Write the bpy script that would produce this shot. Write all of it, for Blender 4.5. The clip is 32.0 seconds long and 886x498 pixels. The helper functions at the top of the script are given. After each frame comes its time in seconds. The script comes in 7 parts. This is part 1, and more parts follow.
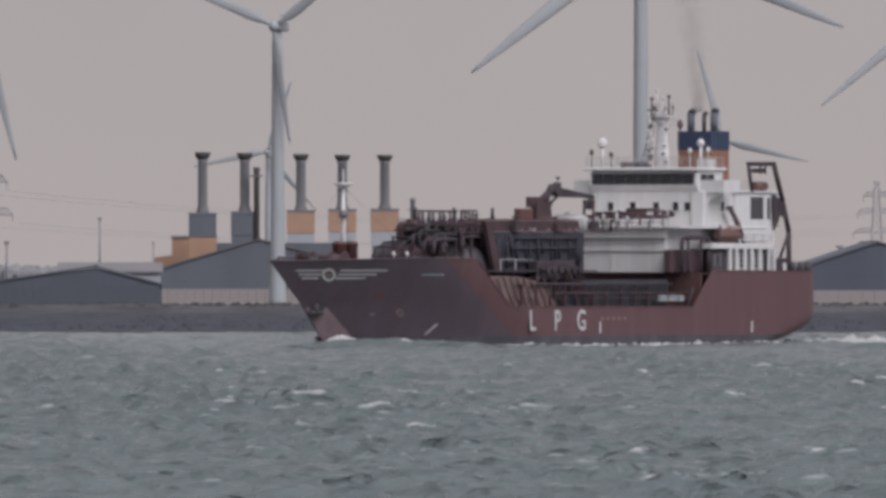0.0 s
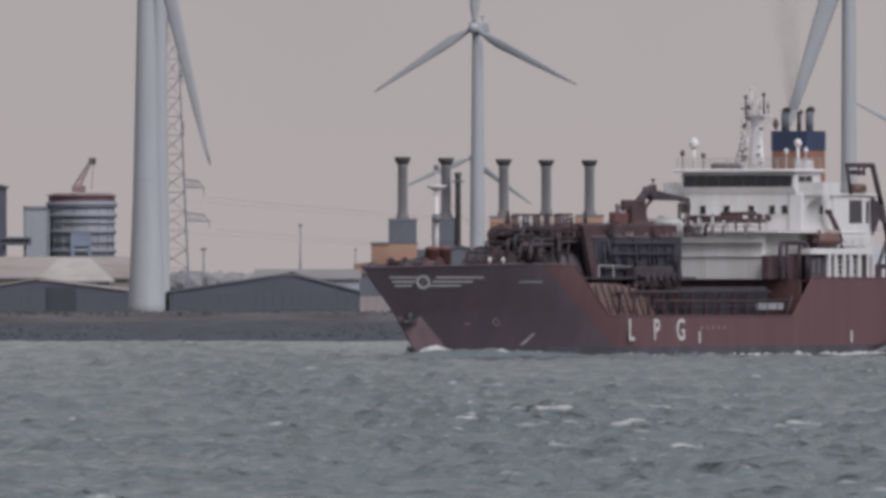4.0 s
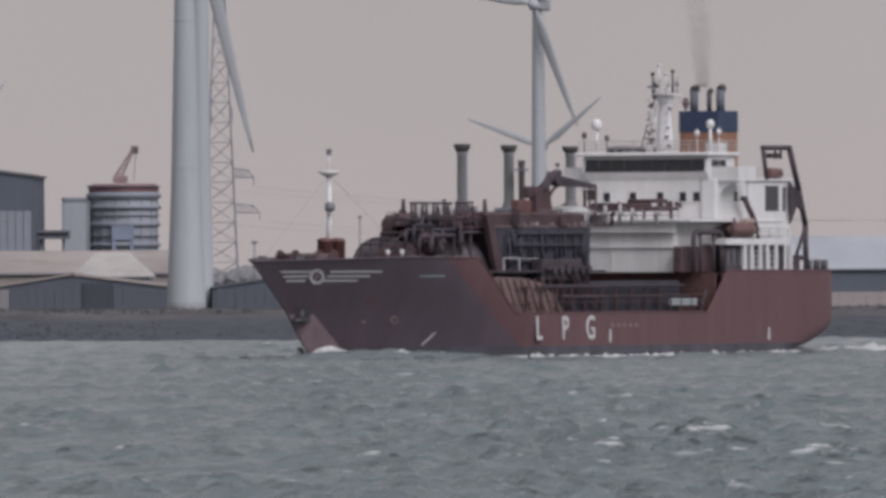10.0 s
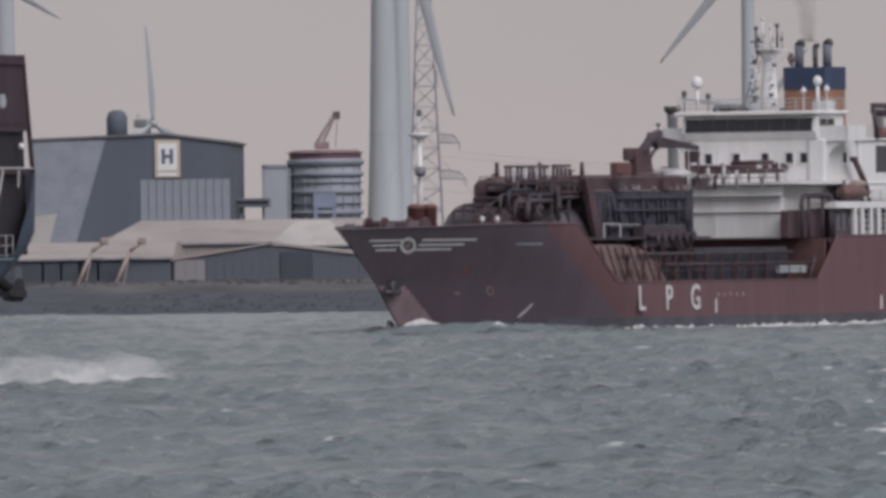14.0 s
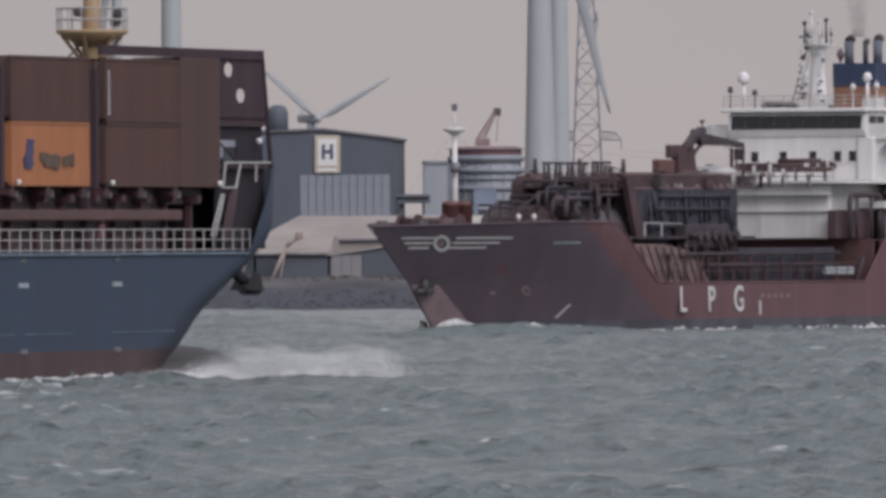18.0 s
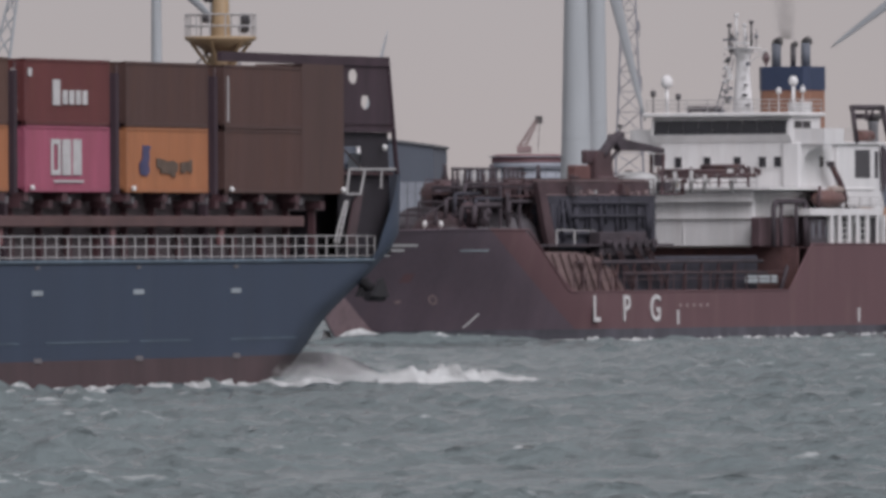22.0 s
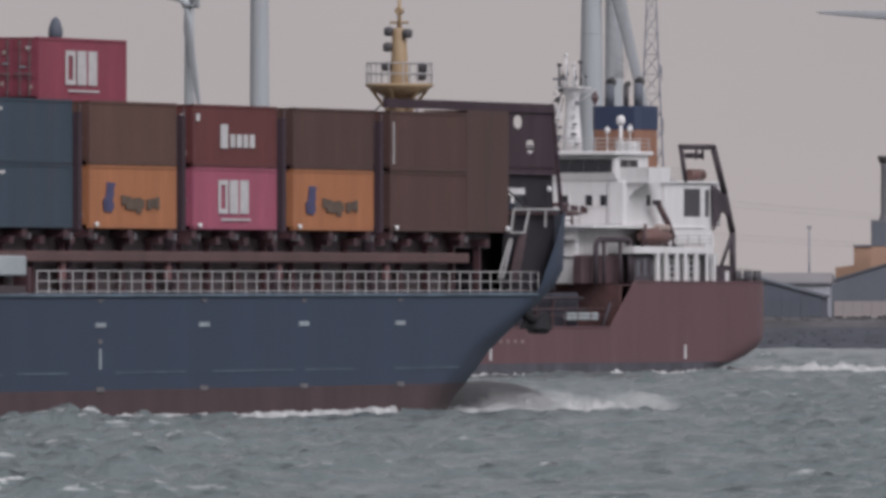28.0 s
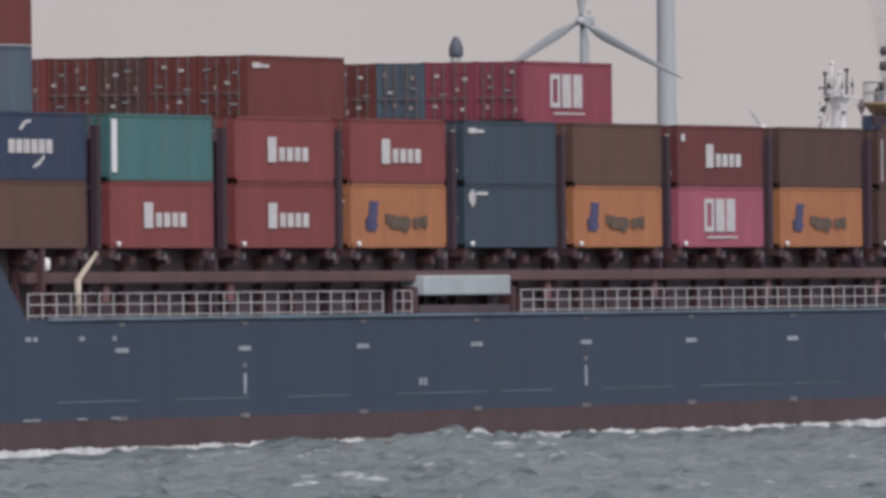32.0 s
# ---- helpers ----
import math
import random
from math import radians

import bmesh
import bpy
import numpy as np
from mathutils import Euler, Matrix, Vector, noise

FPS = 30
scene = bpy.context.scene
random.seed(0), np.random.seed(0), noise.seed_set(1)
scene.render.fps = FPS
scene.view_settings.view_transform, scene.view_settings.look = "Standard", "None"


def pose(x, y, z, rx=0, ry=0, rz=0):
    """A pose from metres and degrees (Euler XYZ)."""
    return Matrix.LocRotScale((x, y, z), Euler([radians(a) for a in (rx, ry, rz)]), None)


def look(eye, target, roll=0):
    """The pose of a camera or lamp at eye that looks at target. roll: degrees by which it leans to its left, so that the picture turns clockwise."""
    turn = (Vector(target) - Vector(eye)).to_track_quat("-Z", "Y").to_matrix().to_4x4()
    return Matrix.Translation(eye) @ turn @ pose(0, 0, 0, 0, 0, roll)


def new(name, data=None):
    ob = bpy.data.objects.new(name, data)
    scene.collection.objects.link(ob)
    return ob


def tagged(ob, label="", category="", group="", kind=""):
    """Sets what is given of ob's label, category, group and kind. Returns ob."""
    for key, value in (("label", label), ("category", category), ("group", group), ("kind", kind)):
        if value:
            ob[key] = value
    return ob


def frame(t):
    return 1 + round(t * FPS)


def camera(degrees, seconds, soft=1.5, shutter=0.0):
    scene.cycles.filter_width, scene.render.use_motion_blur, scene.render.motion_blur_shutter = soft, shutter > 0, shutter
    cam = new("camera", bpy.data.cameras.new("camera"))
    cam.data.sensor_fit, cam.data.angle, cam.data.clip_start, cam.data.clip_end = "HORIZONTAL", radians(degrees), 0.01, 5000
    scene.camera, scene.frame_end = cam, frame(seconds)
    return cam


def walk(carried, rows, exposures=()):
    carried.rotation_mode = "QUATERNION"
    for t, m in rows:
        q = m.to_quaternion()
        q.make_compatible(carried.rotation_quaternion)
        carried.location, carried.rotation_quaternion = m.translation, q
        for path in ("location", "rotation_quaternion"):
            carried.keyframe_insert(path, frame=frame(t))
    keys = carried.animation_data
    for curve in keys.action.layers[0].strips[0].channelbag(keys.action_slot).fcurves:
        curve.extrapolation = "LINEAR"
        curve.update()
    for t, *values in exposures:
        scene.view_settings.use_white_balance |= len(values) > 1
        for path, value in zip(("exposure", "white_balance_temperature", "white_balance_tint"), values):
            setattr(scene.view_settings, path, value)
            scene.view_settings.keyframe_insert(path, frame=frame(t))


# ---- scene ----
EYE_HEIGHT = 6.2

# Seconds, place, turn to the right, tilt up, lean.
CAMERA_ROWS = (
    (0.0, -23.70, -121.96, 0.7912, 0.0908, -0.010),
    (0.5, -23.58, -121.30, 0.6859, 0.1586, 0.091),
    (1.0, -23.42, -120.42, 0.4236, 0.1518, 0.152),
    (1.5, -23.24, -119.49, 0.1956, 0.1431, 0.189),
    (2.0, -23.04, -118.49, 0.1284, 0.1320, 0.155),
    (2.5, -22.85, -116.65, 0.1049, 0.1206, 0.060),
    (3.0, -22.66, -110.92, 0.0786, 0.1134, 0.036),
    (3.5, -22.47, -98.70, 0.0366, 0.1149, -0.013),
    (4.0, -22.29, -82.59, -0.0040, 0.1175, -0.043),
    (4.5, -22.11, -65.68, -0.0460, 0.1208, -0.068),
    (5.0, -21.93, -49.30, -0.0789, 0.1236, -0.090),
    (5.5, -21.74, -35.63, -0.0922, 0.1248, -0.110),
    (6.0, -21.55, -26.48, -0.0880, 0.1233, -0.127),
    (6.5, -21.36, -20.06, -0.0813, 0.1208, -0.106),
    (7.0, -21.16, -14.21, -0.0780, 0.1171, -0.149),
    (7.5, -20.97, -8.42, -0.0949, 0.1157, -0.156),
    (8.0, -20.78, -2.61, -0.1329, 0.1131, -0.152),
    (8.5, -20.59, 3.34, -0.1732, 0.1084, -0.148),
    (9.0, -20.41, 9.93, -0.2131, 0.1033, -0.112),
    (9.5, -20.25, 17.58, -0.2587, 0.1009, -0.205),
    (10.0, -20.09, 25.88, -0.3035, 0.0948, -0.292),
    (10.5, -19.95, 34.32, -0.3254, 0.0736, -0.345),
    (11.0, -19.80, 42.77, -0.3470, 0.0437, -0.366),
    (11.5, -19.65, 51.21, -0.4064, 0.0148, -0.403),
    (12.0, -19.48, 59.63, -0.5912, -0.0143, -0.516),
    (12.5, -19.29, 67.61, -0.7836, -0.0350, -0.613),
    (13.0, -19.04, 73.55, -0.9201, -0.0379, -0.711),
    (13.5, -18.75, 76.13, -1.0424, -0.0321, -0.773),
    (14.0, -18.40, 76.68, -1.1582, -0.0225, -0.747),
    (14.5, -18.03, 76.79, -1.2826, -0.0236, -0.660),
    (15.0, -17.64, 76.87, -1.4117, -0.0293, -0.613),
    (15.5, -17.24, 76.94, -1.5446, -0.0348, -0.584),
    (16.0, -16.84, 77.02, -1.6343, -0.0342, -0.567),
    (16.5, -16.44, 77.10, -1.7144, -0.0327, -0.553),
    (17.0, -16.02, 77.16, -1.7815, -0.0310, -0.538),
    (17.5, -15.58, 77.16, -1.8320, -0.0297, -0.512),
    (18.0, -15.12, 77.07, -1.8608, -0.0290, -0.333),
    (18.5, -14.64, 76.92, -1.8911, -0.0369, -0.127),
    (19.0, -14.15, 76.75, -1.9248, -0.0446, -0.069),
    (19.5, -13.65, 76.58, -1.9592, -0.0622, -0.044),
    (20.0, -13.16, 76.39, -1.9941, -0.0901, -0.149),
    (20.5, -12.67, 75.92, -2.0301, -0.0975, -0.160),
    (21.0, -12.19, 74.11, -2.0697, -0.0712, -0.382),
    (21.5, -11.72, 70.10, -2.0977, -0.0347, -0.352),
    (22.0, -11.27, 64.77, -2.1223, -0.0017, -0.293),
    (22.5, -10.82, 59.15, -2.1558, 0.0350, -0.284),
    (23.0, -10.37, 53.50, -2.1895, 0.0617, -0.336),
    (23.5, -9.93, 47.86, -2.1658, 0.1168, -0.447),
    (24.0, -9.48, 42.22, -2.1127, -0.0649, -0.559),
    (24.5, -9.00, 36.57, -2.0700, -0.1725, -0.509),
    (25.0, -8.49, 30.92, -2.0264, 0.2726, -0.572),
    (25.5, -7.92, 25.25, -2.0237, 0.2626, -0.744),
    (26.0, -7.29, 19.53, -2.0453, 0.2382, -0.670),
    (26.5, -6.61, 13.78, -2.0999, 0.2028, -0.495),
    (27.0, -5.89, 8.06, -2.1724, 0.1674, -0.287),
    (27.5, -5.18, 2.70, -2.2478, 0.1432, -0.118),
    (28.0, -4.49, -0.97, -2.3474, 0.1333, -0.012),
    (28.5, -3.84, -1.83, -2.4827, 0.1384, -0.254),
    (29.0, -3.22, -1.01, -2.6068, 0.1366, -0.373),
    (29.5, -2.64, 0.09, -2.7589, 0.1625, -0.485),
    (30.0, -2.08, 0.84, -2.9173, 0.1417, -0.596),
    (30.5, -1.55, 0.96, -3.1730, 0.1463, -0.642),
    (31.0, -1.08, 0.70, -3.4570, 0.1568, -0.727),
    (31.5, -0.67, 0.37, -3.7272, 0.1832, -0.724),
    (32.0, -0.37, 0.13, -3.9871, 0.2067, -0.653),
)
TANKER_ROWS = (
    (0.0, 1.71, 1232.24, -120.08),
    (1.0, -0.84, 1219.72, -119.56),
    (2.0, -3.30, 1209.49, -119.08),
    (3.0, -5.59, 1204.24, -118.63),
    (4.0, -8.03, 1205.04, -118.23),
    (5.0, -10.36, 1208.27, -117.87),
    (6.0, -12.34, 1209.88, -117.54),
    (7.0, -14.48, 1209.79, -117.24),
    (8.0, -16.58, 1208.09, -116.99),
    (9.0, -18.67, 1207.15, -116.69),
    (10.0, -20.80, 1208.23, -116.44),
    (11.0, -22.85, 1208.34, -116.22),
    (12.0, -24.62, 1205.08, -115.95),
    (13.0, -26.69, 1200.33, -115.72),
    (14.0, -28.41, 1192.84, -115.52),
    (15.0, -30.08, 1184.70, -115.40),
    (16.0, -31.89, 1177.41, -115.31),
    (17.0, -33.59, 1170.09, -115.26),
    (18.0, -35.20, 1163.26, -115.23),
    (19.0, -36.84, 1157.14, -115.23),
    (20.0, -38.51, 1148.94, -115.27),
    (21.0, -40.07, 1136.78, -115.37),
    (22.0, -41.54, 1123.35, -115.50),
    (23.0, -43.16, 1112.92, -115.67),
    (24.0, -45.07, 1107.26, -115.88),
    (25.0, -47.09, 1102.21, -116.14),
    (26.0, -49.02, 1092.20, -116.44),
    (27.0, -50.56, 1079.95, -116.78),
    (28.0, -52.29, 1069.48, -117.14),
    (29.0, -54.10, 1063.49, -117.52),
    (30.0, -55.68, 1056.41, -117.69),
    (31.0, -57.36, 1047.26, -117.69),
    (32.0, -59.04, 1038.10, -117.69),
)
FEEDER_ROWS = (
    (0.0, -100.44, 717.37, 77.20),
    (5.0, -90.44, 732.37, 77.20),
    (10.0, -80.44, 747.37, 77.20),
    (12.0, -76.44, 753.37, 77.20),
    (14.0, -72.44, 759.37, 77.20),
    (15.0, -71.39, 763.07, 76.97),
    (16.0, -70.14, 764.54, 76.75),
    (17.0, -68.90, 765.07, 76.52),
    (18.0, -67.58, 765.90, 76.29),
    (19.0, -66.05, 764.84, 76.06),
    (20.0, -64.41, 760.98, 75.83),
    (21.0, -62.87, 758.78, 75.60),
    (22.0, -61.64, 754.15, 75.37),
    (23.0, -60.30, 749.43, 75.13),
    (24.0, -58.78, 744.69, 74.90),
    (25.0, -57.44, 743.08, 74.67),
    (26.0, -56.04, 739.78, 74.43),
    (27.0, -54.08, 736.39, 74.20),
    (28.0, -52.32, 735.06, 73.96),
    (29.0, -50.65, 739.21, 73.73),
    (30.0, -49.01, 745.90, 73.49),
    (31.0, -47.85, 750.66, 73.25),
    (32.0, -46.38, 752.72, 73.01),
)

cam = camera(2.0 * math.degrees(math.atan(784.0 / 26900.0)), 32.0, soft=3.7)


def eye_pose(x, y, turn, tilt, lean):
    return pose(x, y, EYE_HEIGHT, 90.0 + tilt, 0, -turn) @ pose(0, 0, 0, 0, 0, lean)


walk(cam, [(t, eye_pose(x, y, a, b, c)) for t, x, y, a, b, c in CAMERA_ROWS], exposures=((0.0, 0.0), (6.0, 0.03), (19.0, 0.05), (28.0, 0.05), (30.0, -0.02), (30.5, 0.12), (31.0, 0.28), (32.0, 0.27)))

# ---- sky and light: a closed overcast sky, soft sun high behind the viewer's right ----
SUN_HEIGHT, SUN_TURN = 42.0, 146.0
world = bpy.data.worlds.new("overcast_sky")
scene.world = world
world.use_nodes = True
wn, wl = world.node_tree.nodes, world.node_tree.links
sky = wn.new("ShaderNodeTexSky")
sky.sky_type, sky.sun_disc = "NISHITA", False
sky.sun_elevation, sky.sun_rotation = radians(SUN_HEIGHT), radians(SUN_TURN)
sky.dust_density, sky.air_density = 4.0, 1.0
veil = wn.new("ShaderNodeMixRGB")
veil.inputs[0].default_value = 0.93
low_air = wn.new("ShaderNodeMixRGB")
low_air.inputs[1].default_value, low_air.inputs[2].default_value = (4.48, 4.03, 4.06, 1.0), (4.1, 3.97, 4.18, 1.0)
where, up, rise = wn.new("ShaderNodeTexCoord"), wn.new("ShaderNodeSeparateXYZ"), wn.new("ShaderNodeMapRange")
rise.inputs[1].default_value, rise.inputs[2].default_value = 0.004, 0.05
wl.new(where.outputs["Generated"], up.inputs[0])
wl.new(up.outputs[2], rise.inputs[0])
wl.new(rise.outputs[0], low_air.inputs[0])
wl.new(low_air.outputs[0], veil.inputs[2])
wl.new(sky.outputs[0], veil.inputs[1])
cloud = wn.new("ShaderNodeTexNoise")
cloud.inputs["Scale"].default_value, cloud.inputs["Detail"].default_value = 22.0, 3.0
cloud_range = wn.new("ShaderNodeMapRange")
cloud_range.inputs[3].default_value, cloud_range.inputs[4].default_value = 0.93, 1.07
wl.new(cloud.outputs[0], cloud_range.inputs[0])
cloudy = wn.new("ShaderNodeMixRGB")
cloudy.blend_type = "MULTIPLY"
cloudy.inputs[0].default_value = 1.0
wl.new(veil.outputs[0], cloudy.inputs[1])
wl.new(cloud_range.outputs[0], cloudy.inputs[2])
wl.new(cloudy.outputs[0], wn["Background"].inputs[0])
wn["Background"].inputs[1].default_value = 0.1
sun = new("sun", bpy.data.lights.new("sun", "SUN"))
sun.data.energy, sun.data.angle, sun.data.color = 2.0, radians(40), (0.985, 0.965, 1.03)
az, el = radians(SUN_TURN), radians(SUN_HEIGHT)
sun.matrix_world = look((0, 0, 0), (-math.sin(az) * math.cos(el), -math.cos(az) * math.cos(el), -math.sin(el)))


# ---- materials ----
def surf(name, rgb, rough=0.6, metal=0.0, var=0.18, scale=0.5, fine=6.0, bump=0.15, streak=False, rust=0.0, rust_rgb=(0.16, 0.07, 0.035), by_object=0.0):
    """Paint or stone with two scales of mottling, fine relief and, where wanted, running stains."""
    m = bpy.data.materials.new(name)
    m.use_nodes = True
    n, l = m.node_tree.nodes, m.node_tree.links
    b = n["Principled BSDF"]
    b.inputs["Roughness"].default_value, b.inputs["Metallic"].default_value = rough, metal
    co = n.new("ShaderNodeTexCoord")
    mp = n.new("ShaderNodeMapping")
    l.new(co.outputs["Object"], mp.inputs[0])
    if streak:
        mp.inputs["Scale"].default_value = (1.6, 1.6, 0.22)
    big, small = n.new("ShaderNodeTexNoise"), n.new("ShaderNodeTexNoise")
    for t, sc in ((big, scale), (small, fine)):
        t.inputs["Scale"].default_value, t.inputs["Detail"].default_value = sc, 4.0
        l.new(mp.outputs[0], t.inputs["Vector"])
    r1, r2 = n.new("ShaderNodeMapRange"), n.new("ShaderNodeMapRange")
    for r, t, k in ((r1, big, var), (r2, small, var * 0.55)):
        r.inputs[1].default_value, r.inputs[2].default_value = 0.3, 0.7
        r.inputs[3].default_value, r.inputs[4].default_value = 1.0 - k, 1.0 + k
        l.new(t.outputs[0], r.inputs[0])
    mul = n.new("ShaderNodeMath")
    mul.operation = "MULTIPLY"
    l.new(r1.outputs[0], mul.inputs[0])
    l.new(r2.outputs[0], mul.inputs[1])
    last = mul
    if by_object:
        info = n.new("ShaderNodeObjectInfo")
        r3 = n.new("ShaderNodeMapRange")
        r3.inputs[3].default_value, r3.inputs[4].default_value = 1.0 - by_object, 1.0 + by_object
        l.new(info.outputs["Random"], r3.inputs[0])
        m3 = n.new("ShaderNodeMath")
        m3.operation = "MULTIPLY"
        l.new(mul.outputs[0], m3.inputs[0])
        l.new(r3.outputs[0], m3.inputs[1])
        last = m3
    mix = n.new("ShaderNodeMixRGB")
    mix.blend_type = "MULTIPLY"
    mix.inputs[0].default_value, mix.inputs[1].default_value = 1.0, (*rgb, 1.0)
    l.new(last.outputs[0], mix.inputs[2])
    out = mix
    if rust:
        ru = n.new("ShaderNodeTexNoise")
        ru.inputs["Scale"].default_value, ru.inputs["Detail"].default_value = scale * 2.3, 6.0
        l.new(mp.outputs[0], ru.inputs["Vector"])
        rr = n.new("ShaderNodeMapRange")
        rr.inputs[1].default_value, rr.inputs[2].default_value = 0.52, 0.72
        rr.inputs[4].default_value = rust
        l.new(ru.outputs[0], rr.inputs[0])
        mx = n.new("ShaderNodeMixRGB")
        mx.inputs[2].default_value = (*rust_rgb, 1.0)
        l.new(rr.outputs[0], mx.inputs[0])
        l.new(mix.outputs[0], mx.inputs[1])
        out = mx
    l.new(out.outputs[0], b.inputs["Base Color"])
    if bump:
        bp = n.new("ShaderNodeBump")
        bp.inputs["Strength"].default_value, bp.inputs["Distance"].default_value = bump, 0.03
        l.new(small.outputs[0], bp.inputs["Height"])
        l.new(bp.outputs[0], b.inputs["Normal"])
    return m


def sea_material():
    """Choppy grey-green estuary water with broken white crests on its highest places."""
    m = bpy.data.materials.new("sea_water")
    m.use_nodes = True
    n, l = m.node_tree.nodes, m.node_tree.links
    b = n["Principled BSDF"]
    co = n.new("ShaderNodeTexCoord")
    tint = n.new("ShaderNodeTexNoise")
    tint.inputs["Scale"].default_value = 0.035
    l.new(co.outputs["Object"], tint.inputs["Vector"])
    ramp = n.new("ShaderNodeMixRGB")
    ramp.inputs[1].default_value, ramp.inputs[2].default_value = (0.144, 0.176, 0.181, 1), (0.186, 0.22, 0.223, 1)
    l.new(tint.outputs[0], ramp.inputs[0])
    # foam: high places, broken up
    sep = n.new("ShaderNodeSeparateXYZ")
    l.new(co.outputs["Object"], sep.inputs[0])
    high = n.new("ShaderNodeMapRange")
    high.inputs[1].default_value, high.inputs[2].default_value = 0.41, 0.63
    l.new(sep.outputs[2], high.inputs[0])
    br = n.new("ShaderNodeTexNoise")
    br.inputs["Scale"].default_value, br.inputs["Detail"].default_value = 1.0, 8.0
    stretch = n.new("ShaderNodeMapping")
    stretch.inputs["Scale"].default_value = (0.6, 1.0, 3.0)
    l.new(co.outputs["Object"], stretch.inputs["Vector"])
    l.new(stretch.outputs[0], br.inputs["Vector"])
    brr = n.new("ShaderNodeMapRange")
    brr.inputs[1].default_value, brr.inputs[2].default_value = 0.585, 0.66
    l.new(br.outputs[0], brr.inputs[0])
    foam = n.new("ShaderNodeMath")
    foam.operation = "MULTIPLY"
    l.new(high.outputs[0], foam.inputs[0])
    l.new(brr.outputs[0], foam.inputs[1])
    col = n.new("ShaderNodeMixRGB")
    col.inputs[2].default_value = (0.62, 0.64, 0.64, 1)
    l.new(foam.outputs[0], col.inputs[0])
    l.new(ramp.outputs[0], col.inputs[1])
    l.new(col.outputs[0], b.inputs["Base Color"])
    rg = n.new("ShaderNodeMapRange")
    rg.inputs[3].default_value, rg.inputs[4].default_value = 0.12, 0.8
    l.new(foam.outputs[0], rg.inputs[0])
    l.new(rg.outputs[0], b.inputs["Roughness"])
    b.inputs["IOR"].default_value = 1.33
    rip = n.new("ShaderNodeTexNoise")
    rip.inputs["Scale"].default_value, rip.inputs["Detail"].default_value = 1.9, 7.0
    flat = n.new("ShaderNodeMapping")
    flat.inputs["Scale"].default_value = (0.6, 1.0, 1.0)
    l.new(co.outputs["Object"], flat.inputs["Vector"])
    l.new(flat.outputs[0], rip.inputs["Vector"])
    bp = n.new("ShaderNodeBump")
    bp.inputs["Strength"].default_value, bp.inputs["Distance"].default_value = 0.75, 0.5
    l.new(rip.outputs[0], bp.inputs["Height"])
    l.new(bp.outputs[0], b.inputs["Normal"])
    return m


SEA = sea_material()
FOAM = surf("sea_foam", (0.47, 0.48, 0.48), 0.9, var=0.3, scale=0.8, fine=3.0, bump=0.8)
GRASS = surf("dyke_grass", (0.094, 0.09, 0.094), 0.95, var=0.4, scale=0.12, fine=1.2, bump=0.4)
STONE = surf("shore_stone", (0.063, 0.069, 0.085), 0.9, var=0.2, scale=0.4, fine=2.0, bump=0.5)
TOWER_WHITE = surf("turbine_paint", (0.41, 0.435, 0.455), 0.8, var=0.06, scale=0.12, fine=1.0, bump=0.03, streak=True)
TOWER_FAR = surf("turbine_paint_grey", (0.38, 0.405, 0.43), 0.75, var=0.06, scale=0.12, fine=1.0, bump=0.03)
BLADE = surf("blade_paint", (0.36, 0.38, 0.4), 0.5, var=0.06, scale=0.3, bump=0.02)
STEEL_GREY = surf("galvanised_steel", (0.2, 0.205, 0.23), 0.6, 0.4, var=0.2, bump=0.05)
# Galvanised steel for far lattices, paled: the haze is in the colour.
HAZED_STEEL = surf("hazed_lattice_steel", (0.27, 0.275, 0.31), 0.6, 0.2, var=0.12, bump=0.03)
SHED_GREY = surf("shed_cladding", (0.1, 0.115, 0.145), 0.7, var=0.12, scale=0.1, bump=0.05, streak=True)
SHED_SLATE = surf("shed_cladding_slate", (0.096, 0.107, 0.134), 0.7, var=0.12, scale=0.1, bump=0.05, streak=True)
SHED_MID = surf("shed_cladding_mid", (0.128, 0.14, 0.168), 0.7, var=0.12, scale=0.1, bump=0.05, streak=True)
SHED_PALE = surf("shed_cladding_pale", (0.38, 0.4, 0.44), 0.7, var=0.1, scale=0.1, bump=0.05, streak=True)
SHED_ROOF = surf("shed_roof", (0.13, 0.135, 0.145), 0.75, var=0.15, scale=0.08, bump=0.05)
CREAM_ROOF = surf("cream_roof", (0.35, 0.315, 0.3), 0.75, var=0.15, scale=0.1, bump=0.05, rust=0.25)
PALE_SLATE = surf("pale_slate_roof", (0.25, 0.24, 0.25), 0.75, var=0.1, scale=0.1, bump=0.05)
CREAM_WALL = surf("cream_wall_sheet", (0.34, 0.305, 0.3), 0.75, var=0.12, scale=0.15, bump=0.05, streak=True)
PALE_ROOF = surf("pale_roof", (0.45, 0.43, 0.41), 0.75, var=0.12, scale=0.15, bump=0.05, rust=0.2)
DOOR_DARK = surf("roller_door", (0.058, 0.067, 0.085), 0.6, var=0.15, bump=0.1)
YELLOW = surf("yellow_cladding", (0.43, 0.27, 0.19), 0.65, var=0.1, scale=0.2, bump=0.05)
CHIMNEY = surf("chimney_concrete", (0.2, 0.2, 0.21), 0.8, var=0.12, scale=0.3, bump=0.1, streak=True)
CHIMNEY_CAP = surf("sooty_cap", (0.09, 0.085, 0.085), 0.85, var=0.2, bump=0.1)
PLANT_RED = surf("red_steel", (0.2, 0.1, 0.11), 0.6, var=0.15, bump=0.05)
# Blue thinned towards grey: haze mixed into the portal's paint.
PORTAL_BLUE = surf("portal_blue", (0.23, 0.27, 0.35), 0.6, var=0.12, bump=0.04)
SILO_GREY = surf("silo_drum", (0.29, 0.31, 0.35), 0.75, var=0.14, scale=0.2, bump=0.05, streak=True)
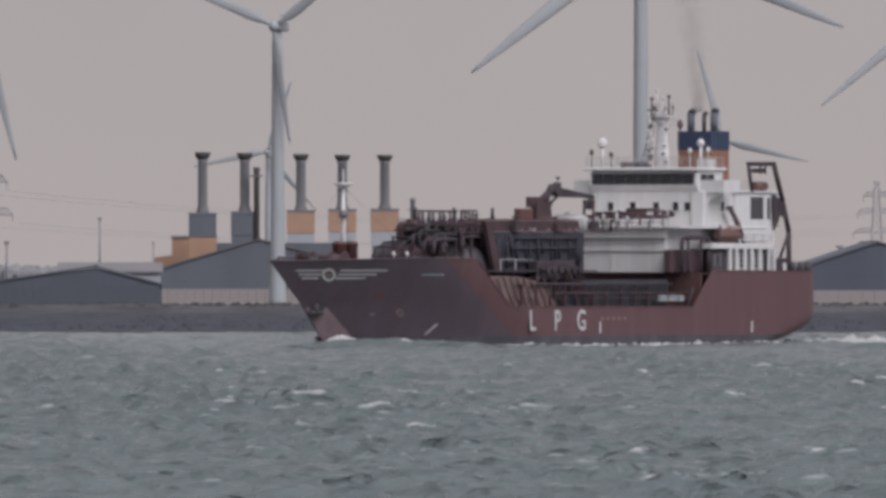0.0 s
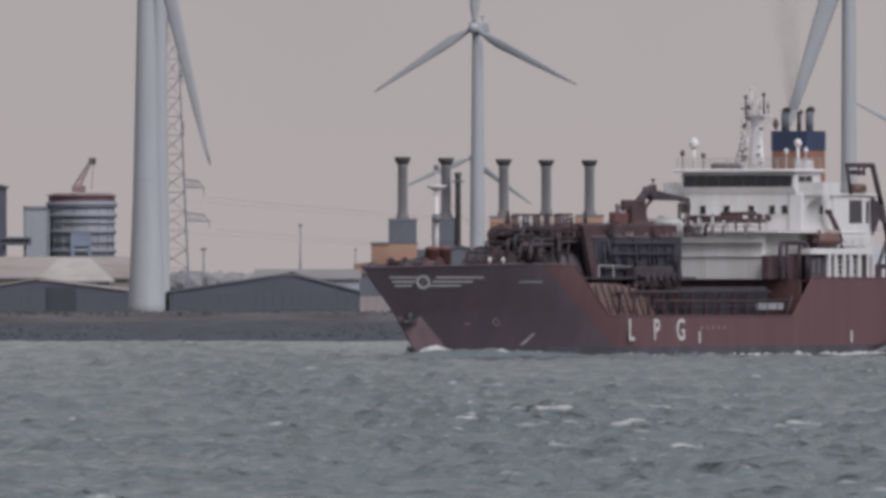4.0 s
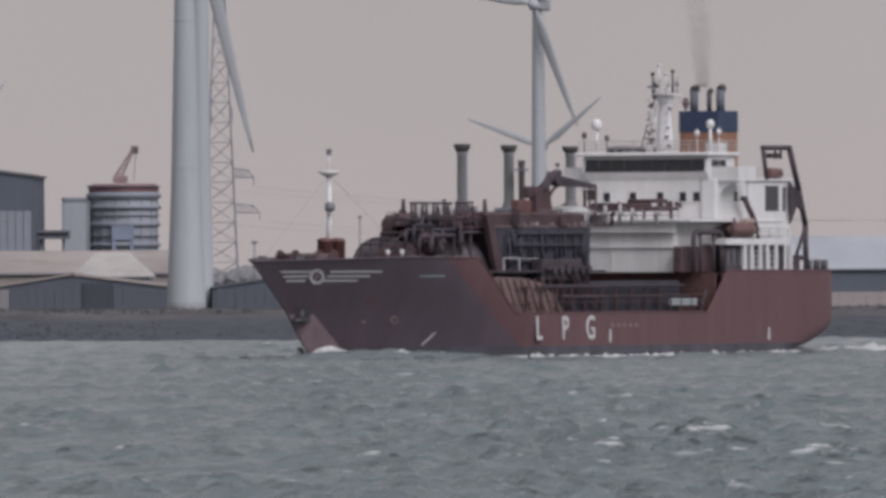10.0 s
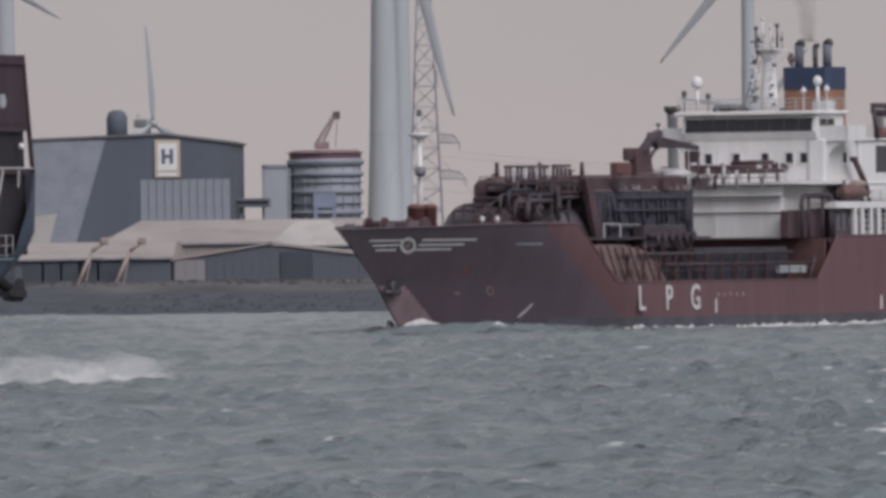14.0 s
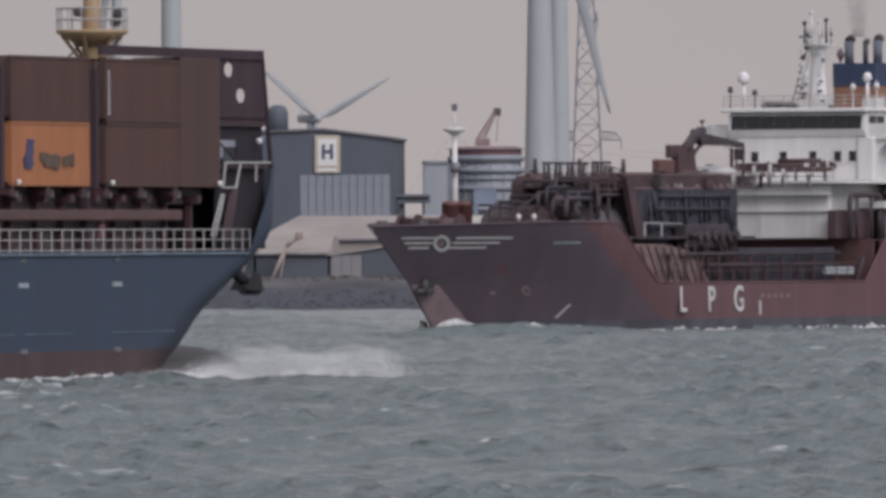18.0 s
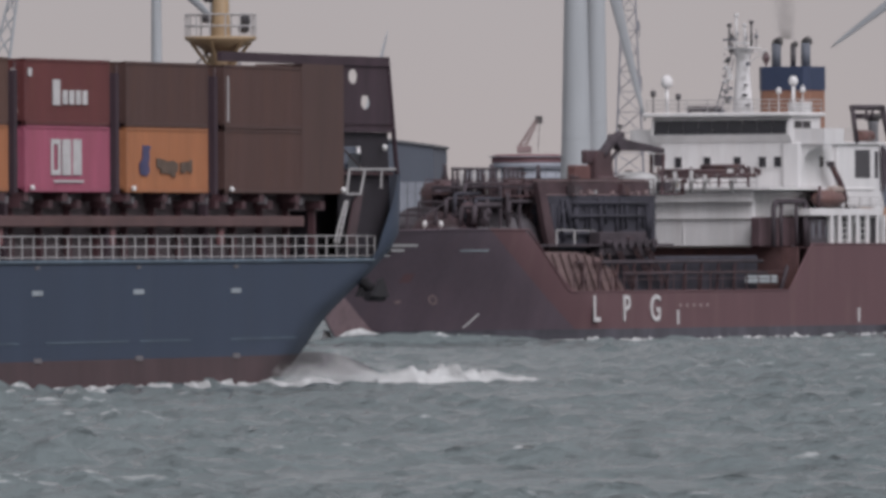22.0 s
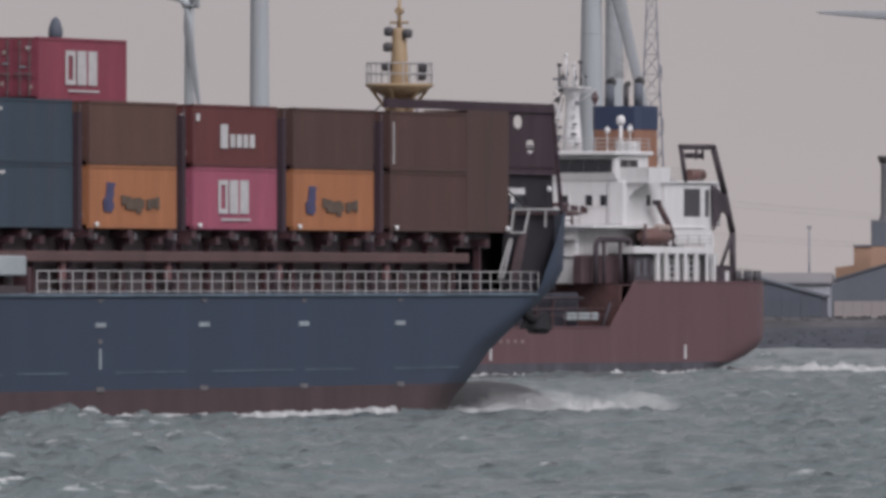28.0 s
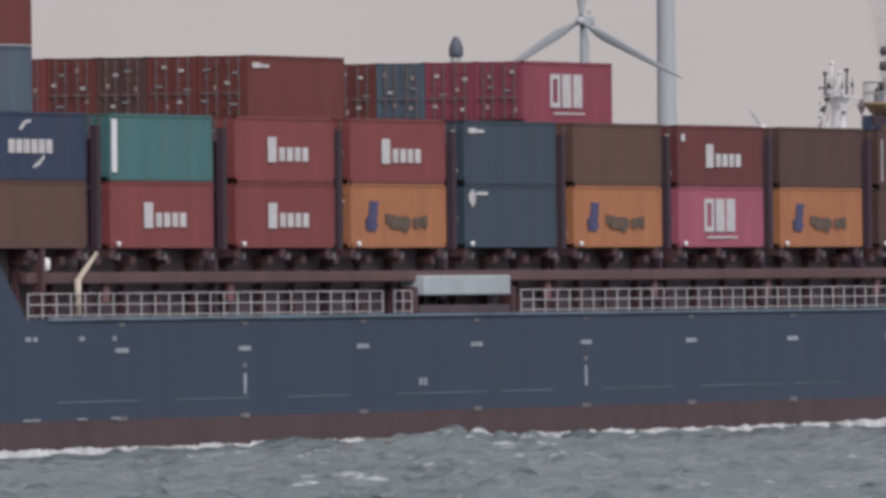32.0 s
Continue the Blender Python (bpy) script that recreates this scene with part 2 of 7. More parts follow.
CRANE_ROSE = surf("crane_faded_rose", (0.27, 0.2, 0.2), 0.7, var=0.15, bump=0.05)
SILO_BAND = surf("silo_gallery", (0.25, 0.27, 0.31), 0.65, var=0.12, bump=0.05)
SALMON = surf("conveyor_paint", (0.36, 0.29, 0.26), 0.6, var=0.15, bump=0.05)
SIGN_CREAM = surf("sign_cream", (0.52, 0.45, 0.36), 0.5, var=0.05, bump=0.0)
SIGN_WHITE = surf("sign_white", (0.75, 0.75, 0.74), 0.5, var=0.04, bump=0.0)
SIGN_BLUE = surf("sign_blue", (0.09, 0.11, 0.17), 0.5, var=0.05, bump=0.0)
# Pale grey instead of bark and leaf tones: distance haze painted in.
TREES = surf("hazed_trees", (0.25, 0.25, 0.26), 0.95, var=0.2, scale=0.05, fine=0.4, bump=0.2)

HULL_RED = surf("tanker_hull_red", (0.133, 0.071, 0.079), 0.55, var=0.06, scale=0.25, fine=3.0, bump=0.06, streak=True, rust=0.5, rust_rgb=(0.168, 0.1, 0.1))
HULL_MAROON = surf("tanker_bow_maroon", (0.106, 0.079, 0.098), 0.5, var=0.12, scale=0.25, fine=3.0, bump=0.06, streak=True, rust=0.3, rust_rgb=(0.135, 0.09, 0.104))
BOOT_GREY = surf("tanker_boot", (0.08, 0.077, 0.093), 0.7, var=0.3, scale=0.5, bump=0.15, streak=True)
DECK_RED = surf("deck_red", (0.105, 0.054, 0.054), 0.7, var=0.3, scale=0.5, bump=0.2, rust=0.4)
PIPE_DARK = surf("cargo_pipe_dark", (0.062, 0.049, 0.058), 0.75, var=0.3, scale=0.6, bump=0.1)
PIPE_RED = surf("cargo_pipe_red", (0.086, 0.052, 0.058), 0.6, var=0.25, scale=0.6, bump=0.1, rust=0.3)
FLANK_SLATE = surf("flank_slate", (0.045, 0.044, 0.058), 0.8, var=0.3, scale=0.4, bump=0.1, streak=True)
# Cladding raised from near-black: lifted for the haze.
TANK_DARK = surf("tank_cladding", (0.08, 0.07, 0.08), 0.6, var=0.25, scale=0.4, bump=0.1, streak=True)
WHITE = surf("ship_white", (0.72, 0.71, 0.71), 0.5, var=0.07, scale=0.3, fine=2.0, bump=0.04, streak=True, rust=0.12, rust_rgb=(0.35, 0.25, 0.2))
GLASS_DARK = surf("wheelhouse_glass", (0.025, 0.025, 0.03), 0.08, var=0.05, bump=0.0)
FUNNEL_BLUE = surf("funnel_blue", (0.034, 0.05, 0.1), 0.5, var=0.1, bump=0.03)
FUNNEL_ORANGE = surf("funnel_orange", (0.27, 0.135, 0.09), 0.55, var=0.12, bump=0.03, streak=True)
FOREFOOT = surf("pale_forefoot", (0.25, 0.18, 0.195), 0.6, var=0.2, scale=0.5, bump=0.05, streak=True, rust=0.55, rust_rgb=(0.12, 0.08, 0.094))
# Mottled wear on a base made paler for the light falling there.
LIT_WORN_PLATE = surf("lit_worn_side_plate", (0.21, 0.145, 0.142), 0.65, var=0.25, scale=0.5, bump=0.1, rust=0.6, rust_rgb=(0.1, 0.064, 0.066))
CRANE_RED = surf("crane_red", (0.088, 0.052, 0.057), 0.6, var=0.2, scale=0.6, bump=0.08)
VENT_RED = surf("vent_red", (0.15, 0.072, 0.068), 0.55, var=0.15, bump=0.05)
BOAT_RED = surf("lifeboat_red", (0.165, 0.09, 0.082), 0.4, var=0.08, bump=0.02)
# Black lightened to carry the haze in front of it.
BLACK = surf("black_paint", (0.07, 0.066, 0.072), 0.6, var=0.15, bump=0.05)
WORN_MARK = surf("worn_mark", (0.27, 0.2, 0.2), 0.6, var=0.2, scale=1.0, bump=0.02)
DOME_GREY = surf("dome_grey", (0.5, 0.5, 0.5), 0.6, var=0.15, scale=0.5, bump=0.05)
STORE_MAROON = surf("store_maroon", (0.074, 0.045, 0.051), 0.65, var=0.3, scale=0.6, bump=0.1)
LETTER = surf("letter_white", (0.56, 0.55, 0.55), 0.6, var=0.1, scale=1.0, bump=0.02, rust=0.15)

HULL_MARK = surf("worn_hull_mark", (0.3, 0.34, 0.37), 0.6, var=0.2, scale=1.0, bump=0.02)
SEAM_MARK = surf("seam_mark", (0.1, 0.14, 0.18), 0.6, var=0.3, scale=0.4, bump=0.02)
BLUE_HULL = surf("feeder_hull_blue", (0.036, 0.053, 0.09), 0.62, var=0.06, scale=0.18, fine=2.0, bump=0.05, streak=True, rust=0.3, rust_rgb=(0.045, 0.06, 0.085))
BOOT_RED = surf("feeder_boot_red", (0.08, 0.05, 0.055), 0.75, var=0.14, scale=0.4, bump=0.12, streak=True, rust=0.4, rust_rgb=(0.07, 0.058, 0.062))
FEEDER_BROWN = surf("feeder_steel_maroon", (0.078, 0.036, 0.042), 0.6, var=0.2, scale=0.4, bump=0.08, streak=True)
HATCH_MAROON = surf("hatch_maroon", (0.11, 0.06, 0.06), 0.6, var=0.2, scale=0.4, bump=0.08, rust=0.2)
BOX_MARK = surf("worn_box_print", (0.065, 0.062, 0.14), 0.6, var=0.25, scale=1.2, bump=0.02)
BOX_TEXT = surf("worn_box_letters", (0.11, 0.075, 0.055), 0.6, var=0.3, scale=1.5, bump=0.02)
LOW_MARK = surf("low_hull_mark", (0.16, 0.15, 0.16), 0.6, var=0.3, scale=1.0, bump=0.02)
LOCK_GEAR = surf("lock_gear", (0.14, 0.105, 0.11), 0.55, var=0.2, scale=2.0, bump=0.02)
HOSE_RED = surf("hose_box_red", (0.2, 0.095, 0.1), 0.6, var=0.15, bump=0.03)
# Hold dark lightened likewise, with haze in the base colour.
FEEDER_DARK = surf("feeder_hold_dark", (0.085, 0.066, 0.072), 0.7, var=0.25, scale=0.4, bump=0.1)
ANCHOR_BLACK = surf("anchor_black", (0.02, 0.019, 0.022), 0.95, var=0.2, bump=0.1)
WET_DARK = surf("wet_underwater_paint", (0.032, 0.03, 0.034), 0.5, var=0.2, scale=0.5, bump=0.1)
BREAK_MAROON = surf("breakwater_maroon", (0.048, 0.028, 0.038), 0.8, var=0.2, scale=0.4, bump=0.08, streak=True)
# Near-black for the recess below the breakwater: its shade as a colour.
RECESS_SHADE = surf("recess_shade", (0.022, 0.018, 0.024), 0.95, var=0.25, scale=0.4, bump=0.1)
MAST_OCHRE = surf("mast_ochre", (0.38, 0.27, 0.16), 0.55, var=0.12, bump=0.04, streak=True)
RAIL = surf("rail_grey", (0.42, 0.41, 0.41), 0.5, var=0.1, bump=0.0)
PALE_STEEL = surf("pale_steel", (0.4, 0.44, 0.46), 0.5, var=0.1, bump=0.02)


def box_paint(name, rgb):
    return surf(name, tuple(c * 0.7 for c in rgb), 0.6, var=0.12, scale=0.35, fine=3.0, bump=0.05, streak=True, rust=0.14, by_object=0.06)


PAINT = {
    "brown": box_paint("box_brown", (0.155, 0.08, 0.062)), "darkbrown": box_paint("box_dark_brown", (0.118, 0.062, 0.054)),
    "red": box_paint("box_red", (0.29, 0.07, 0.07)), "darkred": box_paint("box_dark_red", (0.18, 0.05, 0.05)),
    "orange": box_paint("box_orange", (0.53, 0.215, 0.1)), "pink": box_paint("box_pink", (0.48, 0.125, 0.2)),
    "slate": box_paint("box_slate", (0.055, 0.085, 0.12)), "navy": box_paint("box_navy", (0.04, 0.065, 0.13)),
    "teal": box_paint("box_teal", (0.085, 0.22, 0.22)), "magenta": box_paint("box_magenta", (0.33, 0.07, 0.11)),
    "rustred": box_paint("box_rust_red", (0.19, 0.05, 0.042)), "greyblue": box_paint("box_grey_blue", (0.12, 0.17, 0.22)),
}



SPRAY = surf("sea_spray", (0.93, 0.93, 0.93), 1.0, var=0.1, bump=0.0)
SMOKE = surf("funnel_smoke", (0.13, 0.125, 0.125), 1.0, bump=0.0)


# ---- mesh helpers ----
def quad(bm, pts):
    return bm.faces.new([bm.verts.new(p) for p in pts])


def box(bm, x0, x1, y0, y1, z0, z1):
    v = [bm.verts.new(p) for p in ((x0, y0, z0), (x1, y0, z0), (x1, y1, z0), (x0, y1, z0), (x0, y0, z1), (x1, y0, z1), (x1, y1, z1), (x0, y1, z1))]
    for f in ((0, 3, 2, 1), (4, 5, 6, 7), (0, 1, 5, 4), (1, 2, 6, 5), (2, 3, 7, 6), (3, 0, 4, 7)):
        bm.faces.new([v[i] for i in f])


def rod(bm, p, q, r0, r1=None, seg=8, caps=True):
    """A round bar from p to q."""
    r1 = r0 if r1 is None else r1
    p, q = Vector(p), Vector(q)
    d = (q - p).normalized()
    s = d.cross(Vector((0, 0, 1)) if abs(d.z) < 0.9 else Vector((1, 0, 0))).normalized()
    u = d.cross(s)
    a = [[bm.verts.new(c + (s * math.cos(k * 2 * math.pi / seg) + u * math.sin(k * 2 * math.pi / seg)) * r) for k in range(seg)] for c, r in ((p, r0), (q, r1))]
    for k in range(seg):
        bm.faces.new((a[0][k], a[0][(k + 1) % seg], a[1][(k + 1) % seg], a[1][k])).smooth = seg > 6
    if caps:
        bm.faces.new(a[0][::-1])
        bm.faces.new(a[1])


def tube(bm, pts, r, seg=6):
    """One bent round bar through the points."""
    pts = [Vector(p) for p in pts]
    rings = []
    for i, p in enumerate(pts):
        d = (pts[min(i + 1, len(pts) - 1)] - pts[max(i - 1, 0)]).normalized()
        s = d.cross(Vector((0, 0, 1)) if abs(d.z) < 0.9 else Vector((1, 0, 0))).normalized()
        u = d.cross(s)
        rings.append([bm.verts.new(p + (s * math.cos(k * 2 * math.pi / seg) + u * math.sin(k * 2 * math.pi / seg)) * r) for k in range(seg)])
    for a, b in zip(rings, rings[1:]):
        for k in range(seg):
            bm.faces.new((a[k], a[(k + 1) % seg], b[(k + 1) % seg], b[k])).smooth = True
    bm.faces.new(rings[0][::-1])
    bm.faces.new(rings[-1])


def lathe(bm, cx, cy, profile, seg=24):
    """Profile of (radius, z) turned about an upright axis."""
    rings = [[bm.verts.new((cx + r * math.cos(2 * math.pi * k / seg), cy + r * math.sin(2 * math.pi * k / seg), h)) for k in range(seg)] for r, h in profile]
    for a, b in zip(rings, rings[1:]):
        for k in range(seg):
            bm.faces.new((a[k], a[(k + 1) % seg], b[(k + 1) % seg], b[k])).smooth = True
    bm.faces.new(rings[0][::-1])
    bm.faces.new(rings[-1])


def prism(bm, pts, axis, a, b):
    """A polygon pushed from a to b along an axis. pts are in the two other axes, in order."""
    def at(p, v):
        return (v, *p) if axis == 0 else (p[0], v, p[1]) if axis == 1 else (*p, v)
    lo, hi = [bm.verts.new(at(p, a)) for p in pts], [bm.verts.new(at(p, b)) for p in pts]
    n = len(pts)
    bm.faces.new(lo[::-1])
    bm.faces.new(hi)
    for k in range(n):
        bm.faces.new((lo[k], lo[(k + 1) % n], hi[(k + 1) % n], hi[k]))


def mesh_of(name, bm, material, soft=0.0):
    if soft:
        bmesh.ops.bevel(bm, geom=[e for e in bm.edges if e.calc_length() > soft * 3], offset=soft, segments=1, affect="EDGES", clamp_overlap=True)
    bmesh.ops.recalc_face_normals(bm, faces=bm.faces)
    me = bpy.data.meshes.new(name)
    bm.to_mesh(me)
    bm.free()
    me.materials.append(material)
    return me


def part(name, bm, material, parent=None, label="", soft=0.0, at=None):
    ob = new(name, mesh_of(name, bm, material, soft))
    ob.parent = parent
    if at is not None:
        ob.matrix_basis = at
    return tagged(ob, label)


def made(fn, *args):
    bm = bmesh.new()
    fn(bm, *args)
    return bm


def boxed(*b):
    return made(lambda bm: [box(bm, *q) for q in b])


def barred(*rods):
    return made(lambda bm: [rod(bm, *q) for q in rods])


def thing(name, label, category, group="", kind="", at=None):
    ob = tagged(new(name), label, category, group, kind)
    if at is not None:
        ob.matrix_basis = at
    return ob


# ---- water ----
def water_sheet():
    """A wedge of choppy sea seen from a low eye: fine near, coarser far, wide enough to drift."""
    rng = np.random.default_rng(7)
    ys = [215.0]
    while ys[-1] < 1680.0:
        ys.append(ys[-1] + 0.42 + 0.0009 * max(0.0, ys[-1] - 300.0))
    ys = np.array(ys)
    cols = 440
    left, right = -0.099 * ys - 42.0, 0.047 * ys + 18.0
    u = np.linspace(0, 1, cols)
    gx = left[:, None] + (right - left)[:, None] * u[None, :]
    gy = np.repeat(ys[:, None], cols, 1)
    x0, y0 = gx.copy(), gy.copy()
    gz = np.zeros_like(gx)
    for k in range(120):
        length = 0.9 * (9.0 ** rng.random()) if k < 84 else 0.8 + 1.2 * rng.random()
        ang = radians(-84.0) + rng.normal() * 0.5
        kx, ky = math.cos(ang) * 2 * math.pi / length, math.sin(ang) * 2 * math.pi / length
        amp = 0.0158 * length ** 0.6
        ph = kx * x0 + ky * y0 + rng.random() * 6.283
        gz += amp * np.cos(ph)
        gx -= 0.74 * amp * math.cos(ang) * np.sin(ph)
        gy -= 0.74 * amp * math.sin(ang) * np.sin(ph)
    # groups of higher and lower waves
    swell = 0.75 + 0.4 * np.sin(x0 * 0.11 + 0.043 * y0) * np.sin(0.037 * y0 - 0.05 * x0 + 1.0)
    gz *= swell * np.interp(y0, (330, 520, 800, 1300, 1520), (0.86, 1.0, 0.86, 0.5, 0.25))
    gz = np.where(gz > 0, gz * 1.3, gz * 0.75)
    nr = len(ys)
    co = np.stack([gx, gy, gz], -1).reshape(-1, 3)
    i = np.arange((nr - 1) * (cols - 1))
    r, c = i // (cols - 1), i % (cols - 1)
    a = r * cols + c
    faces = np.stack([a, a + 1, a + cols + 1, a + cols], -1)
    me = bpy.data.meshes.new("water")
    me.vertices.add(len(co))
    me.vertices.foreach_set("co", co.ravel())
    me.loops.add(faces.size)
    me.loops.foreach_set("vertex_index", faces.ravel())
    me.polygons.add(len(faces))
    me.polygons.foreach_set("loop_start", np.arange(len(faces)) * 4)
    me.polygons.foreach_set("loop_total", np.full(len(faces), 4))
    me.polygons.foreach_set("use_smooth", np.ones(len(faces), bool))
    me.update()
    me.validate()
    me.materials.append(SEA)
    return new("water", me)


WATER = tagged(water_sheet(), "choppy grey-green estuary water with small whitecaps", "water", kind="structure")
SEA_FLOOR = part("water_outer", made(lambda bm: quad(bm, ((-4500, -4000, -1.3), (4500, -4000, -1.3), (4500, 1600, -1.3), (-4500, 1600, -1.3)))), SEA)
tagged(SEA_FLOOR, "flat grey-green water reaching away on every side", "water", kind="structure")


# ---- land ----
def land():
    """Dyke and flat polder behind it, one sheet to the horizon."""
    bm = bmesh.new()
    prof = ((1528, -1.6), (1537, -0.1), (1543, 1.0), (1549, 1.9), (1554, 2.45), (1560, 2.66), (1566, 2.7), (1576, 2.45), (1640, 1.95), (1905, 1.95), (1940, 2.6), (2200, 2.6), (4900, 2.6))
    xs = [-3500, -1500, -600] + list(np.arange(-260, 221, 4.0)) + [500, 1500, 3500]
    rows = []
    for y, h in prof:
        rows.append([bm.verts.new((x, y + 1.2 * noise.noise((x * 0.05, y * 0.02, 0)), h + (0.22 * noise.noise((x * 0.09, y * 0.07, 3.0)) + 0.1 * noise.noise((x * 0.4, y, 1.0)) if 1537 < y < 1700 else 0))) for x in xs])
    for a, b in zip(rows, rows[1:]):
        for k in range(len(xs) - 1):
            bm.faces.new((a[k], a[k + 1], b[k + 1], b[k])).smooth = True
    return bm


GROUND = part("ground", land(), GRASS)
GROUND.data.materials.append(STONE)
for f in GROUND.data.polygons:
    f.material_index = 1 if f.center[1] < 1551 else 0
tagged(GROUND, "dark grassy sea dyke and flat industrial polder behind it", "ground", kind="structure")


def stones():
    """Loose rubble at the waterline."""
    rng = random.Random(3)
    bm = bmesh.new()
    for _ in range(2600):
        x, d = rng.uniform(-190, 90), rng.random()
        y, h = 1537.5 + d * 9.0, 0.0 + d * 1.35
        s = rng.uniform(0.18, 0.55)
        bmesh_v = [bm.verts.new((x + s * a * rng.uniform(.7, 1.2), y + s * b, h + s * c * rng.uniform(.5, .9))) for a, b, c in ((-1, 0, -.3), (.6, -.9, -.3), (.6, .9, -.3), (0, 0, .8))]
        for f in ((0, 1, 3), (1, 2, 3), (2, 0, 3)):
            bm.faces.new([bmesh_v[i] for i in f])
    return bm


tagged(part("shore_rubble", stones(), STONE), "dark rubble stones along the waterline of the dyke", "stones", kind="stuff")


def tufts():
    rng = random.Random(5)
    bm = bmesh.new()
    for _ in range(5000):
        x, y = rng.uniform(-190, 90), rng.uniform(1554, 1600)
        h = float(np.interp(y, (1545, 1554, 1566, 1576, 1600), (1.3, 2.4, 2.7, 2.45, 2.25)))
        s = rng.uniform(0.1, 0.35)
        w = s * rng.uniform(0.6, 1.6)
        quad(bm, ((x - w, y, h - .1), (x + w, y, h - .1), (x + w * .4, y + .05, h + s), (x - w * .6, y + .05, h + s * rng.uniform(.5, 1))))
    return bm


tagged(part("dyke_tufts", tufts(), GRASS), "coarse brown-green grass tufts along the dyke crest", "grass", kind="stuff")


def far_wood():
    rng = random.Random(11)
    bm = bmesh.new()
    for k in range(1500):
        x = rng.uniform(-420, 300)
        y = 3900 + rng.uniform(0, 250)
        s = rng.uniform(2.0, 3.6) * (0.8 + 0.35 * abs(math.sin(x * 0.021)))
        z = 2.5 + s * 0.7
        m = Matrix.Translation((x, y, z)) @ Matrix.Diagonal((s * 1.2, s, s * rng.uniform(0.8, 1.15), 1)) @ Euler((rng.random() * 6, rng.random() * 6, 0)).to_matrix().to_4x4()
        bmesh.ops.create_icosphere(bm, subdivisions=1, radius=1.0, matrix=m)
    return bm


tagged(part("far_woods", far_wood(), TREES), "low line of far trees on the horizon, greyed by painted haze", "trees", kind="stuff")


# ---- wind turbines ----
def blade_bm(length, root):
    """A tapered, twisted blade along +z, from the hub."""
    bm = bmesh.new()
    rings = []
    for f in (0.03, 0.08, 0.16, 0.24, 0.4, 0.6, 0.8, 0.94, 1.0):
        chord = root * float(np.interp(f, (0.03, 0.08, 0.2, 0.5, 0.9, 1.0), (0.7, 0.75, 1.75, 1.25, 0.6, 0.16)))
        thick = root * float(np.interp(f, (0.03, 0.08, 0.2, 0.5, 1.0), (0.7, 0.65, 0.45, 0.24, 0.05)))
        tw = radians(float(np.interp(f, (0, 0.2, 1), (22, 15, 1))))
        ring = []
        for k in range(10):
            a = 2 * math.pi * k / 10
            px, py = chord * 0.5 * math.cos(a) + chord * 0.16, thick * 0.5 * math.sin(a)
            ring.append(bm.verts.new((px * math.cos(tw) - py * math.sin(tw), px * math.sin(tw) + py * math.cos(tw), f * length)))
        rings.append(ring)
    for a, b in zip(rings, rings[1:]):
        for k in range(10):
            bm.faces.new((a[k], a[(k + 1) % 10], b[(k + 1) % 10], b[k])).smooth = True
    bm.faces.new(rings[0][::-1])
    bm.faces.new(rings[-1])
    return bm


ROTORS = []


def turbine(x, y, hub, r_base, r_top, blade, yaw, spin, phase, far=False, base=1.85, label=""):
    """Tower, nacelle and rotor. The rotor faces -y turned by yaw degrees; spin in degrees a second, phase at 0 s from upright."""
    paint = TOWER_FAR if far else TOWER_WHITE
    ob = thing("wind_turbine", label or "white three-bladed wind turbine on a tall tubular tower", "wind turbine", "wind turbines behind the dyke", at=pose(x, y, base, 0, 0, yaw))
    h = hub - base
    prof = [(r_base * 1.14, 0.0), (r_base * 1.12, h * 0.035), (r_base, h * 0.13)] + [(r_base + (r_top - r_base) * f, h * f) for f in (0.3, 0.5, 0.7, 0.9)] + [(r_top, h - r_top * 0.9)]
    tower = part("tower", made(lathe, 0, 0, prof, 28), paint, ob)
    for f in (0.33, 0.66):
        r = r_base + (r_top - r_base) * f
        part("flange", made(lathe, 0, 0, ((r + .01, h * f - .06), (r + .03, h * f - .05), (r + .03, h * f + .05), (r + .01, h * f + .06)), 28), paint, tower)
    k = r_top
    part("nacelle", made(lambda bm: box(bm, -k * 1.25, k * 1.25, -k * 1.9, k * 4.2, h - k * 0.95, h + k * 1.25)), paint, ob, soft=k * 0.35)
    part("anemometer", barred(((0, k * 3.6, h + k), (0, k * 3.6, h + k * 2.3), .05), ((-.3, k * 3.6, h + k * 2.2), (.3, k * 3.6, h + k * 2.2), .04)), STEEL_GREY, ob)
    rotor = part("rotor", made(lambda bm: bmesh.ops.create_uvsphere(bm, u_segments=16, v_segments=10, radius=1.0, matrix=Matrix.Diagonal((k * 1.05, k * 1.5, k * 1.05, 1)))), paint, ob)
    rotor.matrix_basis = pose(0, -k * 2.6, h)
    me = mesh_of("blade", blade_bm(blade, blade * (0.052 if spin else 0.034)), BLADE)
    for i in range(3):
        bl = new("blade", me)
        bl.parent = rotor
        bl.matrix_basis = pose(0, 0, 0, 0, 120.0 * i, 0)
    ROTORS.append((rotor, -k * 2.6, h, spin, phase))
    return ob


FAR_LABEL = "grey-white wind turbine standing far off behind the sheds"
turbine(-18.35, 1702, 35.8, 0.93, 0.62, 14.2, -15, -133.5, 172)                      # by the chimneys
turbine(27.85, 1800, 48.5, 1.05, 0.8, 28.4, 14, -68.6, 233)                          # behind the tanker's stern
turbine(-56.5, 1666.0, 50.2, 1.9, 0.8, 31.5, 10, 0.0, 167, label="large white wind turbine with a parked rotor on the dyke")
turbine(-57.0, 1765, 58.0, 1.3, 0.8, 22.0, 10, -60.0, 20)
turbine(57.4, 1716, 34.8, 1.0, 0.7, 13.6, 12, -133.5, 231.7)
turbine(-101.8, 1685, 37.4, 0.72, 0.5, 13.4, -14, -133.5, 93.6 + 133.5 * 25)
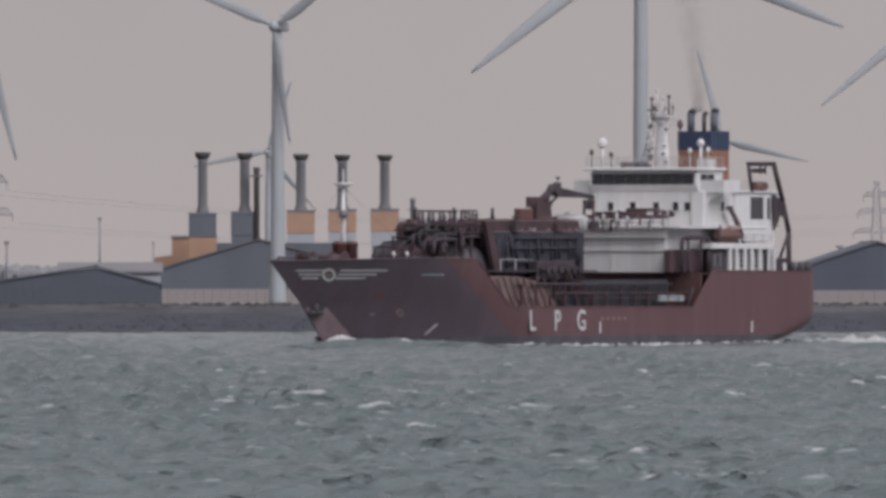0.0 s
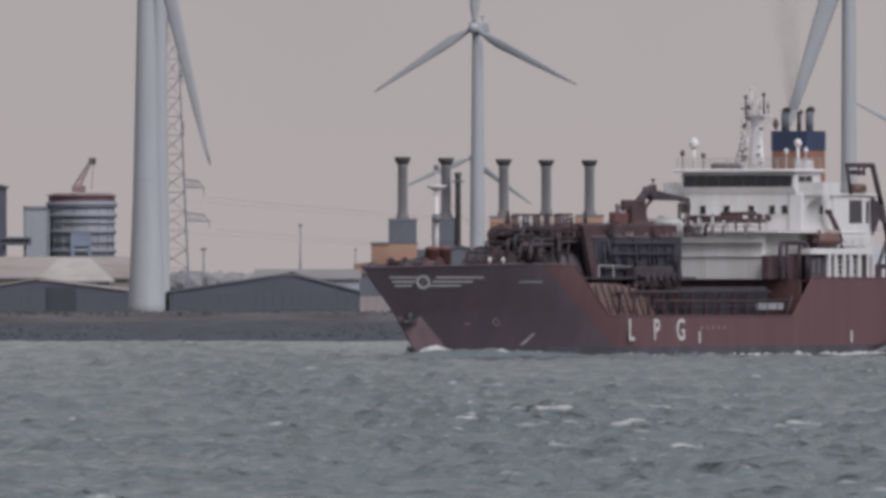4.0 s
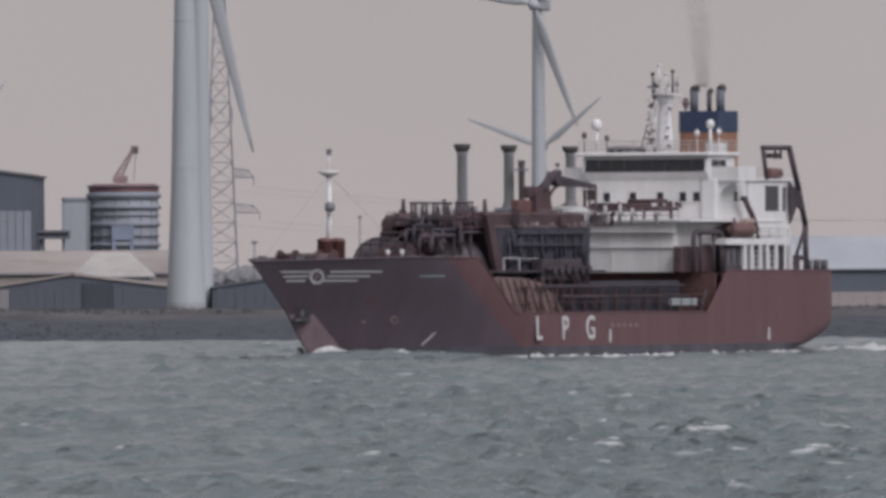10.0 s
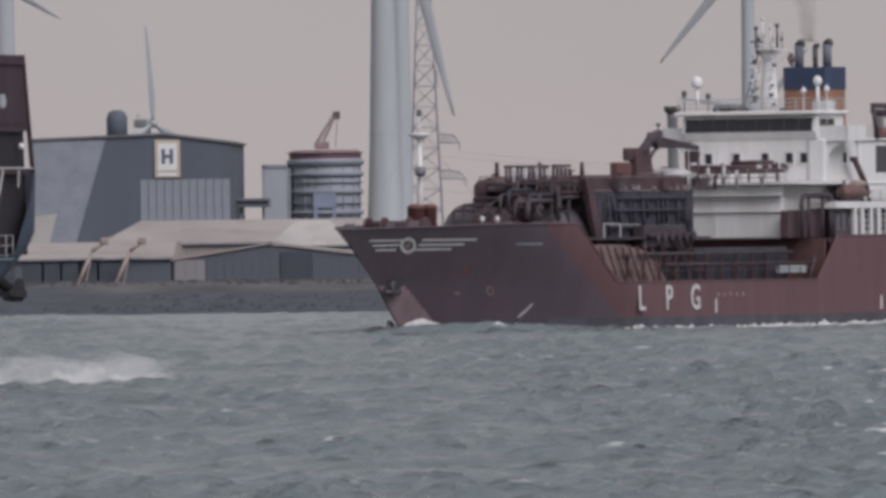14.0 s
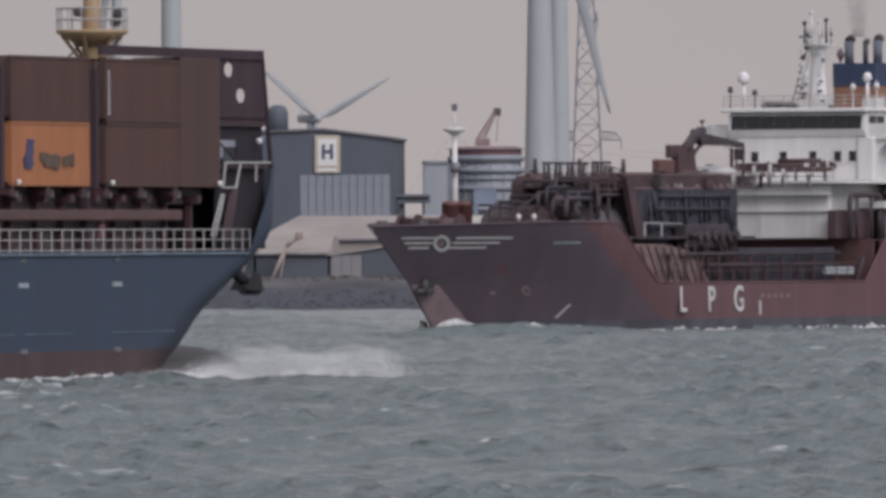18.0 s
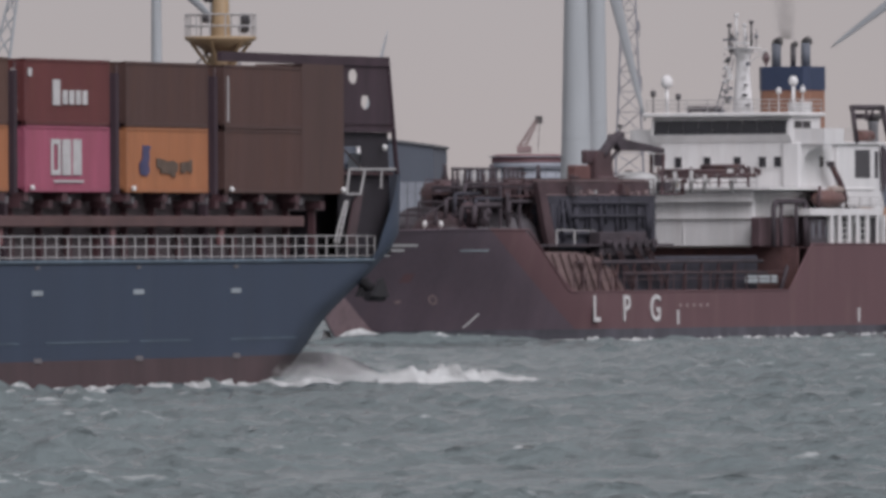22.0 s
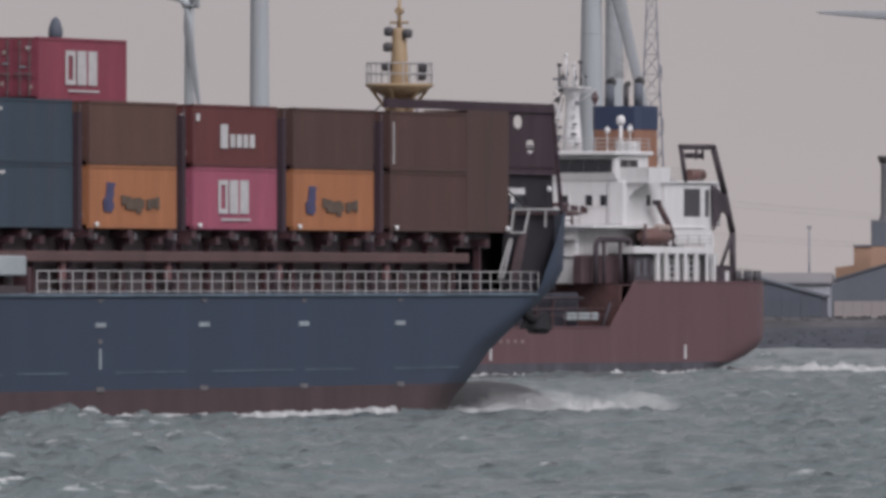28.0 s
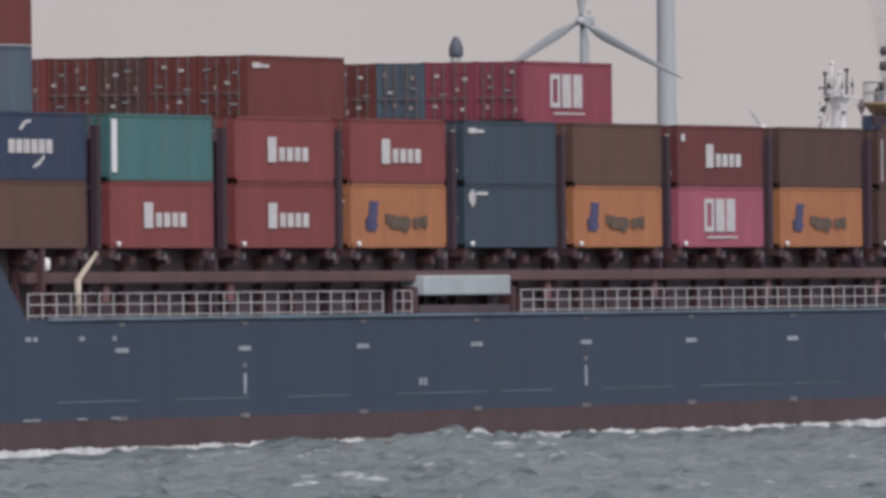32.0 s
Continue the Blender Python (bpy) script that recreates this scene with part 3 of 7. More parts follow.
turbine(-132.9, 2418, 80.0, 1.8, 1.25, 28.0, 10, -50.0, 40)
turbine(-16.0, 3200, 32.6, 0.82, 0.56, 16.8, -12, -92.8, 139, True, label=FAR_LABEL)
turbine(57.0, 2400, 28.5, 0.7, 0.5, 15.5, 14, -102.0, 104, True, label=FAR_LABEL)
turbine(-102.5, 2200, 23.4, 0.75, 0.55, 14.3, 40, -102.0, 96 + 102 * 13, True, label=FAR_LABEL)


# ---- pylons and masts ----
def pylon(x, y, z0, z1, w0, w1, arms, label, k=1.0):
    ob = thing("lattice_pylon", label, "pylon", at=pose(x, y, z0))
    h = z1 - z0
    def half(z):
        return 0.5 * (w0 + (w1 - w0) * min(1.0, z / h))
    steps = max(4, int(h / (w0 * 0.55)))
    zs = [h * i / steps for i in range(steps + 1)]
    for sx in (-1, 1):
        for sy in (-1, 1):
            part("leg", barred(((sx * half(0), sy * half(0), 0), (sx * half(h), sy * half(h), h), .17 * k, .12 * k, 5)), HAZED_STEEL, ob)
    braces = []
    for a, b in zip(zs, zs[1:]):
        ra, rb = half(a), half(b)
        rods = []
        for p in (((-1, -1), (1, -1)), ((1, -1), (1, 1)), ((1, 1), (-1, 1)), ((-1, 1), (-1, -1))):
            rods += [((p[0][0] * ra, p[0][1] * ra, a), (p[1][0] * rb, p[1][1] * rb, b), .055 * k, .055 * k, 4), ((p[1][0] * ra, p[1][1] * ra, a), (p[0][0] * rb, p[0][1] * rb, b), .055 * k, .055 * k, 4), ((p[0][0] * rb, p[0][1] * rb, b), (p[1][0] * rb, p[1][1] * rb, b), .055 * k, .055 * k, 4)]
        braces += rods
    tagged(part("bracing", barred(*braces), HAZED_STEEL, ob), kind="stuff")
    for az, al, ar in arms:
        z, deep = az - z0, 1.55 * k
        r = half(z)
        for s, le in ((-1, al), (1, ar)):
            x0, x1 = s * r, s * (r + (le - r) * .72)
            rods = []
            for sy in (-1, 1):
                rods += [((x0, sy * r, z), (s * le, 0, z - .1), .15 * k, .12 * k, 5), ((x0, sy * r, z + deep), (x1, sy * r * .4, z + deep * .82), .13 * k, .11 * k, 5), ((x1, sy * r * .4, z + deep * .82), (s * le, 0, z - .1), .11 * k, .1 * k, 5)]
            for i in range(4):
                f, g = i / 4, (i + 1) / 4
                rods += [((x0 + (x1 - x0) * f, -r * (1 - .6 * f), z), (x0 + (x1 - x0) * g, -r * (1 - .6 * g), z + deep * (1 - .18 * g)), .06 * k, .06 * k, 4), ((x0 + (x1 - x0) * g, -r * (1 - .6 * g), z), (x0 + (x1 - x0) * g, -r * (1 - .6 * g), z + deep * (1 - .18 * g)), .06 * k, .06 * k, 4)]
            rods.append(((s * le, 0, z - .15), (s * le, 0, z - 1.1), .06, .06, 5))
            part("cross_arm", barred(*rods), HAZED_STEEL if k < 1 else STEEL_GREY, ob)
    return ob


pylon(-60.4, 2050, 2.6, 45.2, 4.8, 1.2, ((14.6, 4.4, 5.2), (19.3, 3.8, 4.4), (27.6, 1.2, 1.6), (34.8, 1.0, 1.4)), "grey lattice power pylon beside the large turbine tower", .7)
pylon(91.6, 2600, 2.6, 22.6, 3.0, .7, ((13.5, 4.2, 4.2), (17.0, 3.4, 3.4), (20.0, 2.4, 2.4)), "far grey lattice power pylon with three arms", .5)
pylon(78.0, 3100, 2.6, 24.0, 3.0, .7, ((14.5, 4.2, 4.2), (18.0, 3.4, 3.4), (21.0, 2.4, 2.4)), "far grey lattice power pylon with three arms", .5)


def cable(p, q, sag):
    pts = [Vector(p).lerp(Vector(q), k / 14) - Vector((0, 0, sag * (1 - (2 * k / 14 - 1) ** 2))) for k in range(15)]
    return made(tube, pts, .016, 4)


for az, le in ((14.5, 6.6), (19.2, 4.5), (14.5, -3.0), (19.2, -3.0)):
    tagged(part("power_cable", cable((-60.75 + le, 2050, az - 1.2), (86.0 + le, 2620, az * .55 + 6.0), 3.0), HAZED_STEEL), "thin sagging overhead power cable", "cable", "power cables")


def lamp_mast(x, y, z1, head):
    ob = thing("light_mast", "slim grey light mast with a small head", "mast", "light masts", at=pose(x, y, 2.6))
    part("pole", barred(((0, 0, 0), (0, 0, z1 - 2.6), .22, .12, 8)), HAZED_STEEL, ob)
    part("head", boxed((-head, head, -head, head, z1 - 3.0, z1 - 2.6)), HAZED_STEEL, ob, soft=.05)
    part("ladder", barred(*[((-.28, .1, h), (.28, .1, h), .03, .03, 4) for h in np.arange(1, z1 - 3, 1.2)]), HAZED_STEEL, ob)


for x, y, z, hd in ((-46.7, 2500, 15.8, .35), (-56.8, 2100, 10.9, .4), (-38.5, 2700, 12.0, .22), (73.0, 2300, 10.6, .6)):
    lamp_mast(x, y, z, hd)


# ---- sheds and works ----
def clad(ob, name, x0, x1, y, z0, z1, material, pitch=1.0):
    """Upright cladding sheets along a front wall, each a piece of its own."""
    n = max(1, int(round((x1 - x0) / pitch)))
    w = (x1 - x0) / n
    me = mesh_of(name, boxed((0.02, w - .02, -.09, 0, 0, z1 - z0)), material)
    for k in range(n):
        o = new(name, me)
        o.parent = ob
        o.matrix_basis = pose(x0 + k * w, y, z0)


def gable_shed(name, label, x0, x1, y0, y1, z0, eave, apex, ax, wall, roof_mat, over=.25):
    """A shed with its gable to the water: walls, two roof slopes."""
    ob = thing(name, label, "shed", "sheds behind the dyke", at=pose(0, 0, 0))
    part("wall", made(prism, ((x0, z0), (x1, z0), (x1, eave), (ax, apex - .15), (x0, eave)), 1, y0, y1), wall, ob)
    for a, b, za, zb in ((x0 - over, ax, eave - .1, apex), (ax, x1 + over, apex, eave - .1)):
        part("roof_slope", made(prism, ((a, za), (b, zb), (b, zb + .22), (a, za + .22)), 1, y0 - over, y1 + over), roof_mat, ob)
    part("ridge_cap", boxed((ax - .25, ax + .25, y0 - over, y1 + over, apex + .12, apex + .3)), roof_mat, ob)
    return ob


def hipped(bm, x0, x1, y0, y1, z0, z1, hip, slope_in):
    """A roof body: an eave band, then slopes up to a flat top; the ends lean in by hip."""
    low = [bm.verts.new((x, y, z0)) for x, y in ((x0, y0), (x1, y0), (x1, y1), (x0, y1))]
    eave = [bm.verts.new((x, y, z0 + .25)) for x, y in ((x0, y0), (x1, y0), (x1, y1), (x0, y1))]
    top = [bm.verts.new((x, y, z1)) for x, y in ((x0 + hip, y0 + slope_in), (x1 - hip, y0 + slope_in), (x1 - hip, y1 - slope_in), (x0 + hip, y1 - slope_in))]
    bm.faces.new(low[::-1])
    bm.faces.new(top)
    for a, b in ((low, eave), (eave, top)):
        for k in range(4):
            bm.faces.new((a[k], a[(k + 1) % 4], b[(k + 1) % 4], b[k]))


def long_shed(name, label, x0, x1, y0, depth, z0, eave, ridge, wall, roof_mat, slope_in=8.0, hip=0.0):
    """A shed with its long side to the water: front wall and sloped roof."""
    ob = thing(name, label, "shed", "sheds behind the dyke", at=pose(0, 0, 0))
    part("wall", boxed((x0, x1, y0, y0 + depth, z0, eave)), wall, ob)
    part("roof", made(hipped, x0 - .3, x1 + .3, y0 - .3, y0 + depth + .3, eave - .05, ridge + .2, hip, slope_in), roof_mat, ob)
    part("gutter", barred(((x0, y0 - .35, eave), (x1, y0 - .35, eave), .12, .12, 6)), STEEL_GREY, ob)
    return ob


shed = gable_shed("storage_shed", "dark grey gabled storage shed behind the dyke", -55.6, -32.7, 1760, 1800, 1.95, 4.8, 6.95, -40.8, SHED_SLATE, SHED_MID)
clad(shed, "cladding_sheet", -55.2, -33.0, 1759.98, 2.0, 4.7, SHED_SLATE, 1.1)
shed = gable_shed("storage_shed", "broad dark shed with a pale base wall below the chimneys", -33.9, -5.0, 1900, 1950, 1.95, 6.6, 10.6, -20.3, SHED_MID, SHED_ROOF)
clad(shed, "cladding_sheet", -33.5, -5.3, 1899.95, 2.0, 4.1, CREAM_WALL, 1.2)
shed = gable_shed("storage_shed", "wide pale-roofed shed with dark walls", 44.0, 92.0, 1900, 1950, 1.95, 4.3, 10.2, 62.0, SHED_GREY, SHED_MID)
clad(shed, "cladding_sheet", 44.2, 91.8, 1899.95, 2.0, 3.9, CREAM_WALL, 1.6)
shed = long_shed("storage_shed", "long slate shed with a pale roof and base wall", 2.0, 43.0, 1880, 30, 1.95, 6.5, 10.4, SHED_GREY, SHED_PALE)
clad(shed, "cladding_sheet", 2.2, 42.8, 1879.95, 2.0, 3.8, CREAM_WALL, 1.6)

# The haze over this shed is only its pale wall and roof colours.
shed = long_shed("storage_shed", "hazy grey low-roofed shed behind the gabled one", -46.0, -33.1, 1835, 20, 1.95, 6.3, 7.4, SHED_PALE, PALE_SLATE, 6)

shed = long_shed("grain_store", "long store with a stained cream roof", -92.6, -58.0, 1813, 46, 1.95, 6.4, 9.0, CREAM_ROOF, CREAM_ROOF, 14, 4.3)
shed = long_shed("pump_house", "small pump house with a pale hipped roof beside the grain store", -72.6, -63.6, 1797, 14, 1.95, 6.0, 8.75, SHED_PALE, PALE_ROOF, 5.5, 2.9)
shed = gable_shed("quay_shed", "low grey shed with a dark roller door and cream roof edge", -82.4, -58.6, 1760, 1795, 1.95, 4.7, 6.3, -71.6, SHED_SLATE, CREAM_ROOF)
clad(shed, "pale_sheet", -82.2, -78.8, 1759.97, 2.0, 4.7, PALE_SLATE, 1.1)
clad(shed, "cladding_sheet", -78.7, -70.6, 1759.97, 2.0, 4.7, SHED_SLATE, 1.0)
clad(shed, "cladding_sheet", -66.9, -58.8, 1759.97, 2.0, 4.7, SHED_SLATE, 1.0)
door = part("roller_door", boxed((-70.5, -66.9, 1759.9, 1760.02, 2.0, 5.45)), DOOR_DARK, shed, "dark slatted roller door")
slat = mesh_of("slat", boxed((-70.4, -67.0, 1759.82, 1759.9, 0, .27)), DOOR_DARK)
for k in range(11):
    o = new("slat", slat)
    o.parent = door
    o.matrix_basis = pose(0, 0, 2.1 + .3 * k)
shed = long_shed("quay_shed", "open-fronted cream-roofed quay shed with dark bays", -112.0, -82.6, 1760, 30, 1.95, 4.85, 6.6, SHED_SLATE, CREAM_ROOF, 9)
# Dark panels on the wall stand for the shade in the open bays.
for k in range(6):
    if k != 5:
        part("bay", boxed((-99.0 + k * 2.05, -96.7 + k * 2.05, 1759.9, 1760.05, 2.05, 4.55)), DOOR_DARK, shed)
for k in range(4):
    part("bay", boxed((-111.0 + k * 2.9, -108.6 + k * 2.9, 1759.9, 1760.05, 2.05, 4.55)), DOOR_DARK, shed)
for x in (-92.6, -88.4):
    ob = thing("slanted_conveyor", "salmon-painted slanted conveyor against the quay shed", "conveyor", "quay conveyors", at=pose(x, 1757, 2.7))
    part("belt_casing", barred(((-.3, -.2, -.75), (1.3, 1.2, 3.0), .18, .18, 8), ((1.3, 1.2, 3.0), (2.6, 1.4, 4.1), .2, .24, 8)), SALMON, ob)
    part("support", barred(((.6, .5, -.75), (1.3, 1.2, 3.0), .09, .09, 6)), SALMON, ob)
    part("hood", boxed((2.3, 3.2, .9, 1.9, 3.8, 4.6)), SALMON, ob, soft=.12)


def crown_building():
    """The big dark works hall with its slanted two-tone front and sign."""
    ob = thing("works_hall", "tall grey works hall with slanted two-tone cladding and a sign", "building", at=pose(0, 0, 0))
    x0, x1, y0, y1 = -106.0, -81.5, 1930, 1975
    part("wall", made(prism, ((x0, 2.6), (x1, 2.6), (x1, 18.7), (-89.8, 19.8), (x0, 19.3)), 1, y0, y1), SHED_GREY, ob)
    part("roof", made(prism, ((x0 - .3, 19.25), (-89.8, 19.8), (x1 + .3, 18.65), (x1 + .3, 18.95), (-89.8, 20.1), (x0 - .3, 19.55)), 1, y0 - .3, y1 + .3), SHED_ROOF, ob)
    part("pale_cladding", made(prism, ((x0, 2.7), (-101.8, 2.7), (-96.9, 19.3), (x0, 19.2)), 1, y0 - .1, y0 - .01), SILO_BAND, ob, "paler slanted cladding field")
    me = mesh_of("cladding_sheet", boxed((.02, .93, -.1, 0, 0, 11.7)), SILO_BAND)
    for k in range(11):
        o = new("cladding_sheet", me)
        o.parent = ob
        o.matrix_basis = pose(-92.7 + k * 1.0, y0 - .01, 2.7)
    part("roof_vent", made(lathe, -96.7, 1960, ((1.3, 19.3), (1.3, 22.2), (1.05, 22.9), (.5, 23.2)), 16), SHED_GREY, ob, "dark domed roof vent")
    part("pale_field", made(prism, ((x0, 2.8), (-104.9, 2.8), (-102.9, 10.4), (x0, 10.0)), 1, y0 - .16, y0 - .11), PALE_ROOF, ob, "worn pale field low on the cladding")
    sign = part("sign_board", boxed((-90.9, -87.8, y0 - .3, y0 - .05, 14.6, 19.2)), SIGN_CREAM, ob, "cream sign board with a blue mark", soft=.04)
    part("sign_field", boxed((-90.5, -88.2, y0 - .36, y0 - .302, 15.5, 18.8)), SIGN_WHITE, sign)
    for b in ((-90.05, -89.65, 16.3, 18.1), (-89.05, -88.65, 16.3, 18.1), (-89.65, -89.05, 17.0, 17.4)):
        part("sign_bar", boxed((b[0], b[1], y0 - .42, y0 - .362, b[2], b[3])), SIGN_BLUE, sign)
    part("sign_caption", boxed((-90.5, -88.2, y0 - .36, y0 - .302, 14.8, 15.2)), SIGN_WHITE, sign)


crown_building()


def bridge_link():
    ob = thing("conveyor_bridge", "covered grey conveyor bridge between hall and silo", "conveyor bridge", at=pose(0, 0, 0))
    part("gallery", boxed((-81.5, -77.4, 1945, 1948, 10.9, 12.0)), SHED_MID, ob, soft=.05)
    part("window_band", boxed((-81.4, -77.6, 1944.9, 1944.98, 11.35, 11.7)), GLASS_DARK, ob)
    for x in (-81.0, -78.2):
        part("trestle", barred(((x, 1946, 2.6), (x, 1946, 10.9), .2, .16, 8)), STEEL_GREY, ob)


bridge_link()


def silo():
    """Round tiered silo house with galleries, a red crown and a slewing crane."""
    ob = thing("silo_house", "round tiered grey silo with galleries and a red crown", "silo", at=pose(-71.2, 1969.5, 2.6))
    part("drum", made(lathe, 0, 0, ((4.35, 0), (4.35, 9.0), (4.4, 9.2), (4.45, 14.3)), 32), SILO_GREY, ob)
    for z, r, m in ((7.3, 4.62, SILO_BAND), (9.9, 4.6, SILO_BAND), (12.1, 4.66, SILO_BAND), (13.6, 4.7, SILO_BAND)):
        g = part("gallery", made(lathe, 0, 0, ((r - .3, z), (r + .1, z), (r + .1, z + .55), (r - .3, z + .55)), 32), m, ob)
        part("handrail", made(lathe, 0, 0, ((r + .02, z + 1.38), (r + .12, z + 1.38), (r + .12, z + 1.5), (r + .02, z + 1.5)), 32), SILO_BAND, g)
    for a in np.linspace(-2.9, -.25, 8):
        part("buttress", barred(((4.5 * math.cos(a), 4.5 * math.sin(a), 0), (4.5 * math.cos(a), 4.5 * math.sin(a), 13.5), .1, .1, 6)), SILO_GREY, ob)
    part("crown", made(lathe, 0, 0, ((4.45, 14.3), (4.5, 14.4), (4.5, 15.15), (3.9, 15.35)), 32), PLANT_RED, ob, "dull red steel crown")
    part("portal", made(lambda bm: [box(bm, -1.4, -.9, -4.7, -4.2, 5.0, 8.2), box(bm, .9, 1.4, -4.7, -4.2, 5.0, 8.2), box(bm, -1.4, 1.4, -4.75, -4.2, 8.2, 10.0)]), PORTAL_BLUE, ob, "blue steel portal, paled by painted haze")
    an = part("annex", boxed((-7.6, -4.3, -4.3, 1.0, 6.5, 13.3)), SHED_PALE, ob, soft=.05)
    part("annex_frame", boxed((-7.75, -7.45, -4.45, -4.2, 6.3, 13.6), (-4.5, -4.2, -4.45, -4.2, 6.3, 13.6), (-7.75, -4.2, -4.45, -4.2, 13.2, 13.6)), SILO_BAND, an)
    part("annex_base", boxed((-7.4, 4.0, -4.0, 3.0, 0, 6.5)), SHED_GREY, ob)
    cr = part("crane", boxed((-1.3, .5, -1, 1, 15.5, 16.4)), CRANE_ROSE, ob, "small slewing crane with a raised jib", soft=.08)
    rods = []
    for dx, dy in ((-.75, -.3), (.15, -.3), (-.75, .3), (.15, .3)):
        rods.append(((dx - .3, dy, 16.4), (1.45 + dx * .25, dy * .5, 20.0), .13, .11, 5))
    for f in np.linspace(0, .9, 7):
        a, b = f, min(1.0, f + .14)
        rods.append(((-1.05 + (1.26 + 1.05) * a, -.3 + .15 * a, 16.4 + 3.6 * a), (-.15 + (1.49 + .15) * b, -.3 + .15 * b, 16.4 + 3.6 * b), .09, .09, 4))
    part("jib", barred(*rods), CRANE_ROSE, cr)
    part("jib_head", boxed((1.0, 1.9, -.25, .25, 19.2, 20.15)), CHIMNEY_CAP, cr)
    part("hoist_rope", barred(((1.6, 0, 19.7), (1.3, 0, 15.8), .035, .035, 4)), BLACK, cr)


silo()


# ---- the power plant with five stacks ----
def stack(x, y, block_mat, hi=False):
    z0 = 2.6
    ob = thing("plant_stack", "grey concrete stack with a flared sooty cap on a square base", "chimney", "row of five stacks", at=pose(x, y, z0))
    s = y / 1976.0
    lo, mid, top = 11.1 + (s - 1) * 9 - z0, 14.2 + (s - 1) * 11 - z0, 22.9 + (s - 1) * 13.5 - z0
    part("base_block", boxed((-1.9 * s, 1.9 * s, -1.9 * s, 1.9 * s, lo, mid)), block_mat, ob, soft=.08)
    part("plinth", boxed((-1.85 * s, 1.85 * s, -1.85 * s, 1.85 * s, 0, lo)), YELLOW if hi else SHED_PALE if block_mat is YELLOW else block_mat, ob)
    part("shaft", made(lathe, 0, 0, ((.95 * s, mid - .1), (.9 * s, mid + .5), (.68 * s, mid + 1.2), (.64 * s, top - 1.6), (.72 * s, top - 1.0)), 20), CHIMNEY, ob)
    part("cap", made(lathe, 0, 0, ((.72 * s, top - 1.0), (1.0 * s, top - .55), (1.08 * s, top - .2), (1.05 * s, top)), 20), CHIMNEY_CAP, ob)
    part("parapet", boxed((-1.95 * s, 1.95 * s, -1.95 * s, -1.85 * s, mid, mid + .35)), STEEL_GREY, ob)
    part("ladder", barred(*([((-.2, -.72 * s, mid + 1), (-.2, -.72 * s, top - 1), .03, .03, 4), ((.2, -.72 * s, mid + 1), (.2, -.72 * s, top - 1), .03, .03, 4)])), STEEL_GREY, ob)
    return ob


for x, y, m in ((-27.9, 1976, SHED_MID), (-22.0, 2078, SHED_MID), (-13.2, 2232, YELLOW), (-5.9, 2354, YELLOW), (1.3, 2383, YELLOW)):
    stack(x, y, m, x < -27)


def dark_stack():
    ob = thing("flue_stack", "slim dark steel flue beside the second stack", "chimney", at=pose(-20.3, 2076, 2.6))
    part("pipe", made(lathe, 0, 0, ((.42, 0), (.42, 18.2), (.5, 18.4), (.5, 18.9)), 14), CHIMNEY_CAP, ob)
    part("platform", boxed((-.9, .9, -.7, .7, 17.5, 17.75)), STEEL_GREY, ob)


dark_stack()


def small_stack():
    ob = thing("flue_stack", "short pale steel flue at the end of the row", "chimney", at=pose(6.0, 2390, 2.6))
    part("pipe", made(lathe, 0, 0, ((.4, 0), (.4, 15.3), (.46, 15.4), (.46, 16.0)), 14), CHIMNEY, ob)
    part("platform", boxed((-.8, .8, -.7, .7, 14.0, 14.2)), STEEL_GREY, ob)


small_stack()


def boom_crane():
    """A leaning lattice boom with a dark head, seen only above the boxes."""
    ob = thing("boom_crane", "pale leaning lattice boom with a dark head, far behind the quay", "crane", at=pose(-141.8, 1960, 2.6))
    def at(f, sx, sy):
        w = 2.6 + (.5 - 2.6) * f
        return (6.8 * f + sx * w, sy * w, 35.6 * f)
    for sx in (-1, 1):
        for sy in (-1, 1):
            part("boom_chord", barred((at(0, sx, sy), at(1, sx, sy), .16, .12, 6)), TOWER_FAR, ob)
    rods = []
    for k in range(14):
        f, g = k / 14, (k + 1) / 14
        for p, q in (((-1, -1), (1, -1)), ((1, -1), (1, 1)), ((1, 1), (-1, 1)), ((-1, 1), (-1, -1))):
            rods += [(at(f, *p), at(g, *q), .06, .06, 4), (at(f, *q), at(g, *p), .06, .06, 4)]
    tagged(part("bracing", barred(*rods), TOWER_FAR, ob), kind="stuff")
    part("head", made(lathe, 6.8, 0, ((.75, 35.4), (.95, 35.8), (.9, 36.7), (.6, 37.6), (.35, 38.0), (.12, 38.15)), 16), SHED_GREY, ob, "dark tapered boom head")
    part("winch_house", boxed((-3.2, 3.2, -3.2, 3.2, 0, 2.4)), SHED_MID, ob, soft=.1)


boom_crane()


def turbine_halls():
    ob = thing("boiler_house", "yellow-clad boiler house with a stepped roof", "building", at=pose(0, 0, 0))
    part("hall", made(prism, ((-34.6, 2.6), (-26.0, 2.6), (-26.0, 11.2), (-32.2, 11.2), (-32.2, 8.7), (-34.6, 8.4)), 1, 1985, 2010), YELLOW, ob)
    part("roof_edge", boxed((-32.3, -25.9, 1984.8, 2010, 11.1, 11.35)), STEEL_GREY, ob)
    part("hall_annex", boxed((-26.0, -8.0, 1988, 2012, 2.6, 10.4)), SHED_MID, ob)


turbine_halls()


# ---- the gas tanker ----
def tanker_stem(z):
    return float(np.interp(z, (0, 3.4, 7.4), (35.0, 38.75, 44.6)))


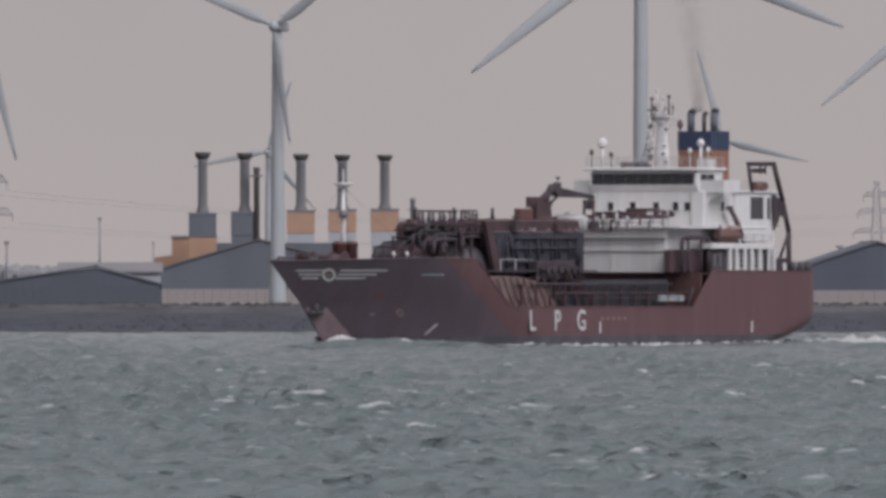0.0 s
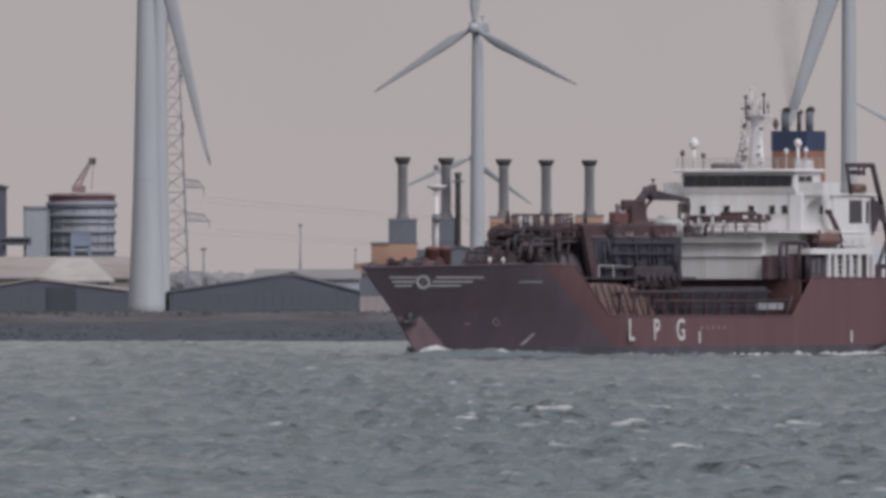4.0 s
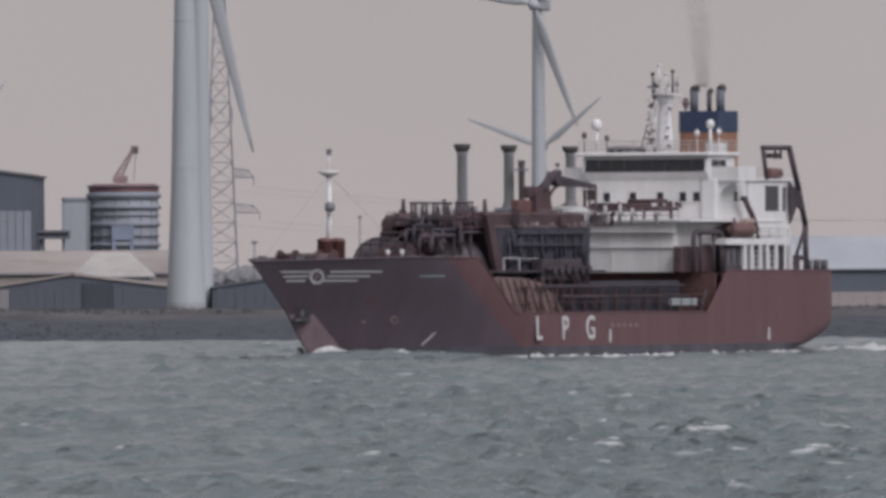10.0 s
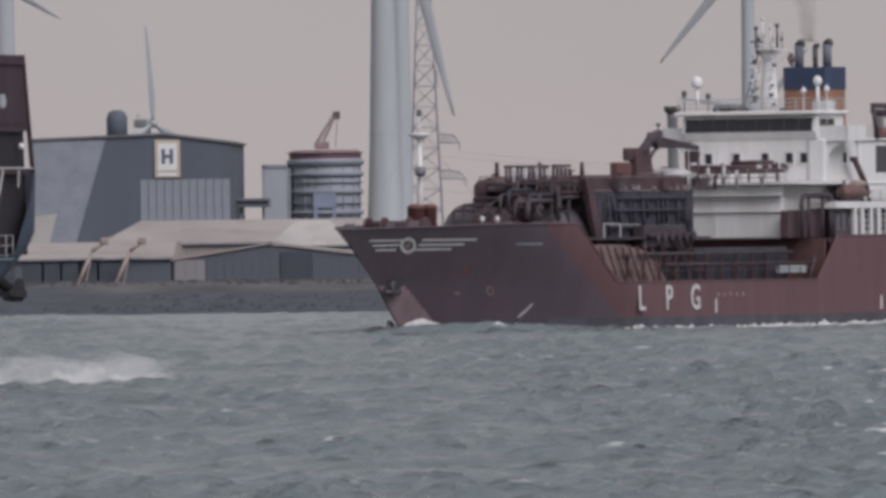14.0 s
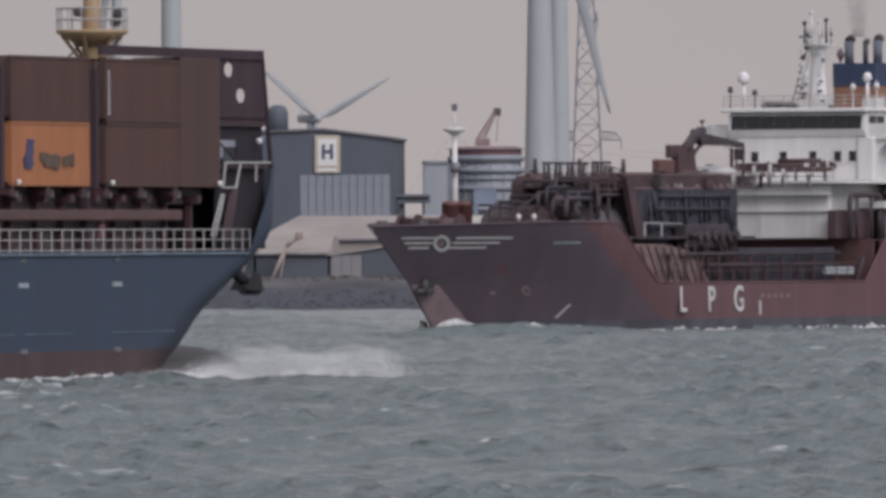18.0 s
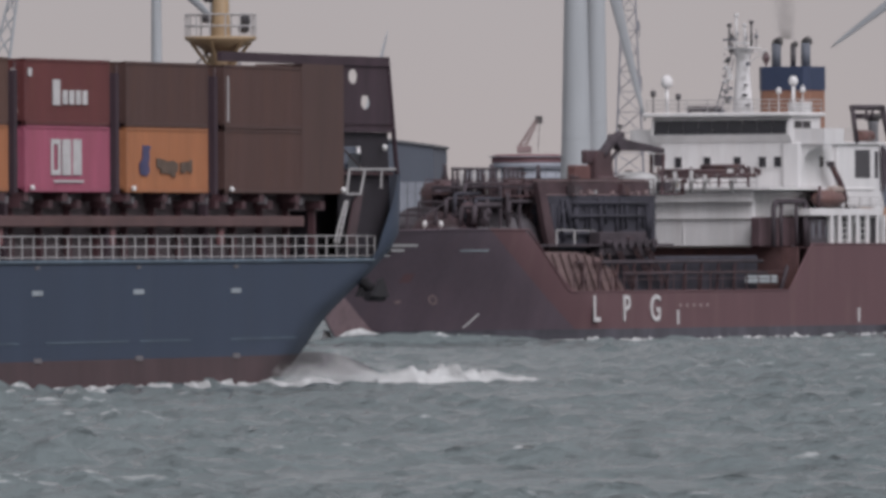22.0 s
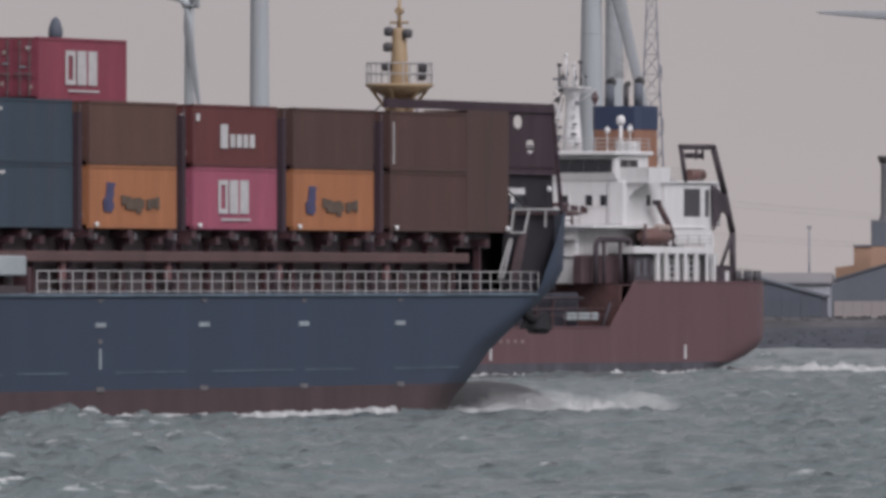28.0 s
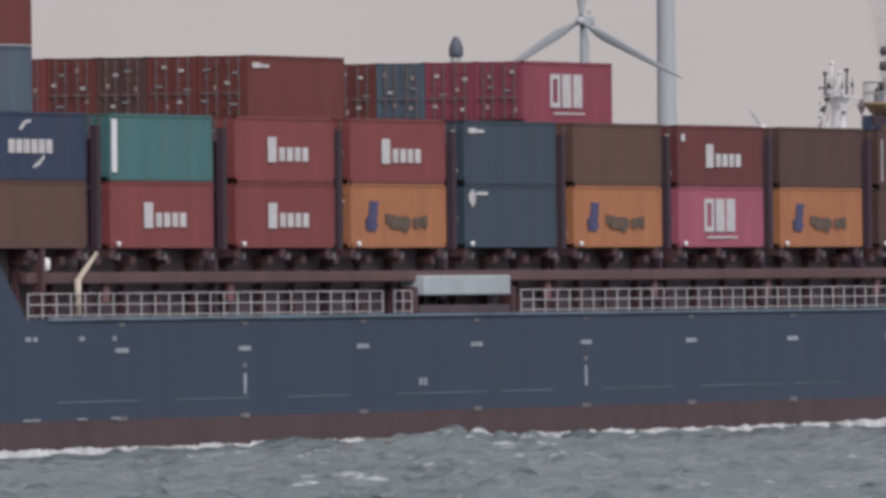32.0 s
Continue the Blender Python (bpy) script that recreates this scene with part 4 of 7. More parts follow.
def tanker_half(x, z):
    """Half breadth of the tanker's hull at x, height z."""
    f = max(0.0, min(1.0, z / 7.4))
    start, end = 8.0 + 13.0 * f ** 1.3, tanker_stem(z)
    b = 7.8
    if x > start:
        b = 7.8 * max(0.0, 1 - ((x - start) / (end - start)) ** (1.5 + 0.35 * f))
    g = max(0.0, min(1.0, z / 2.6))
    g = 1 - (1 - g) ** 2
    s0, s1 = -31.0 - 8.0 * g, -44.0 - 3.0 * g
    if x < s0:
        b *= max(0.0, 1 - .6 * g * ((s0 - x) / (s0 - s1)) ** 2.5 - (1 - g) * ((s0 - x) / (s0 - s1)) ** 2.0)
    return max(b, 0.04)


def tanker_top(x):
    return float(np.interp(x, (-46, -22, -18.4, 15.0, 15.5, 21.6, 30, 44.5), (6.35, 6.4, 3.15, 3.2, 3.4, 7.45, 7.5, 7.25)))


def hull_shell(half, shift, z0, z1, xs, rows, lo=-999.0, hi=999.0):
    """Both sides of a hull between two heights (numbers or functions of x), over the stations from lo to hi. shift(x, z): where a station's point lies at height z."""
    bm = bmesh.new()
    for s in (1, -1):
        grid = []
        for x in xs:
            if not lo <= x <= hi:
                continue
            a, b = (z0(x) if callable(z0) else z0), (z1(x) if callable(z1) else z1)
            if callable(z1):
                for _ in range(4):
                    b = z1(shift(x, b))
            col = []
            for k in range(rows + 1):
                z = a + (b - a) * k / rows
                xx = shift(x, z)
                col.append(bm.verts.new((xx, s * half(xx, z), z)))
            grid.append(col)
        for p, q in zip(grid, grid[1:]):
            for k in range(rows):
                bm.faces.new((p[k], q[k], q[k + 1], p[k + 1])).smooth = True
    bmesh.ops.remove_doubles(bm, verts=bm.verts, dist=0.02)
    return bm


def tanker_shift(x, z):
    """Stations lean with the paint line of the bow, the stem and the counter."""
    f, g = max(0.0, min(1.0, z / 7.4)), max(0.0, min(1.0, z / 2.6))
    g = 1 - (1 - g) ** 2
    stem, counter, line = tanker_stem(z), -44.0 - 2.4 * g, 12.45 + 1.85 * max(-1.6, z)
    return float(np.interp(x, (-46.5, -26.0, 8.0, 24.0, 44.5), (counter, -26.0, 8.0, line, stem)))


def deck_bm(half, z, x0, x1, inset=.15, step=1.0):
    bm = bmesh.new()
    xs = list(np.arange(x0, x1, step)) + [x1]
    zz = z if callable(z) else (lambda x: z)
    row = [(bm.verts.new((x, half(x, zz(x)) - inset, zz(x))), bm.verts.new((x, -half(x, zz(x)) + inset, zz(x)))) for x in xs]
    for a, b in zip(row, row[1:]):
        bm.faces.new((a[0], b[0], b[1], a[1]))
    return bm


def railing(x0, y0, x1, y1, z, h=1.0, n=None, bars=3, r=.035):
    """Posts and rails between two points."""
    le = math.hypot(x1 - x0, y1 - y0)
    n = n or max(1, int(le / 1.5))
    rods = [((x0 + (x1 - x0) * k / n, y0 + (y1 - y0) * k / n, z), (x0 + (x1 - x0) * k / n, y0 + (y1 - y0) * k / n, z + h), r, r, 5) for k in range(n + 1)]
    rods += [((x0, y0, z + h * (k + 1) / bars), (x1, y1, z + h * (k + 1) / bars), r, r, 5) for k in range(bars)]
    return barred(*rods)


def text_mesh(words, size, deep):
    cu = bpy.data.curves.new("letters", "FONT")
    cu.body, cu.size, cu.extrude, cu.align_x, cu.align_y, cu.offset = words, size, deep, "CENTER", "CENTER", .035
    tmp = bpy.data.objects.new("letters", cu)
    scene.collection.objects.link(tmp)
    me = bpy.data.meshes.new_from_object(tmp.evaluated_get(bpy.context.evaluated_depsgraph_get()))
    bpy.data.objects.remove(tmp)
    return me


def hull_strip(half, x0, x1, z0, z1, s=1, proud=.04, n=8):
    """A thin plate that follows the hull's side."""
    bm = bmesh.new()
    rows = []
    for k in range(n + 1):
        x = x0 + (x1 - x0) * k / n
        rows.append([bm.verts.new((x, s * (half(x, z) + p), z)) for z, p in ((z0, .01), (z0, proud), (z1, proud), (z1, .01))])
    for a, b in zip(rows, rows[1:]):
        for k in range(3):
            bm.faces.new((a[k], b[k], b[k + 1], a[k + 1]))
    return bm


def build_tanker():
    ship = thing("gas_tanker", "dark red gas tanker under way with white deckhouse aft", "ship")
    xs = sorted(set(list(np.arange(-46.4, -26, .8)) + [-22, -18.4, 15.0, 15.5, 21.6] + list(np.arange(-26, 14, 2.0)) + list(np.arange(14, 24, .8)) + [24.0] + list(np.arange(24.6, 44.4, .6)) + [44.5]))
    hull = part("hull", hull_shell(tanker_half, tanker_shift, .62, tanker_top, xs, 12, hi=24.0), HULL_RED, ship, "weathered brick-red hull side")
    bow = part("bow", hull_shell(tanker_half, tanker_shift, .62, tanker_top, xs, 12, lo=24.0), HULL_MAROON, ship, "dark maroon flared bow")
    part("boot_topping", hull_shell(tanker_half, tanker_shift, -1.6, .62, xs, 4), BOOT_GREY, ship, "grey-brown weathered waterline band")
    part("transom", made(lambda bm: [quad(bm, ((-46.3, -tanker_half(-46.2, 6), 6.35), (-46.3, tanker_half(-46.2, 6), 6.35), (-46.2, tanker_half(-46.2, 2.8), 2.6), (-46.2, -tanker_half(-46.2, 2.8), 2.6)))]), HULL_RED, hull)
    for s in (1, -1):
        part("bulwark_rail", made(tube, [(a, s * tanker_half(a, tanker_top(a)), tanker_top(a)) for a in xs if a < 26.5], .07, 6), HULL_RED, hull)
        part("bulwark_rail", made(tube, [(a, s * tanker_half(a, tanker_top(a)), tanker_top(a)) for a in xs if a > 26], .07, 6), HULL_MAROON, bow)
    part("main_deck", deck_bm(tanker_half, 3.0, -24, 24), DECK_RED, ship)
    part("forecastle_deck", deck_bm(tanker_half, 6.75, 20.2, 43.6), DECK_RED, ship)
    part("poop_deck", deck_bm(tanker_half, 6.2, -46, -20.4), DECK_RED, ship)
    part("forecastle_bulkhead", boxed((20.0, 20.3, -6.4, 6.4, 3.0, 6.8)), DECK_RED, ship)
    part("poop_bulkhead", boxed((-20.6, -20.3, -7.5, 7.5, 3.0, 6.2)), DECK_RED, ship)
    # marks on the shell
    for word, x in (("L", 11.4), ("P", 6.85), ("G", 2.4)):
        me = text_mesh(word, 2.55, .03)
        me.materials.append(LETTER)
        o = new("letter", me)
        o.parent = hull
        o.matrix_basis = pose(x + .2, 7.86, 1.92, 90, 0, 180) @ Matrix.Diagonal((.9, 1, 1, 1))
    for x in (-.9, -29.5):
        part("draught_mark", boxed((x - .14, x + .14, 7.81, 7.86, .85, 1.85)), LETTER, hull)
    for k in range(5):
        part("name_bar", boxed((-1.5 - k * 1.05, -1.1 - k * 1.05, 7.81, 7.85, 2.05, 2.3)), WORN_MARK, hull)
    ring = part("bow_ring", made(lambda bm: ring_on(bm, RING_X, 6.05)), LETTER, hull, "white ring mark on the bow")
    for z, a, b in ((6.42, 38.95, 41.5), (6.08, 38.95, 41.0), (5.75, 38.95, 40.5), (6.42, 32.6, 37.35), (6.08, 33.45, 37.35), (5.75, 34.35, 37.35)):
        part("wing_bar", hull_strip(tanker_half, min(a, b), max(a, b), z - .075, z + .075), LETTER, hull)
    part("name_plate", hull_strip(tanker_half, 25.7, 28.5, 5.98, 6.12), HULL_MARK, hull)
    def forefoot(bm):
        rows = []
        for k in range(9):
            z = -.5 + 3.7 * k / 8
            e = tanker_stem(z)
            rows.append([bm.verts.new((e - .1 - q * (3.4 - .4 * z), tanker_half(e - .1 - q * (3.4 - .4 * z), z) + .035, z)) for q in (0, .25, .5, .75, 1)])
        for a, b in zip(rows, rows[1:]):
            for k in range(4):
                bm.faces.new((a[k], b[k], b[k + 1], a[k + 1]))
    part("forefoot", made(forefoot), FOREFOOT, hull, "paler pinkish area at the forefoot")
    part("anchor_pocket", hull_strip(tanker_half, 36.6, 37.9, 2.8, 3.7, 1, .08, 4), BLACK, hull)
    part("anchor", barred(((37.4, tanker_half(37.4, 3.2) + .1, 3.8), (37.4, tanker_half(37.4, 2.7) + .35, 2.5), .2, .25, 8), ((36.7, tanker_half(36.7, 2.8) + .25, 2.75), (38.1, tanker_half(38.1, 2.8) + .3, 2.75), .18, .18, 8)), BLACK, hull)
    part("ring_emblem", hull_strip(tanker_half, RING_X - .2, RING_X + .2, 5.86, 6.24, 1, .05, 3), WORN_MARK, ring)
    part("thruster_mark", made(lambda bm: ring_on(bm, 28.6, 2.72, .2, .34)), WORN_MARK, hull)
    part("thruster_mark", hull_strip(tanker_half, 31.2, 31.7, 2.5, 2.68), WORN_MARK, hull)
    part("scrape", hull_strip(tanker_half, 31.3, 32.2, 3.9, 4.5, 1, .02, 4), HULL_RED, hull)
    part("load_mark", made(lambda bm: quad(bm, [(x, tanker_half(x, z) + .05, z) for x, z in ((24.6, .8), (24.9, .8), (24.0, 1.75), (23.75, 1.75))])), LETTER, hull)
    # forecastle
    fm = part("foremast", barred(((31.5, 0, 6.75), (31.5, 0, 14.0), .26, .16, 12), ((31.5, 0, 14.1), (31.5, 0, 15.6), .09, .06, 8)), WHITE, ship)
    part("mast_platform", made(lathe, 31.5, 0, ((.2, 13.6), (.85, 13.95), (.85, 14.05), (.2, 14.1)), 14), WHITE, fm)
    part("mast_light", boxed((31.35, 31.65, -.15, .15, 15.3, 15.75)), STEEL_GREY, fm)
    part("mast_lamp", made(lathe, 32.0, .3, ((.28, 11.0), (.4, 11.2), (.4, 11.5), (.25, 11.7)), 10), STEEL_GREY, fm)
    part("mast_stay", barred(((31.5, 0, 13.8), (24.0, 3.5, 6.9), .012, .012, 4), ((31.5, 0, 13.8), (24.0, -3.5, 6.9), .012, .012, 4), ((31.5, 0, 13.8), (42.8, 0, 7.2), .012, .012, 4)), STEEL_GREY, fm)
    for x in (32.2, 30.2):
        v = part("ventilator", made(lathe, x, 0, ((.62, 6.75), (.62, 8.7), (.66, 8.72), (.66, 8.82)), 14), VENT_RED, ship)
        part("vent_cowl", made(lathe, x, 0, ((.64, 8.8), (.5, 8.95), (.2, 9.02)), 14), VENT_RED, v)
    w = part("windlass", barred(((35.2, -2.2, 7.35), (35.2, 2.2, 7.35), .5, .5, 14)), PIPE_RED, ship)
    for y in (-2.3, -1.0, 1.0, 2.3):
        part("windlass_flange", barred(((35.2, y - .08, 7.35), (35.2, y + .08, 7.35), .75, .75, 14)), PIPE_RED, w)
    part("windlass_motor", boxed((34.4, 36.0, -.6, .6, 6.75, 7.7)), PIPE_DARK, w, soft=.06)
    for x, y in ((39.5, 1.6), (39.5, -1.6), (29.0, 5.8), (25.5, 6.3), (25.5, -6.3), (23.0, 6.6)):
        b = part("bollard", barred(((x - .35, y, 6.75), (x - .35, y, 7.65), .2, .2, 10), ((x + .35, y, 6.75), (x + .35, y, 7.65), .2, .2, 10)), BLACK, ship)
        part("bollard_base", boxed((x - .7, x + .7, y - .3, y + .3, 6.75, 6.9)), BLACK, b)
    for x, y in ((30.0, 4.2), (28.0, 4.4)):
        part("deck_lamp", made(lathe, x, y, ((.05, 6.75), (.05, 7.65), (.16, 7.7), (.16, 8.0), (.08, 8.08)), 10), WHITE, ship)
    # cargo tanks and trunk
    part("trunk_deck", boxed((-16.5, 19.5, -6.3, 6.3, 3.0, 5.6)), FLANK_SLATE, ship, soft=.12)
    for x0, x1 in ((-2.5, 8.2), (9.2, 19.8)):
        for y in (-2.5, 2.5):
            tk = part("cargo_tank", barred(((x0 + 1.5, y, 6.7), (x1 - 1.5, y, 6.7), 2.4, 2.4, 28), ((x0, y, 6.7), (x0 + 1.5, y, 6.7), 1.2, 2.4, 28), ((x1 - 1.5, y, 6.7), (x1, y, 6.7), 2.4, 1.2, 28)), TANK_DARK, ship, "dark clad cylindrical cargo tank")
            for x in np.arange(x0 + 2.2, x1 - 1.5, 2.6):
                part("tank_band", barred(((x, y, 6.7), (x + .18, y, 6.7), 2.45, 2.45, 28)), TANK_DARK, tk)
    part("tank_front", made(lambda bm: bmesh.ops.create_uvsphere(bm, u_segments=20, v_segments=12, radius=1.0, matrix=Matrix.Translation((22.0, 1.2, 7.0)) @ Matrix.Diagonal((1.7, 2.2, 1.75, 1)))), STORE_MAROON, ship)
    for x, h in ((25.0, 8.5), (23.4, 8.9), (21.7, 9.4)):
        part("front_frame", barred(((x, 1.6, 6.75), (x, 1.6, h), .1, .1, 6), ((x, -.6, 6.75), (x, -.6, h), .1, .1, 6), ((x, -.6, h), (x, 1.6, h), .09, .09, 6)), PIPE_DARK, ship)
    part("front_rail", barred(((25.0, 1.6, 8.5), (23.4, 1.6, 8.9), .08, .08, 6), ((23.4, 1.6, 8.9), (21.7, 1.6, 9.4), .08, .08, 6), ((25.0, 1.6, 7.9), (21.7, 1.6, 8.3), .06, .06, 6)), PIPE_DARK, ship)
    # inner side plate amidships, worn and painted pale as if lit, with frames leaning aft over it
    part("side_plate", made(prism, ((4.6, 3.1), (17.8, 3.1), (17.8, 5.95), (12.0, 5.9), (8.6, 5.5), (6.2, 4.4)), 1, 6.5, 6.6), LIT_WORN_PLATE, ship, "worn pinkish-brown inner side plate, painted as if lit")
    for x in np.arange(6.6, 17.6, 1.2):
        part("side_frame", barred(((x + .9, 6.68, 5.8), (x - .9, 6.72, 3.2), .08, .08, 6)), LIT_WORN_PLATE, ship)
    part("side_walkway", boxed((-2.5, 17.8, 5.5, 6.7, 6.3, 6.46)), PIPE_DARK, ship)
    for x in (12.4, 15.1):
        part("walkway_post", barred(((x, 6.6, 6.46), (x, 6.6, 7.4), .075, .075, 6)), RAIL, ship)
    part("walkway_rail", barred(((12.4, 6.6, 7.4), (15.1, 6.6, 7.42), .055, .055, 6), ((9.2, 6.6, 7.35), (12.4, 6.6, 7.4), .035, .035, 6)), RAIL, ship)
    part("cargo_mast", made(prism, ((16.3, 10.7), (15.3, 10.75), (13.2, 6.0), (14.5, 5.95)), 1, 5.35, 5.75), STORE_MAROON, ship, "raked brown-red cargo mast")
    for x0, z0, x1, z1 in ((4.6, 6.9, 1.6, 4.0), (2.4, 6.6, -.6, 3.6), (6.2, 5.9, 4.4, 3.5)):
        part("side_ladder", barred(((x0, 6.75, z0), (x1, 6.85, z1), .09, .09, 6), ((x0 - .55, 6.75, z0), (x1 - .55, 6.85, z1), .09, .09, 6), *[((x0 + (x1 - x0) * f, 6.78, z0 + (z1 - z0) * f), (x0 - .55 + (x1 - x0) * f, 6.78, z0 + (z1 - z0) * f), .04, .04, 5) for f in np.linspace(.06, .94, 8)]), PIPE_RED, ship)
    # pipe racks over the tanks
    deck_z = 9.9
    part("cargo_screen", boxed((-2.0, 15.2, 4.95, 5.1, 9.9, 10.8)), STORE_MAROON, ship, "brown-red screen along the pipe rack")
    part("screen_edge", boxed((-2.0, 15.3, 4.93, 5.16, 10.8, 10.87)), WORN_MARK, ship)
    part("screen_edge", boxed((-2.0, 14.6, 4.93, 5.16, 9.83, 9.9)), WORN_MARK, ship)
    srng = random.Random(64)
    for k in range(11):
        x = srng.uniform(-1.6, 9.5)
        part("screen_fitting", boxed((x, x + srng.uniform(.15, .5), 5.12, 5.3, 9.92, 9.98 + srng.uniform(.05, .3))), srng.choice((RAIL, WHITE, WORN_MARK)), ship)
    tf = part("tank_flank", boxed((-2.4, 14.0, 5.2, 5.35, 5.9, 9.8)), FLANK_SLATE, ship)
    for k in range(24):
        x, z0 = srng.uniform(-2.2, 14.0), srng.uniform(6.5, 8.0)
        part("flank_pipe", barred(((x, 5.5, z0), (x + srng.choice((0, 0, .3)), 5.5, srng.uniform(8.6, 9.8)), srng.choice((.07, .1, .16)), None, 7)), FLANK_SLATE, tf)
    for z in (7.2, 8.4, 9.3):
        x0 = srng.uniform(-2.4, 1.0)
        part("flank_pipe", barred(((x0, 5.6, z), (x0 + 11.5, 5.6, z), .11, .11, 7)), FLANK_SLATE, tf)
    # thicket of branch pipes between the forward tank and the rack
    for k in range(46):
        x, y = srng.uniform(12.5, 22.5), srng.uniform(2.2, 5.0)
        z0, z1 = srng.uniform(6.6, 8.2), srng.uniform(8.8, 10.6)
        r = srng.choice((.07, .09, .13, .18))
        if k % 3:
            part("branch_pipe", barred(((x, y, z0), (x, y, z1), r, r, 7), ((x - .25, y, (z0 + z1) / 2), (x + .25, y, (z0 + z1) / 2), r * 1.5, None, 7)), srng.choice((PIPE_DARK, PIPE_DARK, FLANK_SLATE, STORE_MAROON)), ship)
        else:
            part("branch_pipe", barred(((x - 2.2, y, z1), (x + 1.6, y, z1), r, r, 7), ((x + 1.6, y, z1), (x + 1.8, y, z1 - 1.3), r, r, 7)), srng.choice((PIPE_DARK, FLANK_SLATE, STORE_MAROON)), ship)
    part("cargo_catwalk", boxed((-15, 20.5, -1.2, 1.2, deck_z, deck_z + .15)), PIPE_RED, ship)
    part("catwalk_side", boxed((-3.0, 19.5, 3.3, 4.9, deck_z - .2, deck_z - .05)), PIPE_RED, ship)
    for y, x0 in ((-1.2, -13.5), (1.2, -13.5), (3.3, -3.0), (4.9, -3.0)):
        part("catwalk_rail", railing(x0, y, 19.5, y, deck_z, 1.05), PIPE_RED, ship)
    for x in np.arange(-2.5, 20, 2.8):
        far = -5.4 if x < 9 else -.4
        part("rack_frame", barred(((x, far, 3.2), (x, far, 10.4), .13, .13, 6), ((x, 4.75, 3.2), (x, 4.75, 10.4), .13, .13, 6), ((x, far, 10.4), (x, 4.75, 10.4), .12, .12, 6), ((x, far, 9.3), (x, 4.75, 9.3), .1, .1, 6)), PIPE_DARK, ship)
    rng = random.Random(21)
    for k in range(15):
        y, r = -5.0 + k * .72, rng.choice((.12, .18, .24))
        x0, x1 = rng.uniform(-3, 2), rng.uniform(9, 20.5) - max(0.0, -1.9 * y)
        z = deck_z + rng.choice((-.55, .3, .75))
        part("cargo_pipe", barred(((x0, y, z), (x1, y, z), r, r, 8), ((x0, y, z), (x0, y, z - 2.4), r, r, 8), ((x1, y, z), (x1 + .6, y, z - 2.0), r, r, 8)), rng.choice((PIPE_DARK, PIPE_RED, PIPE_DARK)), ship)
    for k in range(12):
        x = 14.4 + k * .62
        part("vent_riser", barred(((x, 1.8, deck_z), (x, 1.8, deck_z + 1.75), .11, .11, 7)), PIPE_DARK if k % 3 else RAIL, ship)
    for k in range(5):
        x = 10.9 + k * .66
        part("vent_riser", barred(((x, 1.8, deck_z), (x, 1.8, deck_z + 1.6 + .05 * k), .13, .13, 7)), PIPE_DARK, ship)
    for x0, x1, z in ((14.3, 21.4, 1.75), (10.8, 13.7, 1.8), (14.3, 21.8, .5)):
        part("vent_header", barred(((x0, 1.8, deck_z + z), (x1, 1.8, deck_z + z), .1, .1, 7)), PIPE_DARK, ship)
    for k in range(26):
        x, y = rng.uniform(-14, 20), rng.uniform(-5, 5.6)
        x = min(x, 19.0 + 1.9 * y) if y < 0 else x
        s = rng.uniform(.25, .6)
        z = deck_z + rng.uniform(-.3, .4)
        part("valve", made(lambda bm: (box(bm, x - s, x + s, y - s * .7, y + s * .7, z, z + s * 1.3), rod(bm, (x, y, z + s), (x, y, z + s + .7), .05), rod(bm, (x, y, z + s + .7), (x, y, z + s + .78), .28, .28, 10))), rng.choice((PIPE_RED, PIPE_DARK, FEEDER_DARK)), ship)
    for k in range(10):
        x = -12 + k * 2.6
        part("side_bracket", barred(((x, 6.6, 3.1), (x + .3, 6.9, 5.2), .12, .12, 6), ((x + .3, 6.9, 5.2), (x + 1.4, 6.9, 5.2), .1, .1, 6)), PIPE_RED, ship)
    part("manifold", boxed((1.4, 8.4, 5.6, 6.6, 5.6, 7.3)), PIPE_DARK, ship, soft=.08)
    for k in range(6):
        part("manifold_pipe", barred(((2.0 + k * 1.2, 6.5, 6.5), (2.0 + k * 1.2, 7.5, 6.5), .22, .22, 10), ((2.0 + k * 1.2, 7.45, 6.5), (2.0 + k * 1.2, 7.55, 6.5), .36, .36, 10)), PIPE_DARK, ship)
    part("fender_box", boxed((-17.6, -13.1, 6.9, 7.3, 3.65, 4.2)), PALE_STEEL, ship, "pale grey box beside the deck edge", soft=.05)
    part("low_pipe", barred(((-16, 6.9, 5.2), (9, 6.9, 5.2), .13, .13, 7), ((-16, 7.2, 4.4), (6, 7.2, 4.4), .1, .1, 7)), PIPE_DARK, ship)
    for x in np.arange(-16, 14.5, 1.9):
        part("rail_post", barred(((x, 7.55, 3.1), (x, 7.55, 4.5), .04, .04, 5)), PIPE_RED, ship)
    part("side_rail", barred(((-18, 7.55, 4.5), (15, 7.55, 4.5), .035, .035, 5), ((-18, 7.55, 4.0), (15, 7.55, 4.0), .03, .03, 5)), PIPE_RED, ship)
    # cargo crane
    cr = part("deck_crane", made(lathe, -1.4, 1.6, ((1.0, 5.6), (.95, 10.7), (1.3, 10.8), (1.3, 11.1), (.9, 11.2)), 16), CRANE_RED, ship, "dark red deck crane with its jib lowered aft")
    part("crane_house", made(prism, ((0.0, 11.0), (.0, 12.4), (-.6, 12.9), (-2.4, 12.9), (-2.9, 11.0)), 1, 1.3, 1.9), CRANE_RED, cr)
    part("crane_cabinet", boxed((-1.1, .85, 1.2, 1.7, 12.05, 13.0)), STORE_MAROON, cr, soft=.08)
